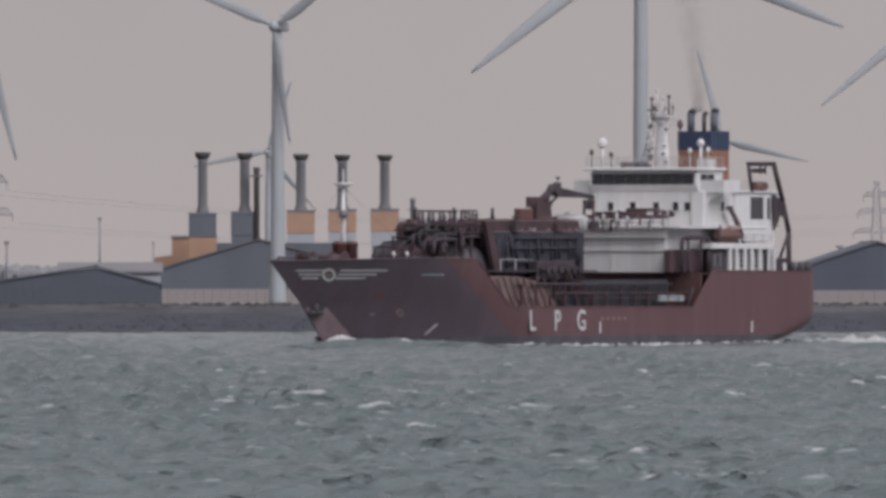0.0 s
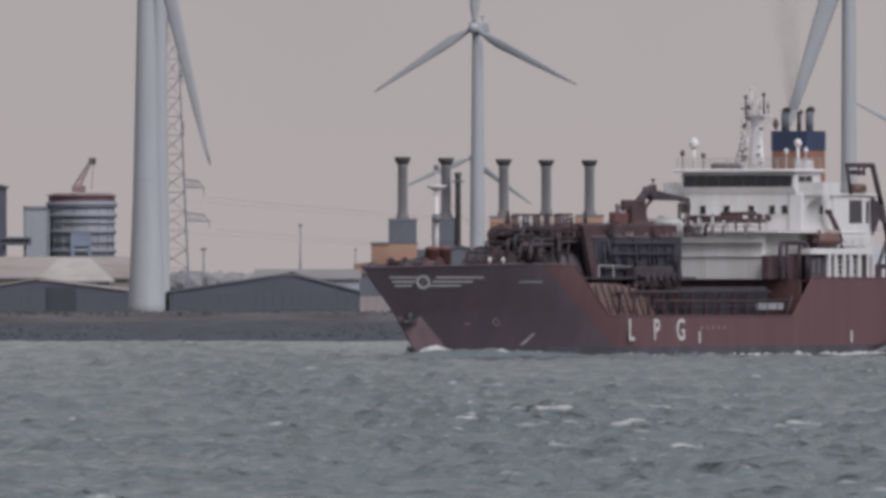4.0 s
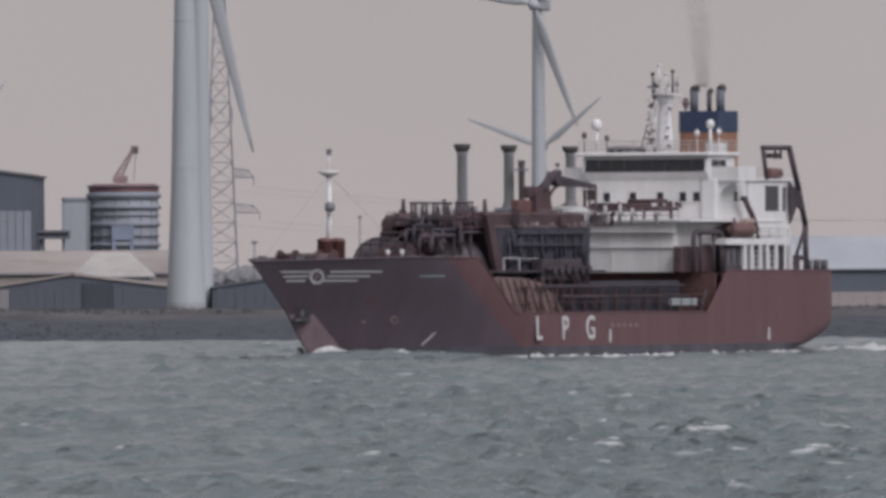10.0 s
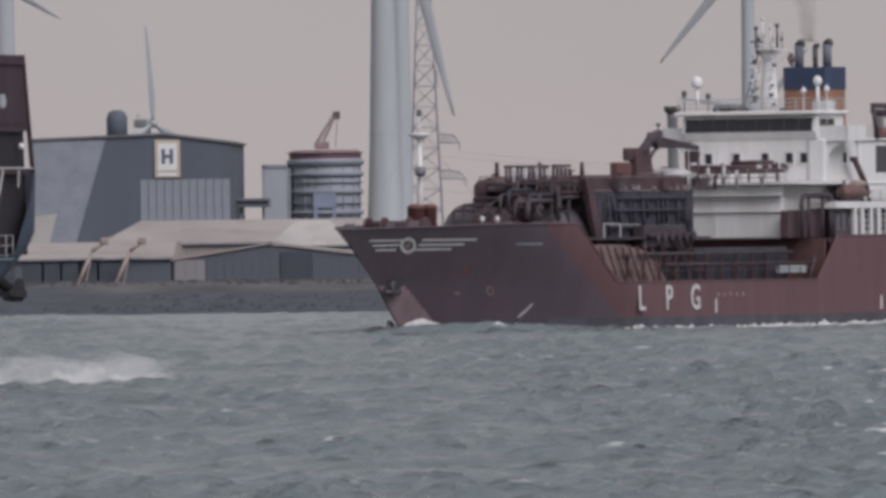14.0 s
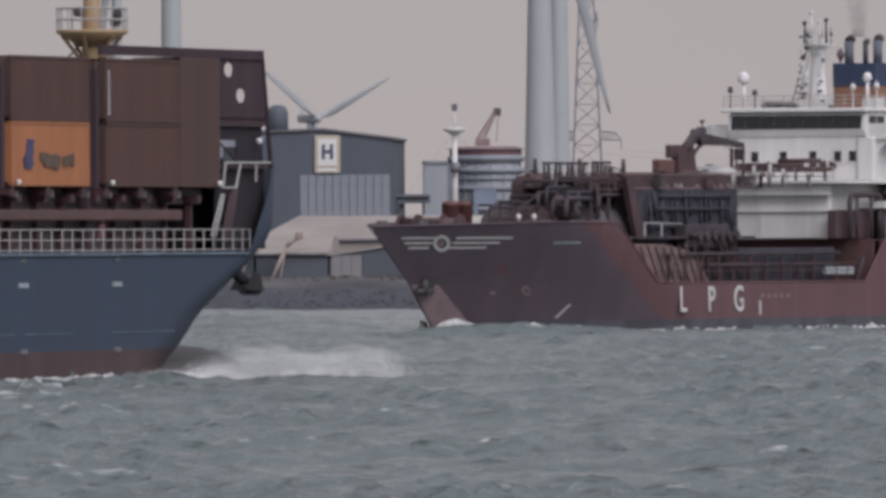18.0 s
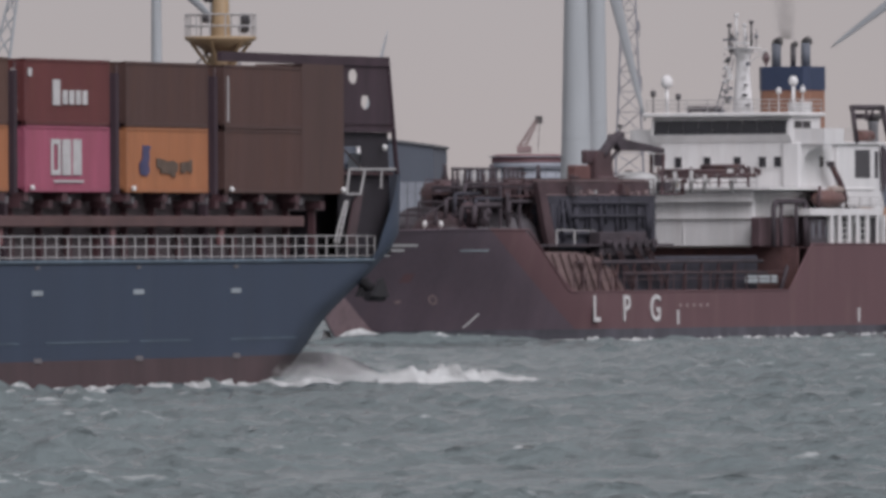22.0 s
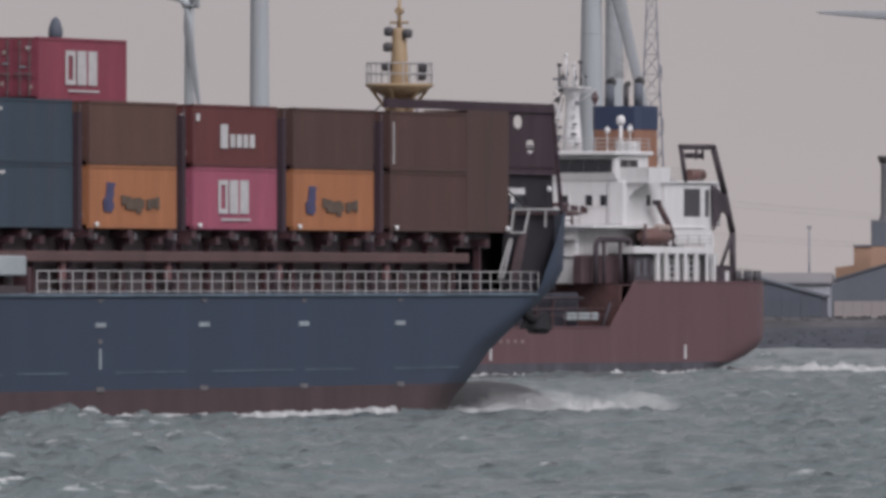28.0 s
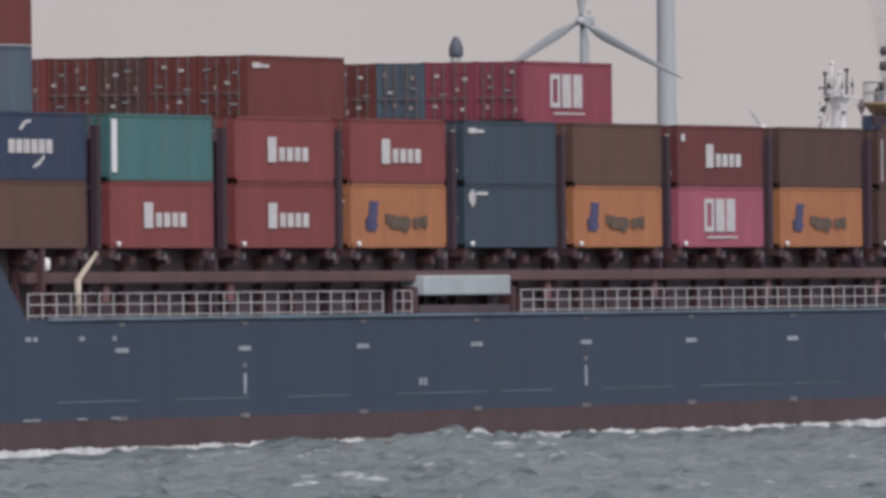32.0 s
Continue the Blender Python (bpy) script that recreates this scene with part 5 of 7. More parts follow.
    part("crane_arm", barred(((-1.4, 1.6, 12.6), (-2.6, 1.6, 13.3), .36, .36, 10), ((-2.6, 1.6, 13.3), (-3.3, 1.6, 13.75), .36, .36, 10)), PIPE_DARK, cr)
    part("crane_elbow", barred(((-3.6, 1.2, 13.72), (-3.6, 2.0, 13.72), .44, .44, 14)), PIPE_DARK, cr)
    part("crane_jib", made(prism, ((-3.2, 13.45), (-3.4, 13.9), (-4.7, 13.8), (-9.3, 13.32), (-10.8, 13.15), (-10.8, 12.8), (-9.3, 12.95), (-4.1, 12.98)), 1, 1.35, 1.85), PIPE_DARK, cr)
    part("crane_ram", made(tube, ((-4.2, 1.6, 12.95), (-3.7, 1.6, 12.8), (-3.1, 1.6, 12.4), (-2.8, 1.6, 11.9)), .13, 7), PIPE_DARK, cr)
    part("jib_lamp", barred(((-4.4, 1.6, 13.8), (-4.4, 1.6, 14.6), .05, .05, 5), ((-4.4, 1.6, 14.6), (-4.4, 1.6, 14.8), .18, .2, 8)), BLACK, cr)
    part("jib_sheave", barred(((-4.3, 1.3, 14.05), (-4.3, 1.9, 14.05), .26, .26, 10)), PIPE_DARK, cr)
    part("crane_hook", boxed((-10.7, -10.1, 1.35, 1.85, 11.9, 12.75)), PIPE_DARK, cr)
    part("crane_rest", barred(((-10.4, 1.0, 9.9), (-10.4, 1.0, 12.75), .14, .14, 6), ((-9.6, 2.2, 9.9), (-10.4, 2.0, 12.75), .12, .12, 6)), CRANE_RED, cr)
    part("gas_dome", made(lathe, -9.8, 0, ((1.7, 9.9), (1.7, 10.9), (1.5, 11.25), (1.0, 11.45), (.4, 11.5)), 20), DOME_GREY, ship, "pale grey domed gas vessel")
    part("winch_box", boxed((.7, 3.0, 1.2, 1.9, 10.9, 11.95)), VENT_RED, ship, "orange-red winch box beside the crane", soft=.08)
    for k in range(9):
        x, y = rng.uniform(-17.5, -11.5), -3.6 + k * .95
        part("deck_fitting", barred(((x, y, 10.0), (x, y, rng.uniform(10.9, 11.7)), .16, .14, 7), ((x - .5, y, 10.9), (x + .6, y + .4, 10.9), .14, .14, 7)), rng.choice((PIPE_RED, PIPE_RED, PIPE_DARK, RAIL)), ship)
    for z, y0, y1 in ((11.3, -3.9, 4.6), (11.6, -3.0, 2.2), (11.9, .2, 3.6)):
        part("cross_pipe", barred(((-19.8, y0, z), (-19.8, y1, z), .16, .16, 8)), PIPE_RED, ship)
    for y in (-3.2, -.6, 1.6, 3.9):
        part("cross_pipe_leg", barred(((-19.8, y, 10.42), (-19.8, y, 11.9), .1, .1, 6)), PIPE_RED, ship)
    for k in range(3):
        dm = part("tank_dome", made(lathe, 15.5 - k * 7, -1.8, ((1.7, 8.5), (1.7, 10.3), (1.4, 10.7), (.6, 10.9)), 18), PIPE_RED, ship)
        part("dome_valve", barred(((15.5 - k * 7, -1.8, 10.8), (15.5 - k * 7, -1.8, 12.0), .2, .14, 8)), PIPE_DARK, dm)
    # deckhouse
    low = part("lower_house", boxed((-35.0, -19.0, -4.6, 4.75, 6.2, 10.2)), WHITE, ship, "white lower deckhouse front", soft=.12)
    part("stringer", boxed((-18.99, -18.8, -4.5, 4.65, 8.2, 8.3)), WHITE, low)
    part("stiffener", boxed((-18.99, -18.92, -.85, -.75, 6.3, 8.2)), WHITE, low)
    part("rim_plate", boxed((-18.99, -18.5, -4.6, 4.8, 9.42, 9.54)), WHITE, low)
    for k in range(5):
        y = -2.4 + k * .5 + .12 * (k % 2)
        part("deck_valve", barred(((-17.2, y, 10.42), (-17.2, y, 10.95 + .16 * (k % 3)), .14, .1, 8), ((-17.2, y - .2, 10.9), (-17.2, y + .2, 10.9), .07, .07, 6)), (RAIL, SIGN_CREAM, WHITE)[k % 3], ship)
    part("ledge", boxed((-35.0, -18.4, -6.4, 6.4, 10.2, 10.42)), WHITE, ship, soft=.05)
    mid = part("upper_house", boxed((-38.5, -24.0, -5.2, 5.9, 10.4, 13.65)), WHITE, ship, "white upper deckhouse", soft=.12)
    for y in (-3.7, -1.4, 1.0, 3.0, 4.2):
        wdw = part("window", boxed((-24.02, -23.93, y - .3, y + .3, 11.85, 12.6)), GLASS_DARK, mid)
        part("window_frame", boxed((-23.99, -23.9, y - .4, y - .3, 11.75, 12.7), (-23.99, -23.9, y + .3, y + .4, 11.75, 12.7), (-23.99, -23.9, y - .4, y + .4, 12.6, 12.7), (-23.99, -23.9, y - .4, y + .4, 11.75, 11.85)), WHITE, wdw)
    for x in (-27.5, -30.0):
        part("window", boxed((x - .3, x + .3, 5.88, 5.94, 11.85, 12.6)), GLASS_DARK, mid)
    for k in range(3):
        part("name_bar", boxed((-23.98, -23.92, .7 + k * .8, 1.25 + k * .8, 11.3, 11.85)), PIPE_RED, mid)
    part("drain_pipe", barred(((-23.9, 4.6, 10.5), (-23.9, 4.6, 13.6), .07, .07, 6)), RAIL, mid)
    br = part("wheelhouse", made(prism, ((-28.6, 13.65), (-24.0, 13.65), (-23.6, 14.15), (-23.75, 15.3), (-24.2, 15.45), (-28.6, 15.45)), 1, -5.7, 5.3), WHITE, ship, "white wheelhouse with a dark window band")
    for k in range(9):
        y0 = -5.45 + k * 1.17
        part("pane", made(lambda bm: quad(bm, ((-23.56, y0, 14.22), (-23.56, y0 + 1.15, 14.22), (-23.7, y0 + 1.15, 15.2), (-23.7, y0, 15.2)))), GLASS_DARK, br)
    for k in range(2):
        part("pane", boxed((-25.6 - k * 1.35, -24.4 - k * 1.35, 5.28, 5.34, 14.25, 15.15)), GLASS_DARK, br)
    part("wheelhouse_roof", boxed((-28.9, -23.2, -6.2, 5.6, 15.45, 15.75)), WHITE, br, soft=.08)
    for y0, y1 in ((5.1, 7.7), (-7.7, -5.0)):
        part("bridge_wing", boxed((-27.5, -24.2, y0, y1, 13.45, 13.65)), WHITE, ship)
    for s in (1, -1):
        wg = part("wing_bulwark", boxed((-24.5, -24.3, min(s * 5.2, s * 7.6), max(s * 5.2, s * 7.6), 13.65, 14.6), (-27.5, -24.3, s * 7.6 - .1, s * 7.6 + .1, 13.65, 14.6)), WHITE, ship)
        part("wing_bracket", made(prism, ((s * 5.9, 11.6), (s * 6.0, 12.4), (s * 6.4, 12.95), (s * 7.2, 13.3), (s * 7.7, 13.45), (s * 5.9, 13.45)), 0, -24.7, -24.4), WHITE, wg)
    part("roof_rail", railing(-28.6, 5.4, -23.5, 5.4, 15.75, .9), RAIL, ship)
    part("roof_rail", railing(-23.5, -6.0, -23.5, 5.4, 15.75, .9), RAIL, ship)
    # white side house, boat deck, stern structures
    part("boat_deck", boxed((-35.3, -23.5, -6.95, 6.95, 8.42, 8.92)), WHITE, ship)
    for x, w in ((-27.1, .21), (-28.35, .2), (-29.95, .19), (-31.25, .2), (-32.85, .21), (-34.5, .14), (-35.6, .18)):
        part("deck_pillar", boxed((x - w, x + w, 6.84, 6.94, 6.3, 8.42)), WHITE, ship)
    # A white wall in shade: the grey of the screen is that shade.
    scr = part("side_screen", boxed((-37.0, -27.3, 6.3, 6.4, 6.2, 8.42)), DOME_GREY, ship, "white screen plating behind the pillars, greyed for shade")
    for x in (-30.1, -30.75, -33.0, -33.65):
        for k in range(4):
            part("port", boxed((x - .2, x + .2, 6.39, 6.43, 6.75 + k * .42, 7.02 + k * .42)), BLACK, scr)
    for x in (-28.7, -31.9):
        part("locker", boxed((x - .32, x + .32, 6.4, 6.6, 6.3, 7.9)), DOME_GREY, scr, soft=.05)
    # The dark inside the open door is a black slab on the screen.
    part("screen_door", boxed((-35.3, -34.3, 6.39, 6.45, 6.3, 8.25)), BLACK, scr, "open door, the dark inside it a black slab")
    part("rail_sill", boxed((-35.6, -26.9, 6.8, 6.95, 6.2, 6.36)), WHITE, ship)
    part("stern_plate", made(prism, ((-35.2, 6.3), (-36.0, 6.3), (-36.7, 9.2), (-36.3, 10.2), (-35.2, 9.0)), 1, 6.2, 6.35), WHITE, ship)
    part("boat_deck_rail", railing(-35.2, 6.85, -30.0, 6.85, 8.92, .8), RAIL, ship)
    cas = part("engine_casing", boxed((-36.4, -29.4, -5.6, 6.3, 9.0, 13.5)), WHITE, ship, "white engine casing with open doorways", soft=.1)
    # Black slabs on the wall stand for the shade inside the doorways.
    part("doorway", boxed((-34.5, -32.1, 6.28, 6.34, 11.1, 13.1)), BLACK, cas)
    part("doorway", boxed((-35.8, -35.3, 6.28, 6.34, 11.1, 13.0)), BLACK, cas)
    part("casing_deck", boxed((-36.6, -29.2, -6.3, 6.5, 13.5, 13.66)), WHITE, cas)
    part("casing_rail", railing(-32.0, 6.4, -29.4, 6.4, 13.66, .9), RAIL, cas)
    boat = part("lifeboat", made(lambda bm: bmesh.ops.create_uvsphere(bm, u_segments=20, v_segments=12, radius=1.0, matrix=Matrix.Translation((-27.5, 6.4, 9.6)) @ Matrix.Diagonal((2.2, .9, .68, 1)))), BOAT_RED, ship, "dull red enclosed lifeboat in its davit")
    part("boat_canopy", boxed((-28.9, -27.3, 6.3, 7.1, 9.95, 10.5)), SALMON, boat, "sun-bleached canopy hatch", soft=.18)
    part("boat_keel", boxed((-29.3, -25.7, 6.3, 6.6, 8.92, 9.1)), PIPE_DARK, boat)
    part("boat_davit", made(tube, ((-29.7, 6.8, 8.92), (-29.5, 6.8, 9.6), (-28.9, 6.8, 10.5), (-27.2, 6.8, 12.1)), .22, 8), PIPE_RED, ship, "dark red boat davit arm")
    part("davit_sheave", boxed((-27.5, -26.8, 6.6, 7.0, 11.9, 12.25)), PIPE_DARK, ship, soft=.05)
    part("boat_davit", barred(((-25.2, 6.8, 8.92), (-25.4, 6.8, 10.5), .16, .12, 8)), PIPE_RED, ship, "dark red boat davit arm")
    rods = [((-32.0, 6.5, 13.6), (-31.3, 6.5, 16.1), .18, .18, 8), ((-31.2, 6.5, 16.1), (-36.3, 6.5, 16.13), .2, .2, 8), ((-36.2, 6.5, 16.13), (-37.9, 6.5, 12.8), .24, .24, 8), ((-37.9, 6.5, 12.8), (-39.1, 6.5, 10.0), .24, .24, 8), ((-39.1, 6.5, 10.0), (-39.2, 6.5, 6.3), .24, .24, 8), ((-39.1, 6.5, 9.9), (-37.3, 6.5, 7.4), .14, .14, 8), ((-33.6, 6.5, 16.1), (-33.6, 6.5, 15.2), .1, .1, 6), ((-34.6, 6.5, 16.1), (-34.6, 6.5, 15.2), .1, .1, 6)]
    gn = part("stern_gantry", barred(rods[1]), PIPE_DARK, ship, "dark red stern boat gantry")
    for k, (a, b, r, _, _) in enumerate(rods):
        if k != 1:
            part("gantry_bar", barred((a, b, r, r, 8)), PIPE_DARK, gn)
        part("gantry_bar", barred(((a[0], -a[1], a[2]), (b[0], -b[1], b[2]), r, r, 8)), PIPE_DARK, gn)
    part("gantry_plate", made(prism, ((-35.9, 13.4), (-37.8, 12.6), (-38.7, 11.0), (-37.3, 11.5), (-36.1, 10.1)), 1, 6.5, 6.65), PIPE_DARK, gn)
    part("gantry_winch", boxed((-35.0, -33.4, 5.6, 6.4, 15.3, 15.7)), PIPE_DARK, gn, soft=.1)
    part("stern_locker", boxed((-39.3, -36.8, 6.3, 6.6, 6.2, 7.55)), PIPE_DARK, ship, soft=.05)
    part("stern_vent", boxed((-38.3, -37.8, 6.6, 6.66, 6.4, 7.15)), WHITE, ship)
    part("raft_canister", barred(((-35.9, 5.7, 14.1), (-33.9, 5.7, 14.1), .42, .42, 12)), BOAT_RED, ship)
    pf = part("pipe_frame", made(tube, ((-18.8, 6.4, 6.2), (-18.8, 6.4, 8.9), (-19.0, 6.4, 9.25), (-19.4, 6.4, 9.4), (-23.4, 6.4, 9.4), (-23.9, 6.4, 9.25), (-24.1, 6.4, 8.9), (-24.1, 6.4, 6.2)), .2, 8), PIPE_DARK, ship, "dark rounded pipe frame")
    for x, r in ((-20.0, .13), (-22.4, .13), (-23.8, .2)):
        part("frame_post", barred(((x, 6.4, 6.2), (x, 6.4, 9.4), r, r, 8)), PIPE_DARK, pf)
    part("frame_strut", barred(((-19.0, 6.8, 3.1), (-21.5, 6.6, 6.2), .15, .15, 8)), PIPE_DARK, pf)
    part("store_house", boxed((-24.0, -17.9, 5.0, 5.8, 6.2, 8.3)), STORE_MAROON, ship, soft=.1)
    part("store_locker", boxed((-27.4, -24.3, 5.0, 6.5, 6.2, 8.41)), TANK_DARK, ship, "dark slate deck locker", soft=.25)
    for k in range(5):
        x = -27.1 + k * .52
        part("locker_panel", boxed((x, x + .3, 6.48, 6.54, 6.8 + .3 * (k % 2), 7.7 + .2 * (k % 3))), (STEEL_GREY, PIPE_DARK)[k % 2], ship)
    for x in (-43.0, -44.4, -41.4):
        part("stern_bollard", barred(((x, 5.6, 6.2), (x, 5.6, 7.2), .25, .25, 10), ((x - .6, 5.4, 6.2), (x - .6, 5.4, 7.2), .25, .25, 10)), BLACK, ship)
    part("stern_winch", barred(((-40.0, 3.0, 7.0), (-40.0, 5.6, 7.0), .6, .6, 14)), PIPE_DARK, ship)
    part("stern_rail", railing(-45.6, 4.6, -45.6, -4.6, 6.3, 1.0), RAIL, ship)
    # funnel
    fu = part("funnel", made(prism, ((-35.9, -1.6), (-35.5, -2.0), (-33.2, -2.0), (-32.8, -1.6), (-32.8, 1.6), (-33.2, 2.0), (-35.5, 2.0), (-35.9, 1.6)), 2, 13.5, 17.4), FUNNEL_ORANGE, ship, "orange and blue funnel with three exhaust pipes")
    part("funnel_band", made(prism, ((-35.95, -1.62), (-35.52, -2.05), (-33.18, -2.05), (-32.75, -1.62), (-32.75, 1.62), (-33.18, 2.05), (-35.52, 2.05), (-35.95, 1.62)), 2, 17.4, 19.1), FUNNEL_BLUE, fu, "dark blue funnel band")
    for x, y, h, m in ((-34.0, -1.1, 20.75, SHED_MID), (-34.3, .1, 20.6, BLACK), (-34.6, .95, 20.8, SHED_MID)):
        p = part("exhaust", barred(((x, y, 19.0), (x, y, h), .34 if m is SHED_MID else .2, None, 14)), m, fu)
        part("exhaust_cowl", barred(((x, y, h - .02), (x - .4, y, h + .16), .35 if m is SHED_MID else .21, None, 14)), CHIMNEY_CAP, p)
    fu.matrix_basis = pose(0, .25, 0)
    # mast and aerials on the wheelhouse roof
    mm = part("main_mast", made(lathe, -26.9, 0, ((.78, 15.7), (.66, 17.0), (.52, 18.8), (.5, 19.6), (.72, 20.2), (.8, 20.32)), 14), WHITE, ship, "white radar mast with yard and scanners")
    part("mast_top_platform", boxed((-27.9, -25.9, -1.0, 1.0, 20.3, 20.42)), WHITE, mm, soft=.04)
    for y, h in ((-.9, 1.5), (-.35, 2.2), (.3, 1.5), (.85, 1.7)):
        part("mast_pole", barred(((-26.6, y, 20.5), (-26.6, y, 20.5 + h), .1, .07, 7), ((-26.6, y - .12, 20.5 + h), (-26.6, y + .12, 20.5 + h), .14, .14, 7)), BLACK if y in (-.9, .85) else WHITE, mm)
    part("radar_scanner", boxed((-25.9, -25.7, -.95, .1, 20.9, 21.05)), STEEL_GREY, mm)
    part("yard", barred(((-26.8, -.9, 19.9), (-26.8, 2.0, 20.2), .05, .05, 6), ((-26.8, .5, 19.3), (-26.8, 1.9, 20.15), .04, .04, 6)), WHITE, mm)
    part("mast_brace", barred(((-26.2, -1.9, 15.7), (-26.6, -.7, 20.2), .06, .05, 6), ((-26.0, -1.35, 15.7), (-26.5, -.5, 19.6), .04, .04, 6)), STEEL_GREY, mm)
    for k in range(9):
        part("mast_rung", barred(((-26.1, -.95, 15.9 + k * .5), (-26.1, -1.5 + .05 * k, 15.9 + k * .5), .05, .05, 5)), STEEL_GREY, mm)
    rng = random.Random(77)
    for k in range(18):
        z = 16.2 + k * .24
        y = -.6 - rng.uniform(0, .9) * (1 - k / 20) if k % 3 else .5 + rng.uniform(0, .25)
        part("mast_fitting", boxed((-26.4, -26.1, y - rng.uniform(.06, .16), y + .1, z, z + rng.uniform(.12, .45))), rng.choice((BLACK, STEEL_GREY, WHITE)), mm)
    for y, z, h in ((-.95, 20.4, 1.2), (-.6, 20.4, 1.7), (.6, 20.4, 1.0), (.95, 20.4, 1.3), (0.1, 20.4, 1.2)):
        part("mast_whip", barred(((-27.2, y, z), (-27.2, y, z + h), .05, .03, 5), ((-27.2, y, z + h * .5), (-27.2, y, z + h * .5 + .3), .13, .13, 7)), rng.choice((BLACK, WHITE, STEEL_GREY)), mm)
    part("scanner_bar", boxed((-26.0, -25.7, -.1, 1.0, 20.62, 20.78)), WHITE, mm)
    part("day_shape", made(lambda bm: bmesh.ops.create_cone(bm, segments=4, radius1=.34, radius2=.02, depth=.62, cap_ends=True, matrix=Matrix.Translation((-26.9, 1.85, 19.95)))), CRANE_RED, mm, "dark red diamond day shape")
    part("day_shape", made(lambda bm: bmesh.ops.create_cone(bm, segments=4, radius1=.02, radius2=.34, depth=.62, cap_ends=True, matrix=Matrix.Translation((-26.9, 1.85, 19.33)))), CRANE_RED, mm, "dark red diamond day shape")
    for x, y, z, r in ((-24.6, -4.9, 18.0, .42), (-26.5, 4.2, 18.0, .32)):
        d = part("radome", made(lathe, x, y, ((r * .7, z - r), (r, z - r * .5), (r, z + r * .3), (r * .7, z + r * .85), (r * .25, z + r * 1.1)), 16), WHITE, ship)
        part("radome_post", barred(((x, y, 15.7), (x, y, z - r), .14, .14, 8)), WHITE, d)
    for x, y, h in ((-24.0, -5.7, 1.7), (-24.6, -4.0, 1.4), (-26.6, 4.9, 2.0), (-27.4, 2.6, 1.9)):
        part("aerial", barred(((x, y, 15.75), (x, y, 15.75 + h), .06, .04, 6), ((x, y, 15.75 + h * .7), (x, y, 15.75 + h * .7 + .4), .2, .2, 8)), WHITE if y > 0 else BLACK, ship)
    part("roof_locker", boxed((-28.4, -27.2, 3.4, 4.8, 15.75, 16.5)), WHITE, ship, soft=.06)
    for x in (-18.0, -16.8):
        part("accom_rail", railing(x, -5.5, x, 5.5, 10.42, 1.0), RAIL if x < -17.5 else PIPE_RED, ship)
    return ship


def ring_on(bm, x0, z0, inner=.35, outer=.58):
    """A ring on the flared plating, upright and round to one who stands abeam of the bow."""
    n = 28
    rows = []
    for k in range(n):
        a = 2 * math.pi * k / n
        row = []
        for r in (inner, outer):
            x, z = x0 + r * (1.14 * math.cos(a) + .82 * math.sin(a)), z0 + r * math.sin(a)
            row.append(bm.verts.new((x, tanker_half(x, z) + .07, z)))
        rows.append(row)
    for k in range(n):
        a, b = rows[k], rows[(k + 1) % n]
        bm.faces.new((a[0], b[0], b[1], a[1]))


RING_X = 38.22
TANKER = build_tanker()


# ---- the container feeder ----
def feeder_half(x, z):
    """Half breadth: full amidships, with a raked, flared shoulder forward."""
    f = max(0.0, z)
    start = float(np.interp(f, (0, 1.5, 3.0, 3.6, 5.1, 6.1, 6.8, 9.9), (16.6, 21.4, 25.0, 27.6, 33.9, 37.4, 39.2, 39.4)))
    end = float(np.interp(f, (0, 3.6, 6.1, 9.9), (50.0, 57.0, 61.0, 62.5)))
    b = 11.5
    if x > start:
        b = 11.5 * max(0.0, 1 - ((x - start) / (end - start)) ** 1.55)
    return max(b, .05)


def feeder_shift(x, z):
    stem = float(np.interp(max(0.0, z), (0, 3.6, 6.1, 9.9), (50.0, 57.0, 61.0, 62.5)))
    return float(np.interp(x, (-135.0, 12.0, 62.5), (-135.0, 12.0, stem)))


def feeder_top(x):
    return float(np.interp(x, (-140, -101.5, -98.4, 36.7, 37.3, 41.2, 62.5), (8.3, 8.2, 5.7, 5.74, 6.5, 9.75, 10.6)))


BOX_L, BOX_W, BOX_H = 12.19, 2.44, 2.94


def box_side_bm():
    """Corrugated shell of a forty-foot box: x along, origin at the lower aft starboard corner, inward is +y."""
    bm = bmesh.new()
    pts, x, n = [], .18, 0
    while x < BOX_L - .2:
        pts += [(x, .0 if n % 2 else .045)] + [(min(x + .1, BOX_L - .18), .0 if n % 2 else .045)]
        x += .17
        n += 1
    for y0, s in ((0.0, 1), (BOX_W, -1)):
        lo = [bm.verts.new((px, y0 + s * (.02 + py), .16)) for px, py in pts]
        hi = [bm.verts.new((px, y0 + s * (.02 + py), BOX_H - .12)) for px, py in pts]
        for k in range(len(pts) - 1):
            bm.faces.new((lo[k], lo[k + 1], hi[k + 1], hi[k]))
    for y0 in (0.0, BOX_W - .14):
        box(bm, 0, BOX_L, y0, y0 + .14, 0, .17)
        box(bm, 0, BOX_L, y0, y0 + .1, BOX_H - .12, BOX_H)
        for x0 in (0.0, BOX_L - .18):
            box(bm, x0, x0 + .18, y0, y0 + .16, 0, BOX_H)
    box(bm, .1, BOX_L - .1, .1, BOX_W - .1, BOX_H - .08, BOX_H - .02)
    box(bm, BOX_L - .08, BOX_L - .02, .1, BOX_W - .1, .1, BOX_H - .05)
    return bm


def door_leaf_bm():
    bm = bmesh.new()
    box(bm, -.03, .03, .02, 1.08, .16, BOX_H - .12)
    for z in (.35, 1.0, 1.7, 2.35):
        box(bm, -.06, -.03, .1, 1.0, z, z + .3)
    return bm


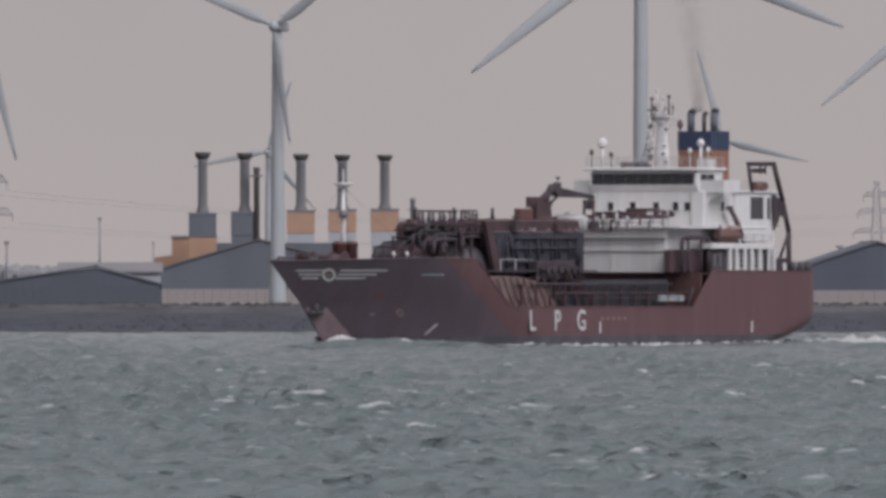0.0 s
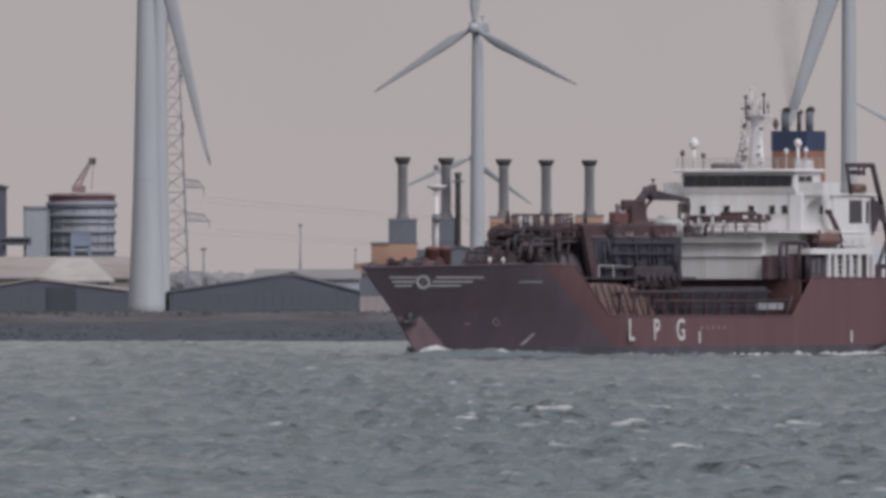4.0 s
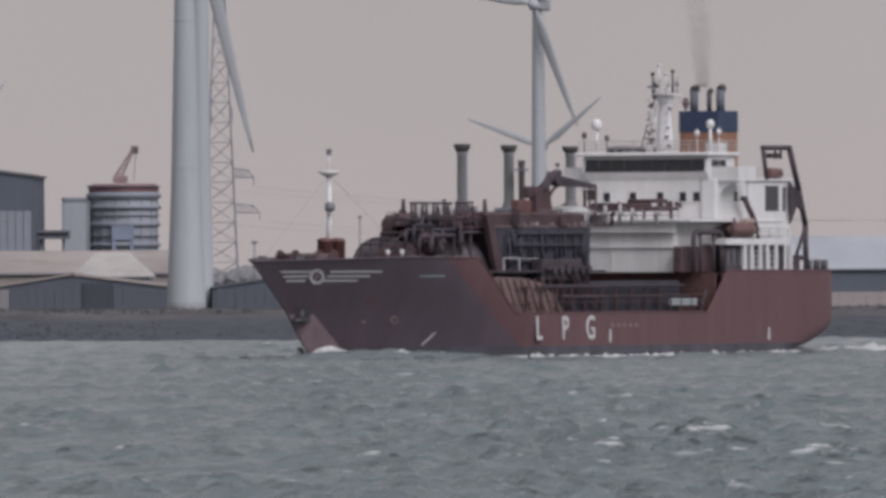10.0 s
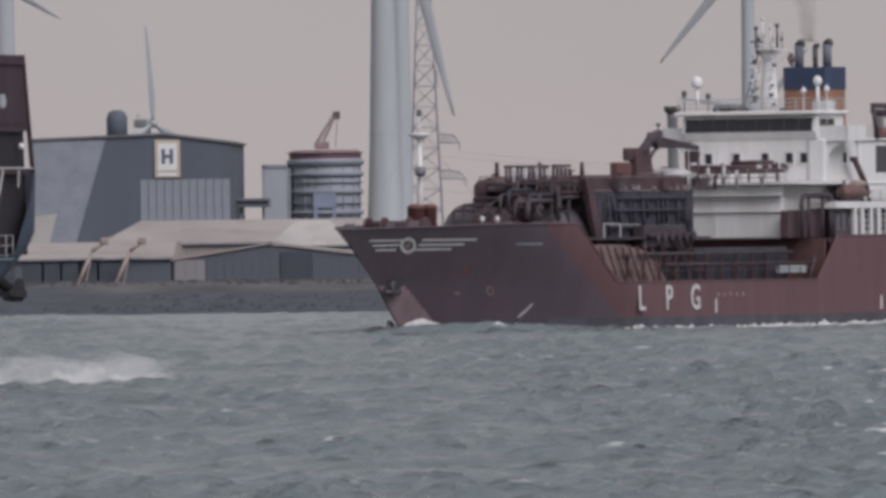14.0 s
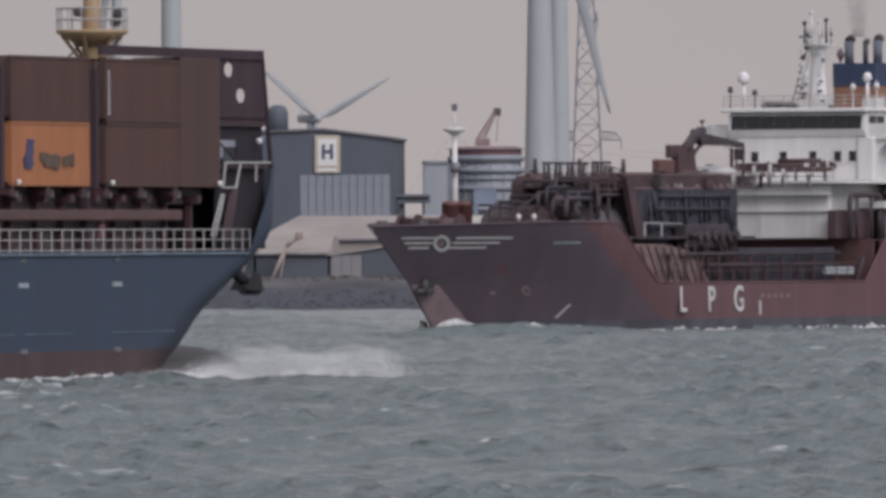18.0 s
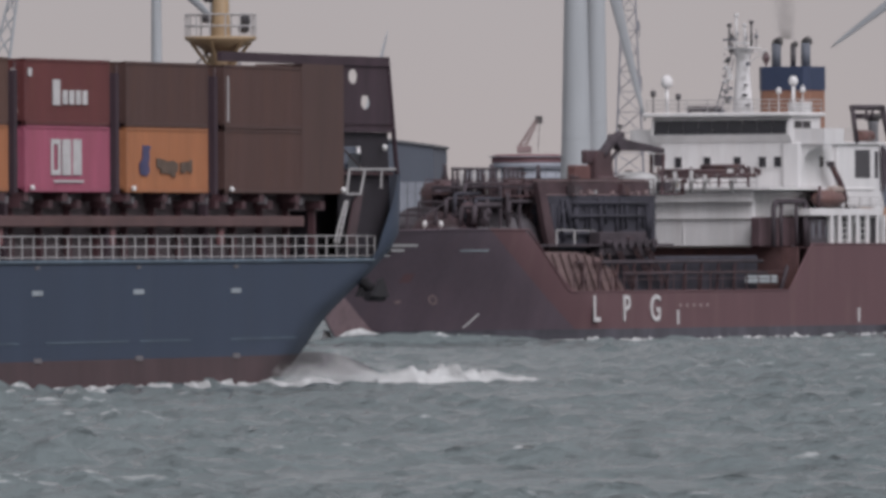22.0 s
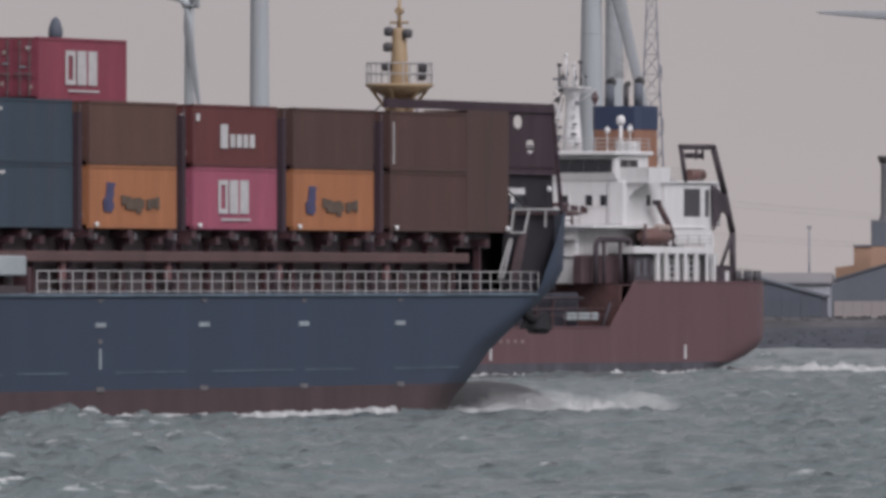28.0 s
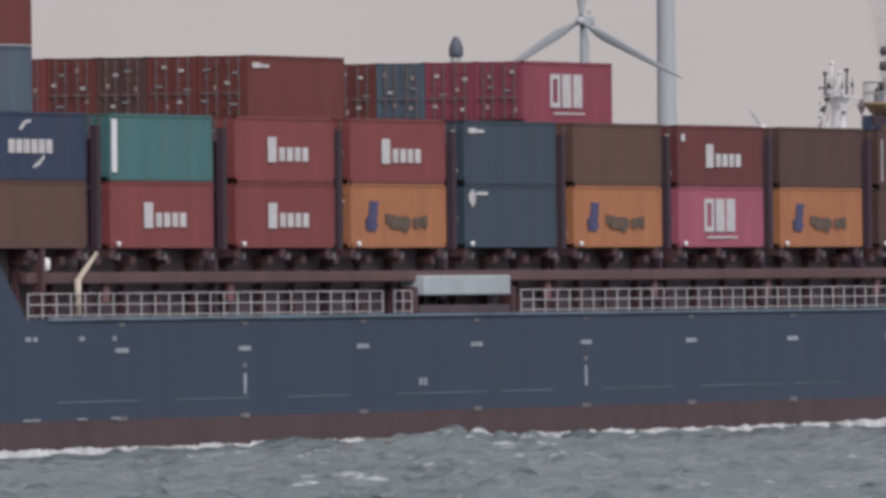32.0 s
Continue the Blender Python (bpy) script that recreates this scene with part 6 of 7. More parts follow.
def lock_rod_bm():
    bm = bmesh.new()
    rod(bm, (-.1, 0, .14), (-.1, 0, BOX_H - .1), .035, .035, 6)
    box(bm, -.13, -.05, -.12, .28, 1.15, 1.25)
    for z in (.3, .95, 1.9, 2.6):
        box(bm, -.12, -.05, -.07, .07, z, z + .09)
    return bm


BOX_MESH = {}
ROD_MESH = mesh_of("lock_rod", lock_rod_bm(), LOCK_GEAR)
PLATE_MESHES = (mesh_of("data_plate", boxed((-.12, -.03, .12, .34, 1.5, 1.64)), LETTER), mesh_of("data_plate", boxed((-.12, -.03, .1, .42, 1.5, 1.58)), HULL_MARK), mesh_of("data_plate", boxed((-.12, -.03, .1, .24, 1.46, 1.66)), SALMON))


BOXES = []
HUE = {"darkbrown": "dark brown", "darkred": "dark red", "slate": "slate blue", "navy": "navy blue", "rustred": "rust red", "greyblue": "grey-blue", "magenta": "magenta"}
PRINT = {"lettered_white": "with white side lettering", "three_blocks": "with large white logo", "blue_mark": "with worn dark logo", "small_white": "with small white mark", "leaf_white": "with small white emblem", "side_strip": "with white end strip", "arc_white": "with white letters"}


def container(x, y, z, paint, marks=""):
    """One box, its starboard side at y, its doors aft."""
    if paint not in BOX_MESH:
        BOX_MESH[paint] = (mesh_of("container", box_side_bm(), PAINT[paint]), mesh_of("door_leaf", door_leaf_bm(), PAINT[paint]))
    body, leaf = BOX_MESH[paint]
    ob = new("container", body)
    tier = "lower tier" if z < 10 else "second tier" if z < 13 else "top tier"
    tagged(ob, "%s corrugated container %s, feeder's %s" % (HUE.get(paint, paint), PRINT.get(marks, "with plain sides"), tier), "container", "containers stacked on the feeder")
    BOXES.append((ob, x, y, z))
    for y0 in (.13, 1.22):
        d = new("door_leaf", leaf)
        d.parent = ob
        d.matrix_basis = pose(.03, y0, 0)
        for k in range(3):
            n = (int(abs(x) * 7) + int(abs(y) * 5) + int(z) + k * 11 + int(y0 * 3)) % 7
            r = new("data_plate", PLATE_MESHES[(n + k) % 3])
            r.parent = d
            r.matrix_basis = pose(0, .08 + .11 * n % .6, (.55, -.15, -.95)[k] + .05 * n)
        for dy in (.3, .78):
            r = new("lock_rod", ROD_MESH)
            r.parent = d
            r.matrix_basis = pose(0, dy, 0)
    def plate(name, shapes, material):
        part(name, made(lambda bm: [prism(bm, s, 1, -.03, .012) for s in shapes]), material, ob)
    def rect(a, b, c, d):
        return ((a, c), (b, c), (b, d), (a, d))
    if marks == "lettered_white":
        # one tall sign and four low ones
        if paint == "darkred":
            plate("box_mark", [rect(.5, .95, 2.15, 2.5)], LETTER)
        plate("logo", [rect(4.0, 5.0, .88, 2.02)] + [rect(5.4 + .95 * i, 6.05 + .95 * i, .93, 1.56) for i in range(4)], LETTER)
    elif marks == "three_blocks":
        plate("logo", [rect(3.7, 4.0, .75, 2.35), rect(4.7, 5.0, .75, 2.35), rect(4.0, 4.7, .75, .98), rect(4.0, 4.7, 2.12, 2.35), rect(5.3, 6.5, .75, 2.35), rect(6.85, 8.0, .75, 2.35)], LETTER)
        plate("caption", [rect(4.1, 8.3, .42, .52)], LETTER)
    elif marks == "blue_mark":
        plate("logo", [((2.0, .8), (3.0, .75), (3.4, 1.0), (3.2, 1.3), (3.4, 1.6), (3.3, 1.85), (3.6, 2.1), (2.4, 2.15), (2.3, 1.5), (1.9, 1.3))], BOX_MARK)
        plate("lettering", [rect(4.4, 5.0, 1.1, 1.55), rect(5.0, 5.7, .88, 1.5), rect(5.7, 6.5, .85, 1.42), rect(6.5, 7.2, .72, 1.45), rect(7.2, 7.6, .95, 1.35)], BOX_TEXT)
        plate("lettering", [rect(8.0, 8.7, .9, 1.38), rect(8.7, 9.3, 1.0, 1.42), rect(9.3, 9.7, .9, 1.5)], BOX_TEXT)
    elif marks == "small_white":
        plate("lettering", [rect(.6, 1.6, 2.35, 2.6), rect(1.7, 2.6, 2.38, 2.52)], LETTER)
    elif marks == "leaf_white":
        plate("lettering", [rect(.6, 1.4, 2.1, 2.55), rect(.9, 1.2, 1.9, 2.7), rect(1.6, 3.0, 2.45, 2.6)], LETTER)
    elif marks == "side_strip":
        plate("white_strip", [rect(.28, .85, .35, 2.7)], SIGN_WHITE)
    elif marks == "arc_white":
        plate("lettering", [rect(3.4 + k * .85, 4.05 + k * .85, 1.15, 1.75) for k in range(6)], LETTER)
        plate("arc", [((4.6, 2.2), (5.2, 2.55), (5.9, 2.62), (5.9, 2.5), (5.3, 2.42), (4.8, 2.12))], LETTER)
        plate("arc", [((6.2, .5), (6.9, .65), (7.5, 1.0), (7.35, 1.05), (6.8, .78), (6.2, .62))], LETTER)
    return ob


def build_feeder():
    ship = thing("container_ship", "dark blue container feeder under way, stacked with coloured boxes", "ship")
    xs = list(np.arange(-135, -102, 6.0)) + [-101.5, -98.4] + list(np.arange(-96, 14, 5.0)) + list(np.arange(14, 62.4, .7)) + [62.5]
    hull = part("hull", hull_shell(feeder_half, feeder_shift, 1.28, feeder_top, xs, 12), BLUE_HULL, ship)
    part("boot_topping", hull_shell(feeder_half, feeder_shift, -2.2, 1.28, xs, 4), BOOT_RED, ship, "worn red underwater paint along the waterline")
    part("transom", made(lambda bm: quad(bm, ((-135, -11.5, 8.3), (-135, 11.5, 8.3), (-135, 11.5, -2), (-135, -11.5, -2)))), BLUE_HULL, hull)
    part("bulbous_bow", made(lambda bm: bmesh.ops.create_uvsphere(bm, u_segments=28, v_segments=16, radius=1.0, matrix=Matrix.Translation((62.0, 0, -.95)) @ Matrix.Diagonal((12.5, 2.0, 2.1, 1)))), WET_DARK, ship, "dark wet bulbous bow just awash")
    part("deck", deck_bm(feeder_half, 5.64, -134, 55, .3, 4.0), FEEDER_DARK, ship)
    part("forecastle_deck", deck_bm(feeder_half, 7.6, 41, 61, .3, 2.0), FEEDER_BROWN, ship)
    # hull markings: tug signs, load line, weld seams
    for k in range(8):
        x = 14.6 - 14.6 * k
        part("tug_mark", boxed((x - .7, x + .7, -11.56, -11.5, 4.2, 4.42)), HULL_MARK, hull)
        part("tug_mark_low", boxed((x - .5, x + .5, -11.55, -11.5, 1.2, 1.42)), LOW_MARK, hull)
        part("scupper", boxed((x - .3, x + .3, -11.56, -11.5, 5.36, 5.5)), LOW_MARK, hull)
    for x in (-29.2, -73.0):
        part("draught_mark", boxed((x - .12, x + .12, -11.55, -11.5, 2.25, 3.2)), HULL_MARK, hull)
        part("draught_mark", boxed((x - .2, x + .2, -11.55, -11.5, 3.45, 3.65)), LOW_MARK, hull)
    for x in (-51.2, -50.6):
        part("load_mark", boxed((x, x + .3, -11.55, -11.5, 2.45, 2.8)), HULL_MARK, hull)
    rng = random.Random(9)
    for k in range(9):
        x = -95 + k * 13.6
        part("hull_seam", boxed((x, x + rng.uniform(7, 12.5), -11.53, -11.5, 2.05, 2.12)), SEAM_MARK, hull)
    for x, w in ((-98.6, .5), (-97.7, .4), (-92.5, .55), (-88.6, .35)):
        part("stern_mark", boxed((x, x + w, -11.56, -11.5, 4.75, 4.95)), HULL_MARK, hull)
        part("stern_mark_low", boxed((x - .3, x + w + .2, -11.56, -11.5, 1.3, 1.38)), HULL_MARK, hull)
    part("sheer_strake", made(tube, [(a, -feeder_half(a, 5.68) - .02, 5.68) for a in xs if -98 < a < 37], .1, 6), SEAM_MARK, hull)
    # deck rail
    def rail_run(x0, x1):
        n = max(2, int((x1 - x0) / 1.6))
        for k in range(n + 1):
            x = x0 + (x1 - x0) * k / n
            part("rail_post", barred(((x, -feeder_half(x, 5.7) + .1, 5.64), (x, -feeder_half(x, 5.7) + .1, 6.82), .036, .036, 5)), RAIL, ship)
        for h in (5.88, 6.35, 6.82):
            pts = [(x0 + (x1 - x0) * k / 12, -feeder_half(x0 + (x1 - x0) * k / 12, 5.7) + .1, h) for k in range(13)]
            part("rail_bar", made(tube, pts, .03, 5), RAIL, ship)
    rail_run(-98.0, -55.5)
    rail_run(-54.0, -51.8)
    rail_run(-37.5, 37.3)
    part("gangway_house", boxed((-50.2, -39.0, -11.45, -10.2, 6.6, 7.52)), PALE_STEEL, ship, "pale grey gangway stowage box", soft=.06)
    for x in (-51.0, -38.2):
        part("gangway_post", boxed((x - .25, x + .25, -11.3, -10.6, 5.8, 7.0)), FEEDER_BROWN, ship)
    part("gangway_sill", boxed((-50.5, -38.7, -11.3, -10.5, 5.8, 6.15)), FEEDER_DARK, ship)
    # hatch coaming, stanchions, passage
    part("coaming", boxed((-104, 27.5, -10.1, 9.6, 5.8, 8.02)), FEEDER_DARK, ship)
    part("hatch_beam", boxed((-97.0, 27.0, -11.0, -10.6, 7.25, 7.75)), HATCH_MAROON, ship, "maroon longitudinal hatch beam", soft=.05)
    for k in range(33):
        x = -101 + k * 4.1
        part("stanchion", boxed((x - .14, x + .14, -10.5, -10.2, 5.8, 8.1)), FEEDER_BROWN, ship)
        part("stanchion_head", boxed((x - .3, x + .3, -10.9, -10.0, 8.1, 8.45)), FEEDER_BROWN, ship)
    part("under_beam", boxed((-104, 33, -10.15, 9.9, 8.02, 8.75)), FEEDER_DARK, ship)
    for k in range(9):
        for dx in (.5, 6.0, 11.6):
            x = BAYS[k] + dx
            part("box_seat", boxed((x - .35, x + .35, -11.1, -10.2, 8.4, 8.8)), FEEDER_BROWN, ship)
            part("seat_clamp", boxed((x + .9, x + 1.15, -11.0, -10.6, 8.3, 8.6)), LOW_MARK, ship)
        part("bay_lamp", made(lathe, BAYS[k] + .6, -11.35, ((.06, 8.87), (.11, 8.92), (.11, 9.06), (.06, 9.1)), 10), SIGN_WHITE, ship)
    for x in (-101.0, -87.3, -72.5, -46.0, -32.0, -17.3, -1.2, 15.05):
        part("hose_box", boxed((x - .3, x + .3, -10.75, -10.5, 6.4, 7.35)), HOSE_RED, ship, "faded red fire hose box", soft=.05)
    # lashing frames between the bays; the dark outer upright stands for the gap's shade
    for k in range(9):
        x = BAYS[k] - 1.1
        part("lashing_frame", made(lambda bm: [box(bm, x - .25, x + .25, -11.14, -10.84, 8.75, 14.2)] + [box(bm, x - .2, x + .2, y - .18, y + .18, 5.8, 13.6) for y in (-10.5, -8.2, -5.7, -3.2, 0, 3.2, 6)] + [box(bm, x - .35, x + .35, -10.8, 10.8, z, z + .2) for z in (8.6, 11.4)]), BREAK_MAROON, ship)
        part("lashing_rod", barred(((x + .4, -10.8, 8.8), (x + .9, -9.0, 13.0), .05, .05, 5)), FEEDER_BROWN, ship)
    # boxes
    first = ("brown", "red", "red", "orange", "slate", "orange", "pink", "orange", "darkbrown")
    second = ("navy", "teal", "red", "red", "slate", "brown", "darkred", "darkbrown", "darkbrown")
    mark1 = ("", "lettered_white", "lettered_white", "blue_mark", "leaf_white", "blue_mark", "three_blocks", "blue_mark", "")
    mark2 = ("arc_white", "side_strip", "lettered_white", "lettered_white", "small_white", "", "lettered_white", "", "")
    inner = ("rustred", "brown", "darkbrown", "darkred", "slate", "red", "rustred", "brown")
    z1, z2 = 8.82, 8.82 + BOX_H + .04
    z3 = z2 + BOX_H + .04
    for k, x in enumerate(BAYS):
        container(x, -11.2, z1, first[k], mark1[k])
        container(x, -11.2, z2, second[k], mark2[k])
        for r in range(1, 4):
            container(x, -11.2 + 2.5 * r, z1, inner[(k * 3 + r) % 8])
            container(x, -11.2 + 2.5 * r, z2, "teal" if k == 1 and r < 3 else inner[(k * 5 + r * 3) % 8])
    for r, p in ((1, "magenta"), (2, "magenta"), (3, "greyblue"), (4, "rustred")):
        container(BAYS[5], -11.2 + 2.5 * r, z3, p, "three_blocks" if r == 1 else "")
    for r, p in ((2, "rustred"), (3, "rustred"), (4, "darkbrown"), (5, "rustred"), (6, "red")):
        container(BAYS[3], -11.2 + 2.5 * r, z3, p, "small_white" if r == 2 else "")
    for r, p in ((1, "greyblue"), (2, "rustred"), (3, "rustred")):
        container(BAYS[0], -11.2 + 2.5 * r, z3, p)
    for r, p in ((1, "rustred"), (2, "rustred")):
        container(BAYS[0], -11.2 + 2.5 * r, z3 + BOX_H + .04, p)
    # breakwater forward of the boxes
    bw = part("breakwater", made(lambda bm: plate_with_holes(bm, 33.0, 40.4, -11.0, 11.75, 15.35, 41.15)), BREAK_MAROON, ship, "maroon breakwater plate with oval lightening holes")
    # This sheet fills the recess and stands for the shade in it.
    part("recess_plate", made(lambda bm: plate_with_holes(bm, 33.0, 41.1, -10.8, 5.9, 11.75, 41.6)), RECESS_SHADE, bw, "near-black plate standing for the shade under the breakwater")
    part("breakwater_edge", barred(((40.4, -11.0, 15.35), (41.95, -11.0, 9.8), .12, .12, 6)), BREAK_MAROON, bw)
    part("fore_box", boxed((26.4, 33.0, -11.1, -8.8, 8.82, 14.9)), PAINT["darkbrown"], ship)
    part("breakwater_front", made(lambda bm: quad(bm, ((41.2, -5.0, 11.6), (41.2, 8.0, 11.6), (42.0, 8.0, 8.3), (42.0, -5.0, 8.3)))), FEEDER_BROWN, bw)
    part("breakwater_top", boxed((13.8, 40.4, -11.1, -10.9, 14.9, 15.35)), BREAK_MAROON, bw)
    for z in (9.72, 12.0):
        part("breakwater_shelf", boxed((33.0, 41.3, -11.0, -9.5, z, z + .15)), FEEDER_BROWN, bw)
    part("stair", barred(((30.9, -11.25, 6.5), (32.7, -11.25, 8.45), .05, .05, 5), ((31.6, -11.25, 6.5), (33.1, -11.25, 8.45), .05, .05, 5), ((32.7, -11.25, 8.45), (33.1, -11.25, 8.45), .05, .05, 5), *[((31.05 + .27 * k, -11.2, 6.66 + .29 * k), (31.7 + .23 * k, -11.2, 6.66 + .29 * k), .025, .025, 4) for k in range(6)]), RAIL, ship)
    part("landing_rail", barred(((33.3, -11.25, 9.97), (40.9, -11.25, 10.0), .06, .06, 5), ((33.4, -11.25, 9.97), (32.9, -11.25, 8.78), .055, .055, 5), ((35.9, -11.25, 9.97), (35.1, -11.25, 8.78), .055, .055, 5), ((32.9, -11.25, 8.8), (35.2, -11.25, 8.8), .05, .05, 5), ((38.6, -11.25, 9.97), (38.5, -11.25, 9.1), .05, .05, 5)), RAIL, ship)
    part("stair_side", made(prism, ((33.0, 6.3), (34.3, 6.3), (35.7, 8.8), (34.9, 8.8), (34.2, 8.2)), 1, -11.2, -11.1), STORE_MAROON, ship)
    part("opening_brace", barred(((33.2, -10.9, 11.05), (36.6, -10.9, 10.0), .05, .05, 5)), FEEDER_DARK, bw)
    part("box_lamp", made(lathe, 32.4, -11.25, ((.06, 8.86), (.12, 8.92), (.12, 9.06), (.06, 9.12)), 10), SIGN_WHITE, ship)
    part("fore_lamp", made(lathe, 39.6, -11.1, ((.06, 10.9), (.13, 10.96), (.13, 11.12), (.06, 11.18)), 10), SIGN_WHITE, ship)
    part("winch_box", boxed((37.2, 38.6, -10.7, -10.0, 10.06, 10.75)), HULL_MARK, ship, soft=.05)
    part("box_strip", boxed((14.45, 14.6, -11.24, -11.19, 12.1, 14.2)), RAIL, ship)
    # A black block deeper in, again for the recess's shade.
    part("fore_dark", boxed((33.0, 41.0, -9.4, 8.0, 5.9, 9.6)), RECESS_SHADE, ship)
    # stockless anchor, housed high on the flare with its flukes hanging clear of the plating
    ay = -feeder_half(37.0, 4.4) - .75
    anchor = part("anchor", barred(((36.4, ay + 1.0, 5.2), (37.2, ay, 4.3), .22, .26, 8)), ANCHOR_BLACK, hull)
    for dy in (-.45, .3):
        part("fluke", made(prism, ((36.1, 3.95), (38.7, 3.9), (38.4, 4.2), (37.75, 4.8), (37.3, 4.7), (36.6, 4.2)), 1, ay + dy, ay + dy + .22), ANCHOR_BLACK, anchor)
    part("anchor_crown", barred(((36.2, ay - .1, 3.95), (38.6, ay - .1, 3.92), .24, .24, 8)), ANCHOR_BLACK, anchor)
    # ochre foremast
    mast = part("foremast", made(lathe, 48.8, 0, ((.62, 7.6), (.55, 14.0), (.47, 17.0), (.36, 19.3), (.3, 19.4)), 18), MAST_OCHRE, ship, "ochre-painted foremast with a railed lookout platform")
    part("mast_platform", made(lambda bm: (lathe(bm, 48.8, 0, ((.5, 15.7), (1.75, 16.4), (1.75, 16.55), (.5, 16.55)), 16))), MAST_OCHRE, mast)
    rr = []
    for k in range(14):
        a = 2 * math.pi * k / 14
        b = 2 * math.pi * (k + 1) / 14
        rr.append(((48.8 + 1.7 * math.cos(a), 1.7 * math.sin(a), 16.5), (48.8 + 1.7 * math.cos(a), 1.7 * math.sin(a), 17.6), .04, .04, 5))
        for h in (17.05, 17.6):
            rr.append(((48.8 + 1.7 * math.cos(a), 1.7 * math.sin(a), h), (48.8 + 1.7 * math.cos(b), 1.7 * math.sin(b), h), .04, .04, 5, False))
    part("platform_rail", barred(*rr), RAIL, mast)
    for a in np.linspace(0, 2 * math.pi, 6, False):
        part("mast_brace", barred(((48.8 + .5 * math.cos(a), .5 * math.sin(a), 15.0), (48.8 + 1.5 * math.cos(a), 1.5 * math.sin(a), 16.3), .09, .09, 6)), MAST_OCHRE, mast)
    part("mast_top", barred(((48.8, 0, 19.3), (48.8, 0, 20.9), .13, .09, 8), ((48.8, -.5, 19.7), (48.8, .5, 19.7), .07, .07, 6), ((48.6, 0, 20.3), (49.0, 0, 20.3), .2, .2, 8)), MAST_OCHRE, mast)
    for y, z in ((-1.3, 17.1), (.55, 18.2), (.6, 17.2), (-.5, 18.9), (-1.25, 16.7), (.5, 19.0)):
        part("mast_light", made(lathe, 48.6, y, ((.16, z), (.26, z + .08), (.26, z + .38), (.12, z + .48)), 10), BLACK, mast)
    for y in (-1.9, 1.9):
        part("mast_stay", barred(((48.8, y * .2, 16.0), (44.0, y * 4.0, 8.0), .05, .05, 5)), STEEL_GREY, mast)
    # davit near the stern
    part("pilot_davit", barred(((-91.8, -11.2, 5.8), (-91.8, -11.2, 7.5), .16, .16, 8), ((-91.8, -11.2, 7.4), (-89.6, -11.2, 8.6), .14, .1, 8)), SIGN_CREAM, ship, "pale cream davit arm")
    part("davit_light", made(lathe, -95.2, -11.0, ((.2, 7.8), (.3, 7.9), (.3, 8.3), (.2, 8.4)), 10), SIGN_WHITE, ship)
    part("stern_post", boxed((-95.9, -95.5, -11.2, -10.8, 5.8, 8.8)), FEEDER_BROWN, ship)
    part("stern_house", boxed((-130, -106, -9.5, 9.5, 5.8, 22.0)), SIGN_WHITE, ship)
    return ship


def plate_with_holes(bm, x0, x1, y, z0, z1, x2):
    """A side plate whose forward edge rakes, pierced by two ovals near its top."""
    holes = ((34.83, 14.39, .72, .34), (36.85, 13.18, .72, .34))
    nx, nz = 60, 60
    grid = {}
    for j in range(nz + 1):
        z = z0 + (z1 - z0) * j / nz
        xe = x1 + (x2 - x1) * (z1 - z) / (z1 - z0)
        for i in range(nx + 1):
            grid[i, j] = (x0 + (xe - x0) * i / nx, z)
    vs = {k: (bm.verts.new((p[0], y, p[1])), bm.verts.new((p[0], y + .03, p[1]))) for k, p in grid.items()}
    for j in range(nz):
        for i in range(nx):
            cx = (grid[i, j][0] + grid[i + 1, j + 1][0]) / 2
            cz = (grid[i, j][1] + grid[i + 1, j + 1][1]) / 2
            if any(((cx - a) / r) ** 2 + ((cz - b) / s) ** 2 < 1 for a, b, r, s in holes) or (33.2 < cx < 36.7 and 9.95 < cz < 11.1):
                continue
            for s in (0, 1):
                bm.faces.new([vs[q][s] for q in ((i, j), (i + 1, j), (i + 1, j + 1), (i, j + 1))])


BAYS = (-102.9, -88.0, -73.1, -58.9, -44.3, -29.8, -15.3, -0.7, 14.0)
FEEDER = build_feeder()


# ---- broken water round the ships ----
def foam_bm(pts, seed, seg=0.5, rough=1.0, lump=.9):
    """A lumpy low ridge of broken water. pts: (x, y, width, height)."""
    rng = random.Random(seed)
    bm = bmesh.new()
    rows = []
    for a, b in zip(pts, pts[1:]):
        n = max(2, int(math.hypot(b[0] - a[0], b[1] - a[1]) / seg))
        for k in range(n):
            f = k / n
            x, y, w, h = (a[i] + (b[i] - a[i]) * f for i in range(4))
            dx, dy = b[0] - a[0], b[1] - a[1]
            le = math.hypot(dx, dy)
            nx, ny = -dy / le, dx / le
            g = 1.0 - .6 * lump + lump * abs(noise.noise((x * .35, y * .35, seed))) + rough * rng.uniform(-.25, .35)
            row = []
            for q, e in ((-1.0, -.25), (-.6, .35), (-.15, .9), (.2, 1.0), (.6, .45), (1.0, -.25)):
                j = rng.uniform(-.18, .18) * w
                row.append(bm.verts.new((x + nx * (q * w + j), y + ny * (q * w + j), h * g * e * rng.uniform(.87, 1.13) - .12)))
            rows.append(row)
    for p, q in zip(rows, rows[1:]):
        for k in range(5):
            bm.faces.new((p[k], p[k + 1], q[k + 1], q[k])).smooth = True
    return bm


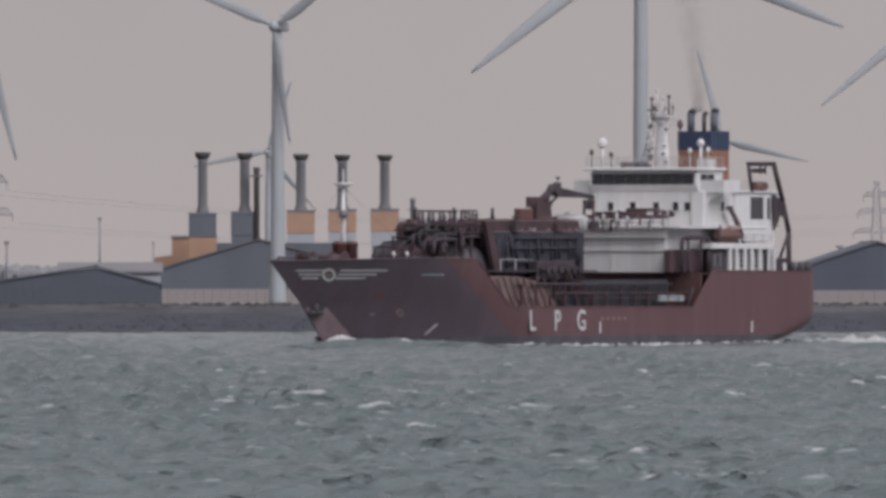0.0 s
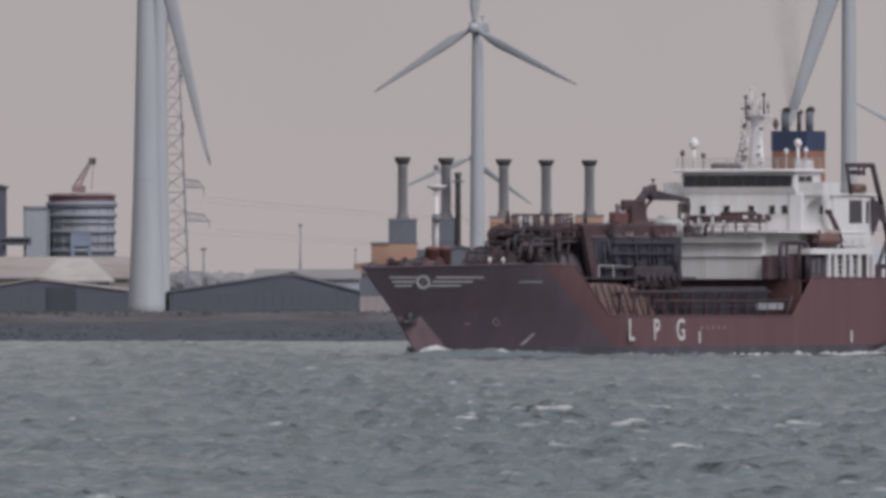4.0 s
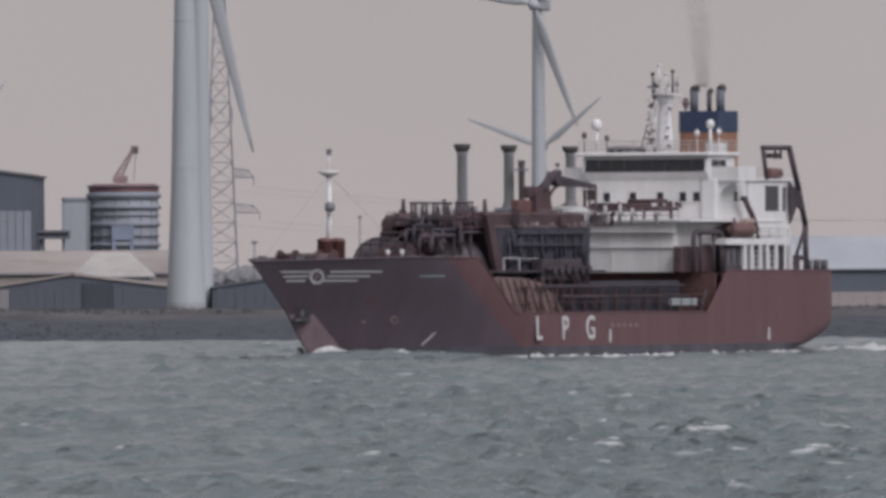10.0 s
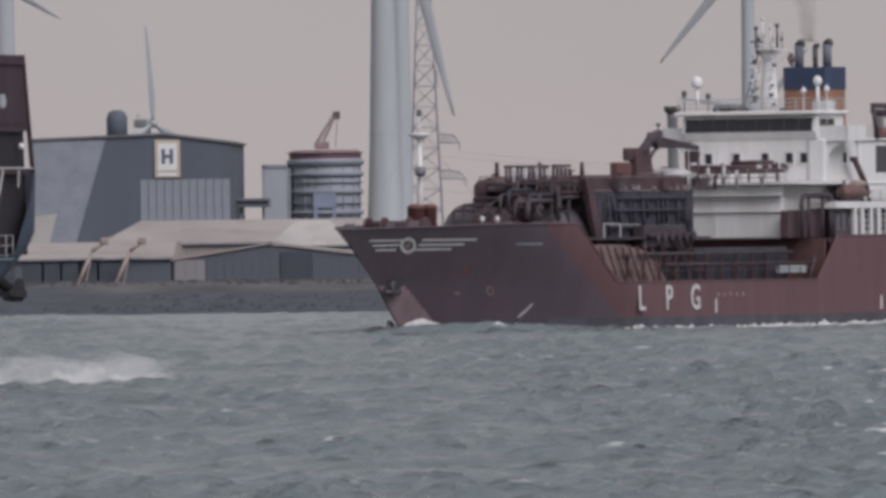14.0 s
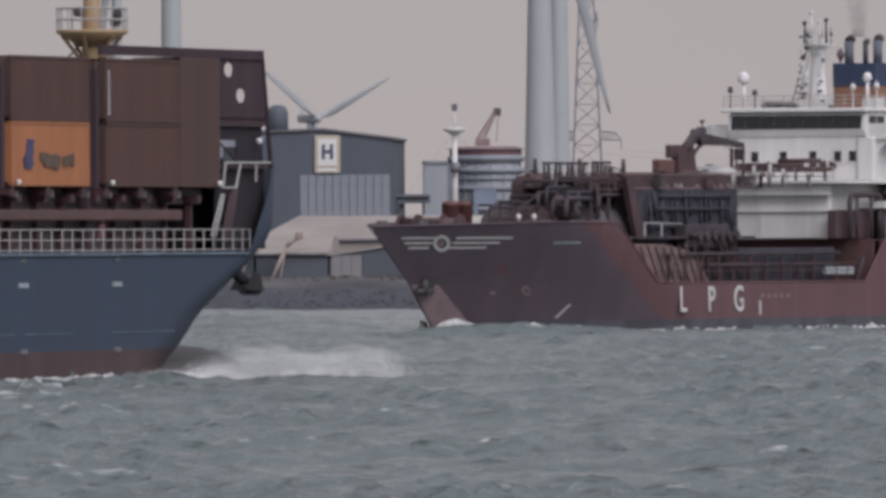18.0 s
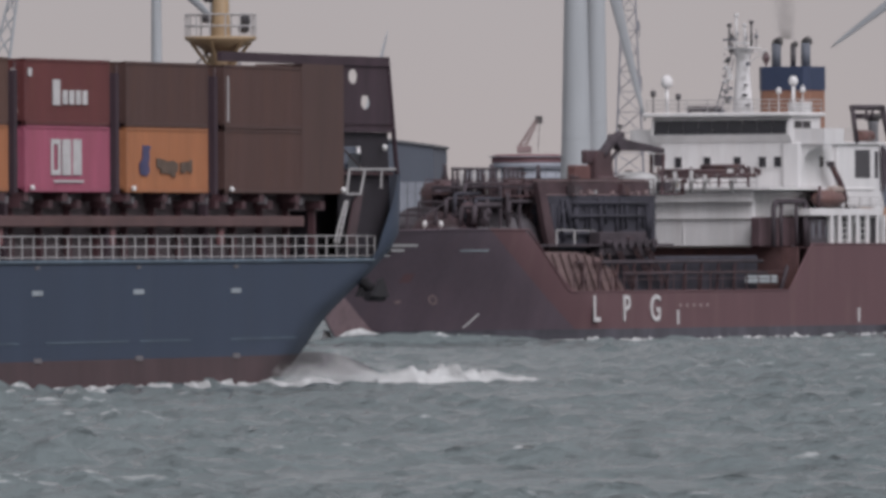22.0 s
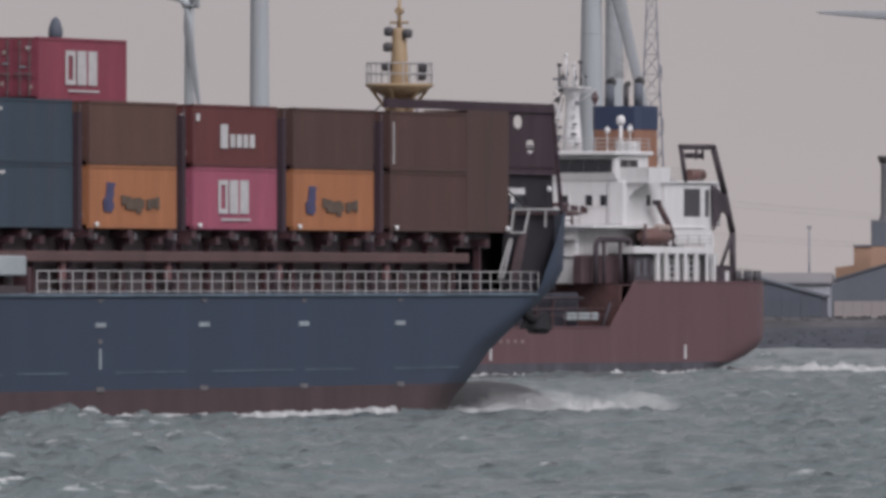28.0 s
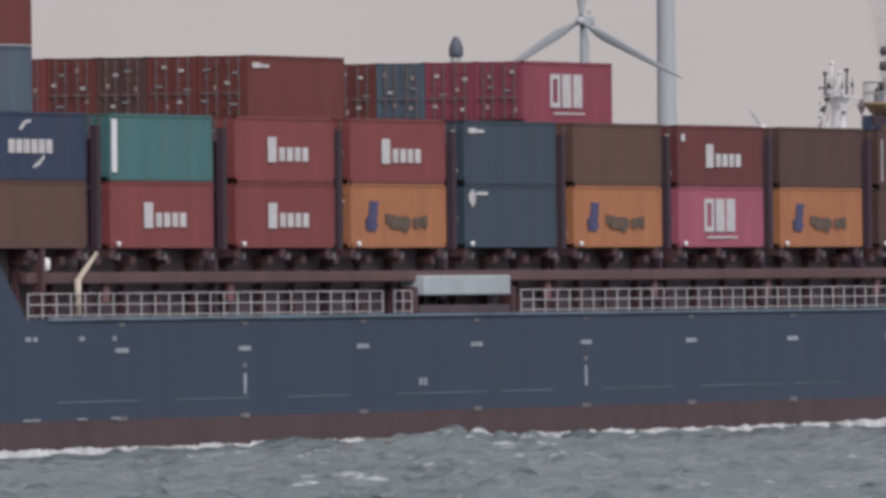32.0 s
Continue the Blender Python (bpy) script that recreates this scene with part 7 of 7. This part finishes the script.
def spray_bm(n, seed, shape, size):
    """A cloud of fine drops. shape(u, v, w) gives a drop's place from three random numbers."""
    rng = random.Random(seed)
    pts = []
    for _ in range(n):
        c = Vector(shape(rng.random(), rng.random(), rng.gauss(0, 1)))
        s = size * rng.uniform(.5, 1.4)
        pts += [(c.x + rng.uniform(-1, 1) * s, c.y + rng.uniform(-1, 1) * s, c.z + rng.uniform(-1, 1) * s) for _ in range(4)]
    me = bpy.data.meshes.new("spray")
    me.from_pydata(pts, [], [(4 * i + a, 4 * i + b, 4 * i + c) for i in range(n) for a, b, c in ((0, 1, 2), (0, 2, 3), (0, 3, 1), (1, 3, 2))])
    return me


def plume(length, lean, thick, outline, even=1.0):
    """Drops thrown up along a line; outline: (share of the length, height) of the ragged top."""
    us, hs = zip(*outline)
    def shape(u, v, w):
        top = float(np.interp(u, us, hs)) * (.9 + .28 * noise.noise((u * 9.0, 2.1, length)) + .14 * noise.noise((u * 31.0, 5.0, 1.0)))
        return (length * u + .12 * w, lean * u + thick * w * (.5 + .5 * v), top * v ** even + .12 * w)
    return shape


WAKES = []


def wake(name, label, bm, rows, bob=0.0, phase=0.0):
    ob = tagged(part(name, bm, FOAM), label, "foam", kind="stuff")
    WAKES.append((ob, rows, bob, phase))


def cloud(name, label, category, me, material, rows, rise):
    """Spray or smoke that follows a ship; rise: (time, height) keys of its swell and fall."""
    me.materials.append(material)
    ob = tagged(new(name, me), label, category, kind="stuff")
    WAKES.append((ob, rows, rise, 0.0))
    return ob


def swell(pts, seed):
    """A smooth dark shoulder of water pushed up by a bow."""
    bm = bmesh.new()
    rows = []
    for a, b in zip(pts, pts[1:]):
        n = max(2, int(math.hypot(b[0] - a[0], b[1] - a[1]) / .6))
        for k in range(n):
            x, y, w, h = (a[i] + (b[i] - a[i]) * k / n for i in range(4))
            dx, dy = b[0] - a[0], b[1] - a[1]
            le = math.hypot(dx, dy)
            g = 1 + .25 * noise.noise((x * .4, y * .4, seed))
            rows.append([bm.verts.new((x - dy / le * q * w, y + dx / le * q * w, h * g * e - .15 + .08 * noise.noise((x * .9 + q, y * .9, seed)))) for q, e in ((-1.5, -.3), (-1, .06), (-.6, .42), (-.25, .86), (0, 1.0), (.3, .8), (.7, .3), (1.2, -.3))])
    for p, q in zip(rows, rows[1:]):
        for k in range(7):
            bm.faces.new((p[k], p[k + 1], q[k + 1], q[k])).smooth = True
    return bm


def swell_wake(label, pts, seed, rows, bob=0.0, phase=0.0):
    ob = tagged(part("bow_swell", swell(pts, seed), SEA), label, "wave", kind="stuff")
    WAKES.append((ob, rows, bob, phase))


MOUND = ((0.0, -3.2), (14.0, -2.6), (15.0, -1.7), (15.5, -1.6), (16.3, -2.6), (17.5, -2.9), (19.0, -2.2), (20.0, -2.5), (20.5, -1.6), (21.0, -.1), (21.5, .2), (22.0, -1.9), (22.5, -3.0), (25.0, -3.0), (26.3, -1.6), (27.0, -2.5), (28.5, -2.8), (29.0, -1.6), (29.5, -.4), (30.0, -.3), (30.5, -1.0), (31.0, -.9), (32.0, -1.8))
CREST = ((0.0, -2.2), (12.0, -1.4), (12.5, -.9), (13.5, -.5), (14.0, -.5), (14.5, -.9), (15.0, -1.3), (15.5, -.8), (16.5, -1.1), (17.5, -1.3), (18.0, -.4), (18.5, -.5), (19.0, -.7), (19.5, -1.0), (20.0, -.7), (20.5, -.3), (21.0, .1), (21.5, -.9), (22.0, -1.2), (23.0, -1.5), (24.0, -1.4), (24.5, -1.0), (25.0, -1.1), (26.3, -.5), (27.5, -.7), (28.0, -.9), (28.5, -1.4), (29.0, -.8), (29.5, -.5), (30.0, -.5), (30.5, -.8), (31.0, -.9), (32.0, -1.2))
swell_wake("smooth dark swell pushed ahead of the tanker's bow", ((45.0, .6, .5, .05), (40.0, 2.4, 1.0, .65), (35.0, 4.0, 1.2, .95), (30.0, 6.0, 1.2, .9), (25.0, 7.9, 1.1, .65), (19.0, 9.6, 1.0, .25), (12.0, 11.0, .8, .05)), 2.0, "tanker")
CURL = tagged(part("bow_wave", swell(((36.2, .0, .2, .3), (34.9, .7, .25, .9), (33.6, 1.2, .3, 1.15), (32.0, 1.9, .28, .75), (29.0, 3.0, .22, .5), (24.0, 4.8, .2, .42), (18.0, 6.6, .18, .35), (12.0, 7.8, .18, .3)), 7.0), FOAM), "white curling bow wave at the tanker's stem", "foam", kind="stuff")
WAKES.append((CURL, "tanker", 0.0, 0.0))
wake("bow_wave", "white curling bow wave at the tanker's stem", foam_bm(((35.6, -.1, .25, .5), (33.0, -1.8, .6, 1.5), (29.0, -3.6, .7, 1.0), (22.0, -6.4, .6, .5)), 5, .3, .3), "tanker")
wake("hull_foam", "thin line of foam along the tanker's side", foam_bm(((14, 8.2, .3, .45), (-10, 8.3, .28, .42), (-30, 8.2, .35, .45), (-40, 6.5, .6, .5)), 6, .3), "tanker")
wake("stern_wake", "white churned wake behind the tanker", foam_bm(((-43, 4.0, 1.0, .6), (-50, 7.0, 1.4, .85), (-62, 9.5, 1.5, .85), (-80, 13.0, 1.8, .8), (-110, 18.0, 1.8, .7)), 7, .35), "tanker")
wake("stern_wake", "white churned wake behind the tanker", foam_bm(((-46, 0.0, 2.0, .35), (-60, 0.5, 2.6, .35), (-90, 1.0, 3.0, .25), (-130, 1.0, 3.0, .15)), 8, .4), "tanker")
wake("hull_foam", "broken white foam washing along the feeder's side", foam_bm(((16, -11.2, .5, .7), (5, -11.9, .5, .6), (-20, -12.0, .4, .55), (-50, -12.0, .4, .55), (-80, -12.0, .4, .55), (-104, -12.0, .5, .55), (-130, -12.2, .7, .5)), 12, .3, .12, .45), "feeder")
swell_wake("dark hollow swell rolling off the feeder's bow", ((15, -9.6, .5, .1), (18, -10.2, 1.0, .5), (22, -11.4, 1.4, .6), (27, -13.6, 1.5, .6), (33, -16.6, 1.2, .3)), 5.0, "feeder", .2, .9)
wake("bow_wave", "heavy white bow wave thrown up by the feeder", foam_bm(((13.5, -11.4, .5, .65), (16, -11.7, .8, .7), (19, -12.6, .8, .6), (22, -13.8, .8, .6), (25, -15.0, .7, .65)), 13, .22, .5), "feeder", .25, 0.0)
wake("spray_base", "solid white water under the feeder's spray", foam_bm(((15.5, -11.6, .6, .5), (20, -13.2, .8, .6), (25, -15.4, .8, .7), (29, -17.2, .8, .9), (33, -18.9, .9, 1.1), (36.5, -20.3, .5, .3)), 19, .22, .6), "feeder", tuple((t, h - .25) for t, h in CREST))
wake("bow_wave", "second breaking crest of the feeder's bow wave", foam_bm(((25, -15.0, .6, .6), (28, -16.0, 1.0, 1.1), (31, -17.4, 1.1, 1.0), (34, -18.8, .9, .6), (37, -20.0, .6, .2)), 14, .22, .6), "feeder", .25, 1.4)
cloud("spray_mound", "tall mound of white spray thrown up against the feeder's bow", "spray", spray_bm(110000, 15, plume(9.5, -3.9, .5, ((0, 1.0), (.1, 2.3), (.3, 2.9), (.5, 3.7), (.62, 3.0), (.8, 2.4), (1, 1.2))), .0135), SPRAY, "mist", MOUND)
cloud("spray_crest", "long drifting crest of white spray beside the feeder's bow", "spray", spray_bm(120000, 31, plume(17.0, -7.4, .7, ((0, .4), (.22, .8), (.38, 1.6), (.5, 2.0), (.62, 1.7), (.74, 1.4), (.86, 1.9), (.95, 1.4), (1, .2))), .0135), SPRAY, "spray", CREST)
cloud("funnel_smoke", "thin grey exhaust smoke rising from the tanker's funnel", "smoke", spray_bm(13000, 33, lambda u, v, w: (.5 + 2.2 * v * v + (.25 + .7 * v) * w, (.3 + .5 * v) * (u - .5) * 3, 11.0 * v ** 1.3), .02), SMOKE, "fume", ((0.0, 0.0), (32.0, .3)))


# ---- everything that moves ----
def motions():
    def row_pose(r, dx=0.0, dy=0.0, dz=0.0):
        return pose(r[1], r[2], 0, 0, 0, r[3]) @ pose(dx, dy, dz)

    walk(TANKER, [(r[0], row_pose(r)) for r in TANKER_ROWS])
    walk(FEEDER, [(r[0], row_pose(r)) for r in FEEDER_ROWS])
    for ob, x, y, z in BOXES:
        walk(ob, [(r[0], row_pose(r, x, y, z)) for r in FEEDER_ROWS])
    walk(WATER, [(0.0, pose(-8.0, 60.0, -.32)), (32.0, pose(14.0, -30.0, -.32))])
    for ob, key, bob, phase in WAKES:
        rows = TANKER_ROWS if key in ("tanker", "fume") else FEEDER_ROWS
        dx, dy, dz = {"spray": (17.2, -12.2, 0.0), "mist": (19.6, -11.7, 0.0), "fume": (-34.3, 0.0, 20.9)}.get(key, (0.0, 0.0, -.25))
        if not bob:
            walk(ob, [(r[0], row_pose(r, 0.0, 0.0, dz)) for r in rows])
            continue
        ts = [.5 * k for k in range(65)]
        cols = list(zip(*rows))
        lift = (lambda t: float(np.interp(t, *zip(*bob)))) if isinstance(bob, tuple) else (lambda t: bob * (math.sin(2.6 * t + phase) - .35))
        walk(ob, [(t, row_pose([t] + [float(np.interp(t, cols[0], c)) for c in cols[1:]], dx, dy, dz + lift(t))) for t in ts])
    for rotor, y, h, spin, phase in ROTORS:
        if spin:
            step = 80.0 / abs(spin)
            ts = [k * step for k in range(int(32.0 / step) + 1)] + [32.0]
        else:
            ts = [0.0, 32.0]
        walk(rotor, [(t, pose(0, y, h, 0, phase + spin * t, 0)) for t in ts])


motions()
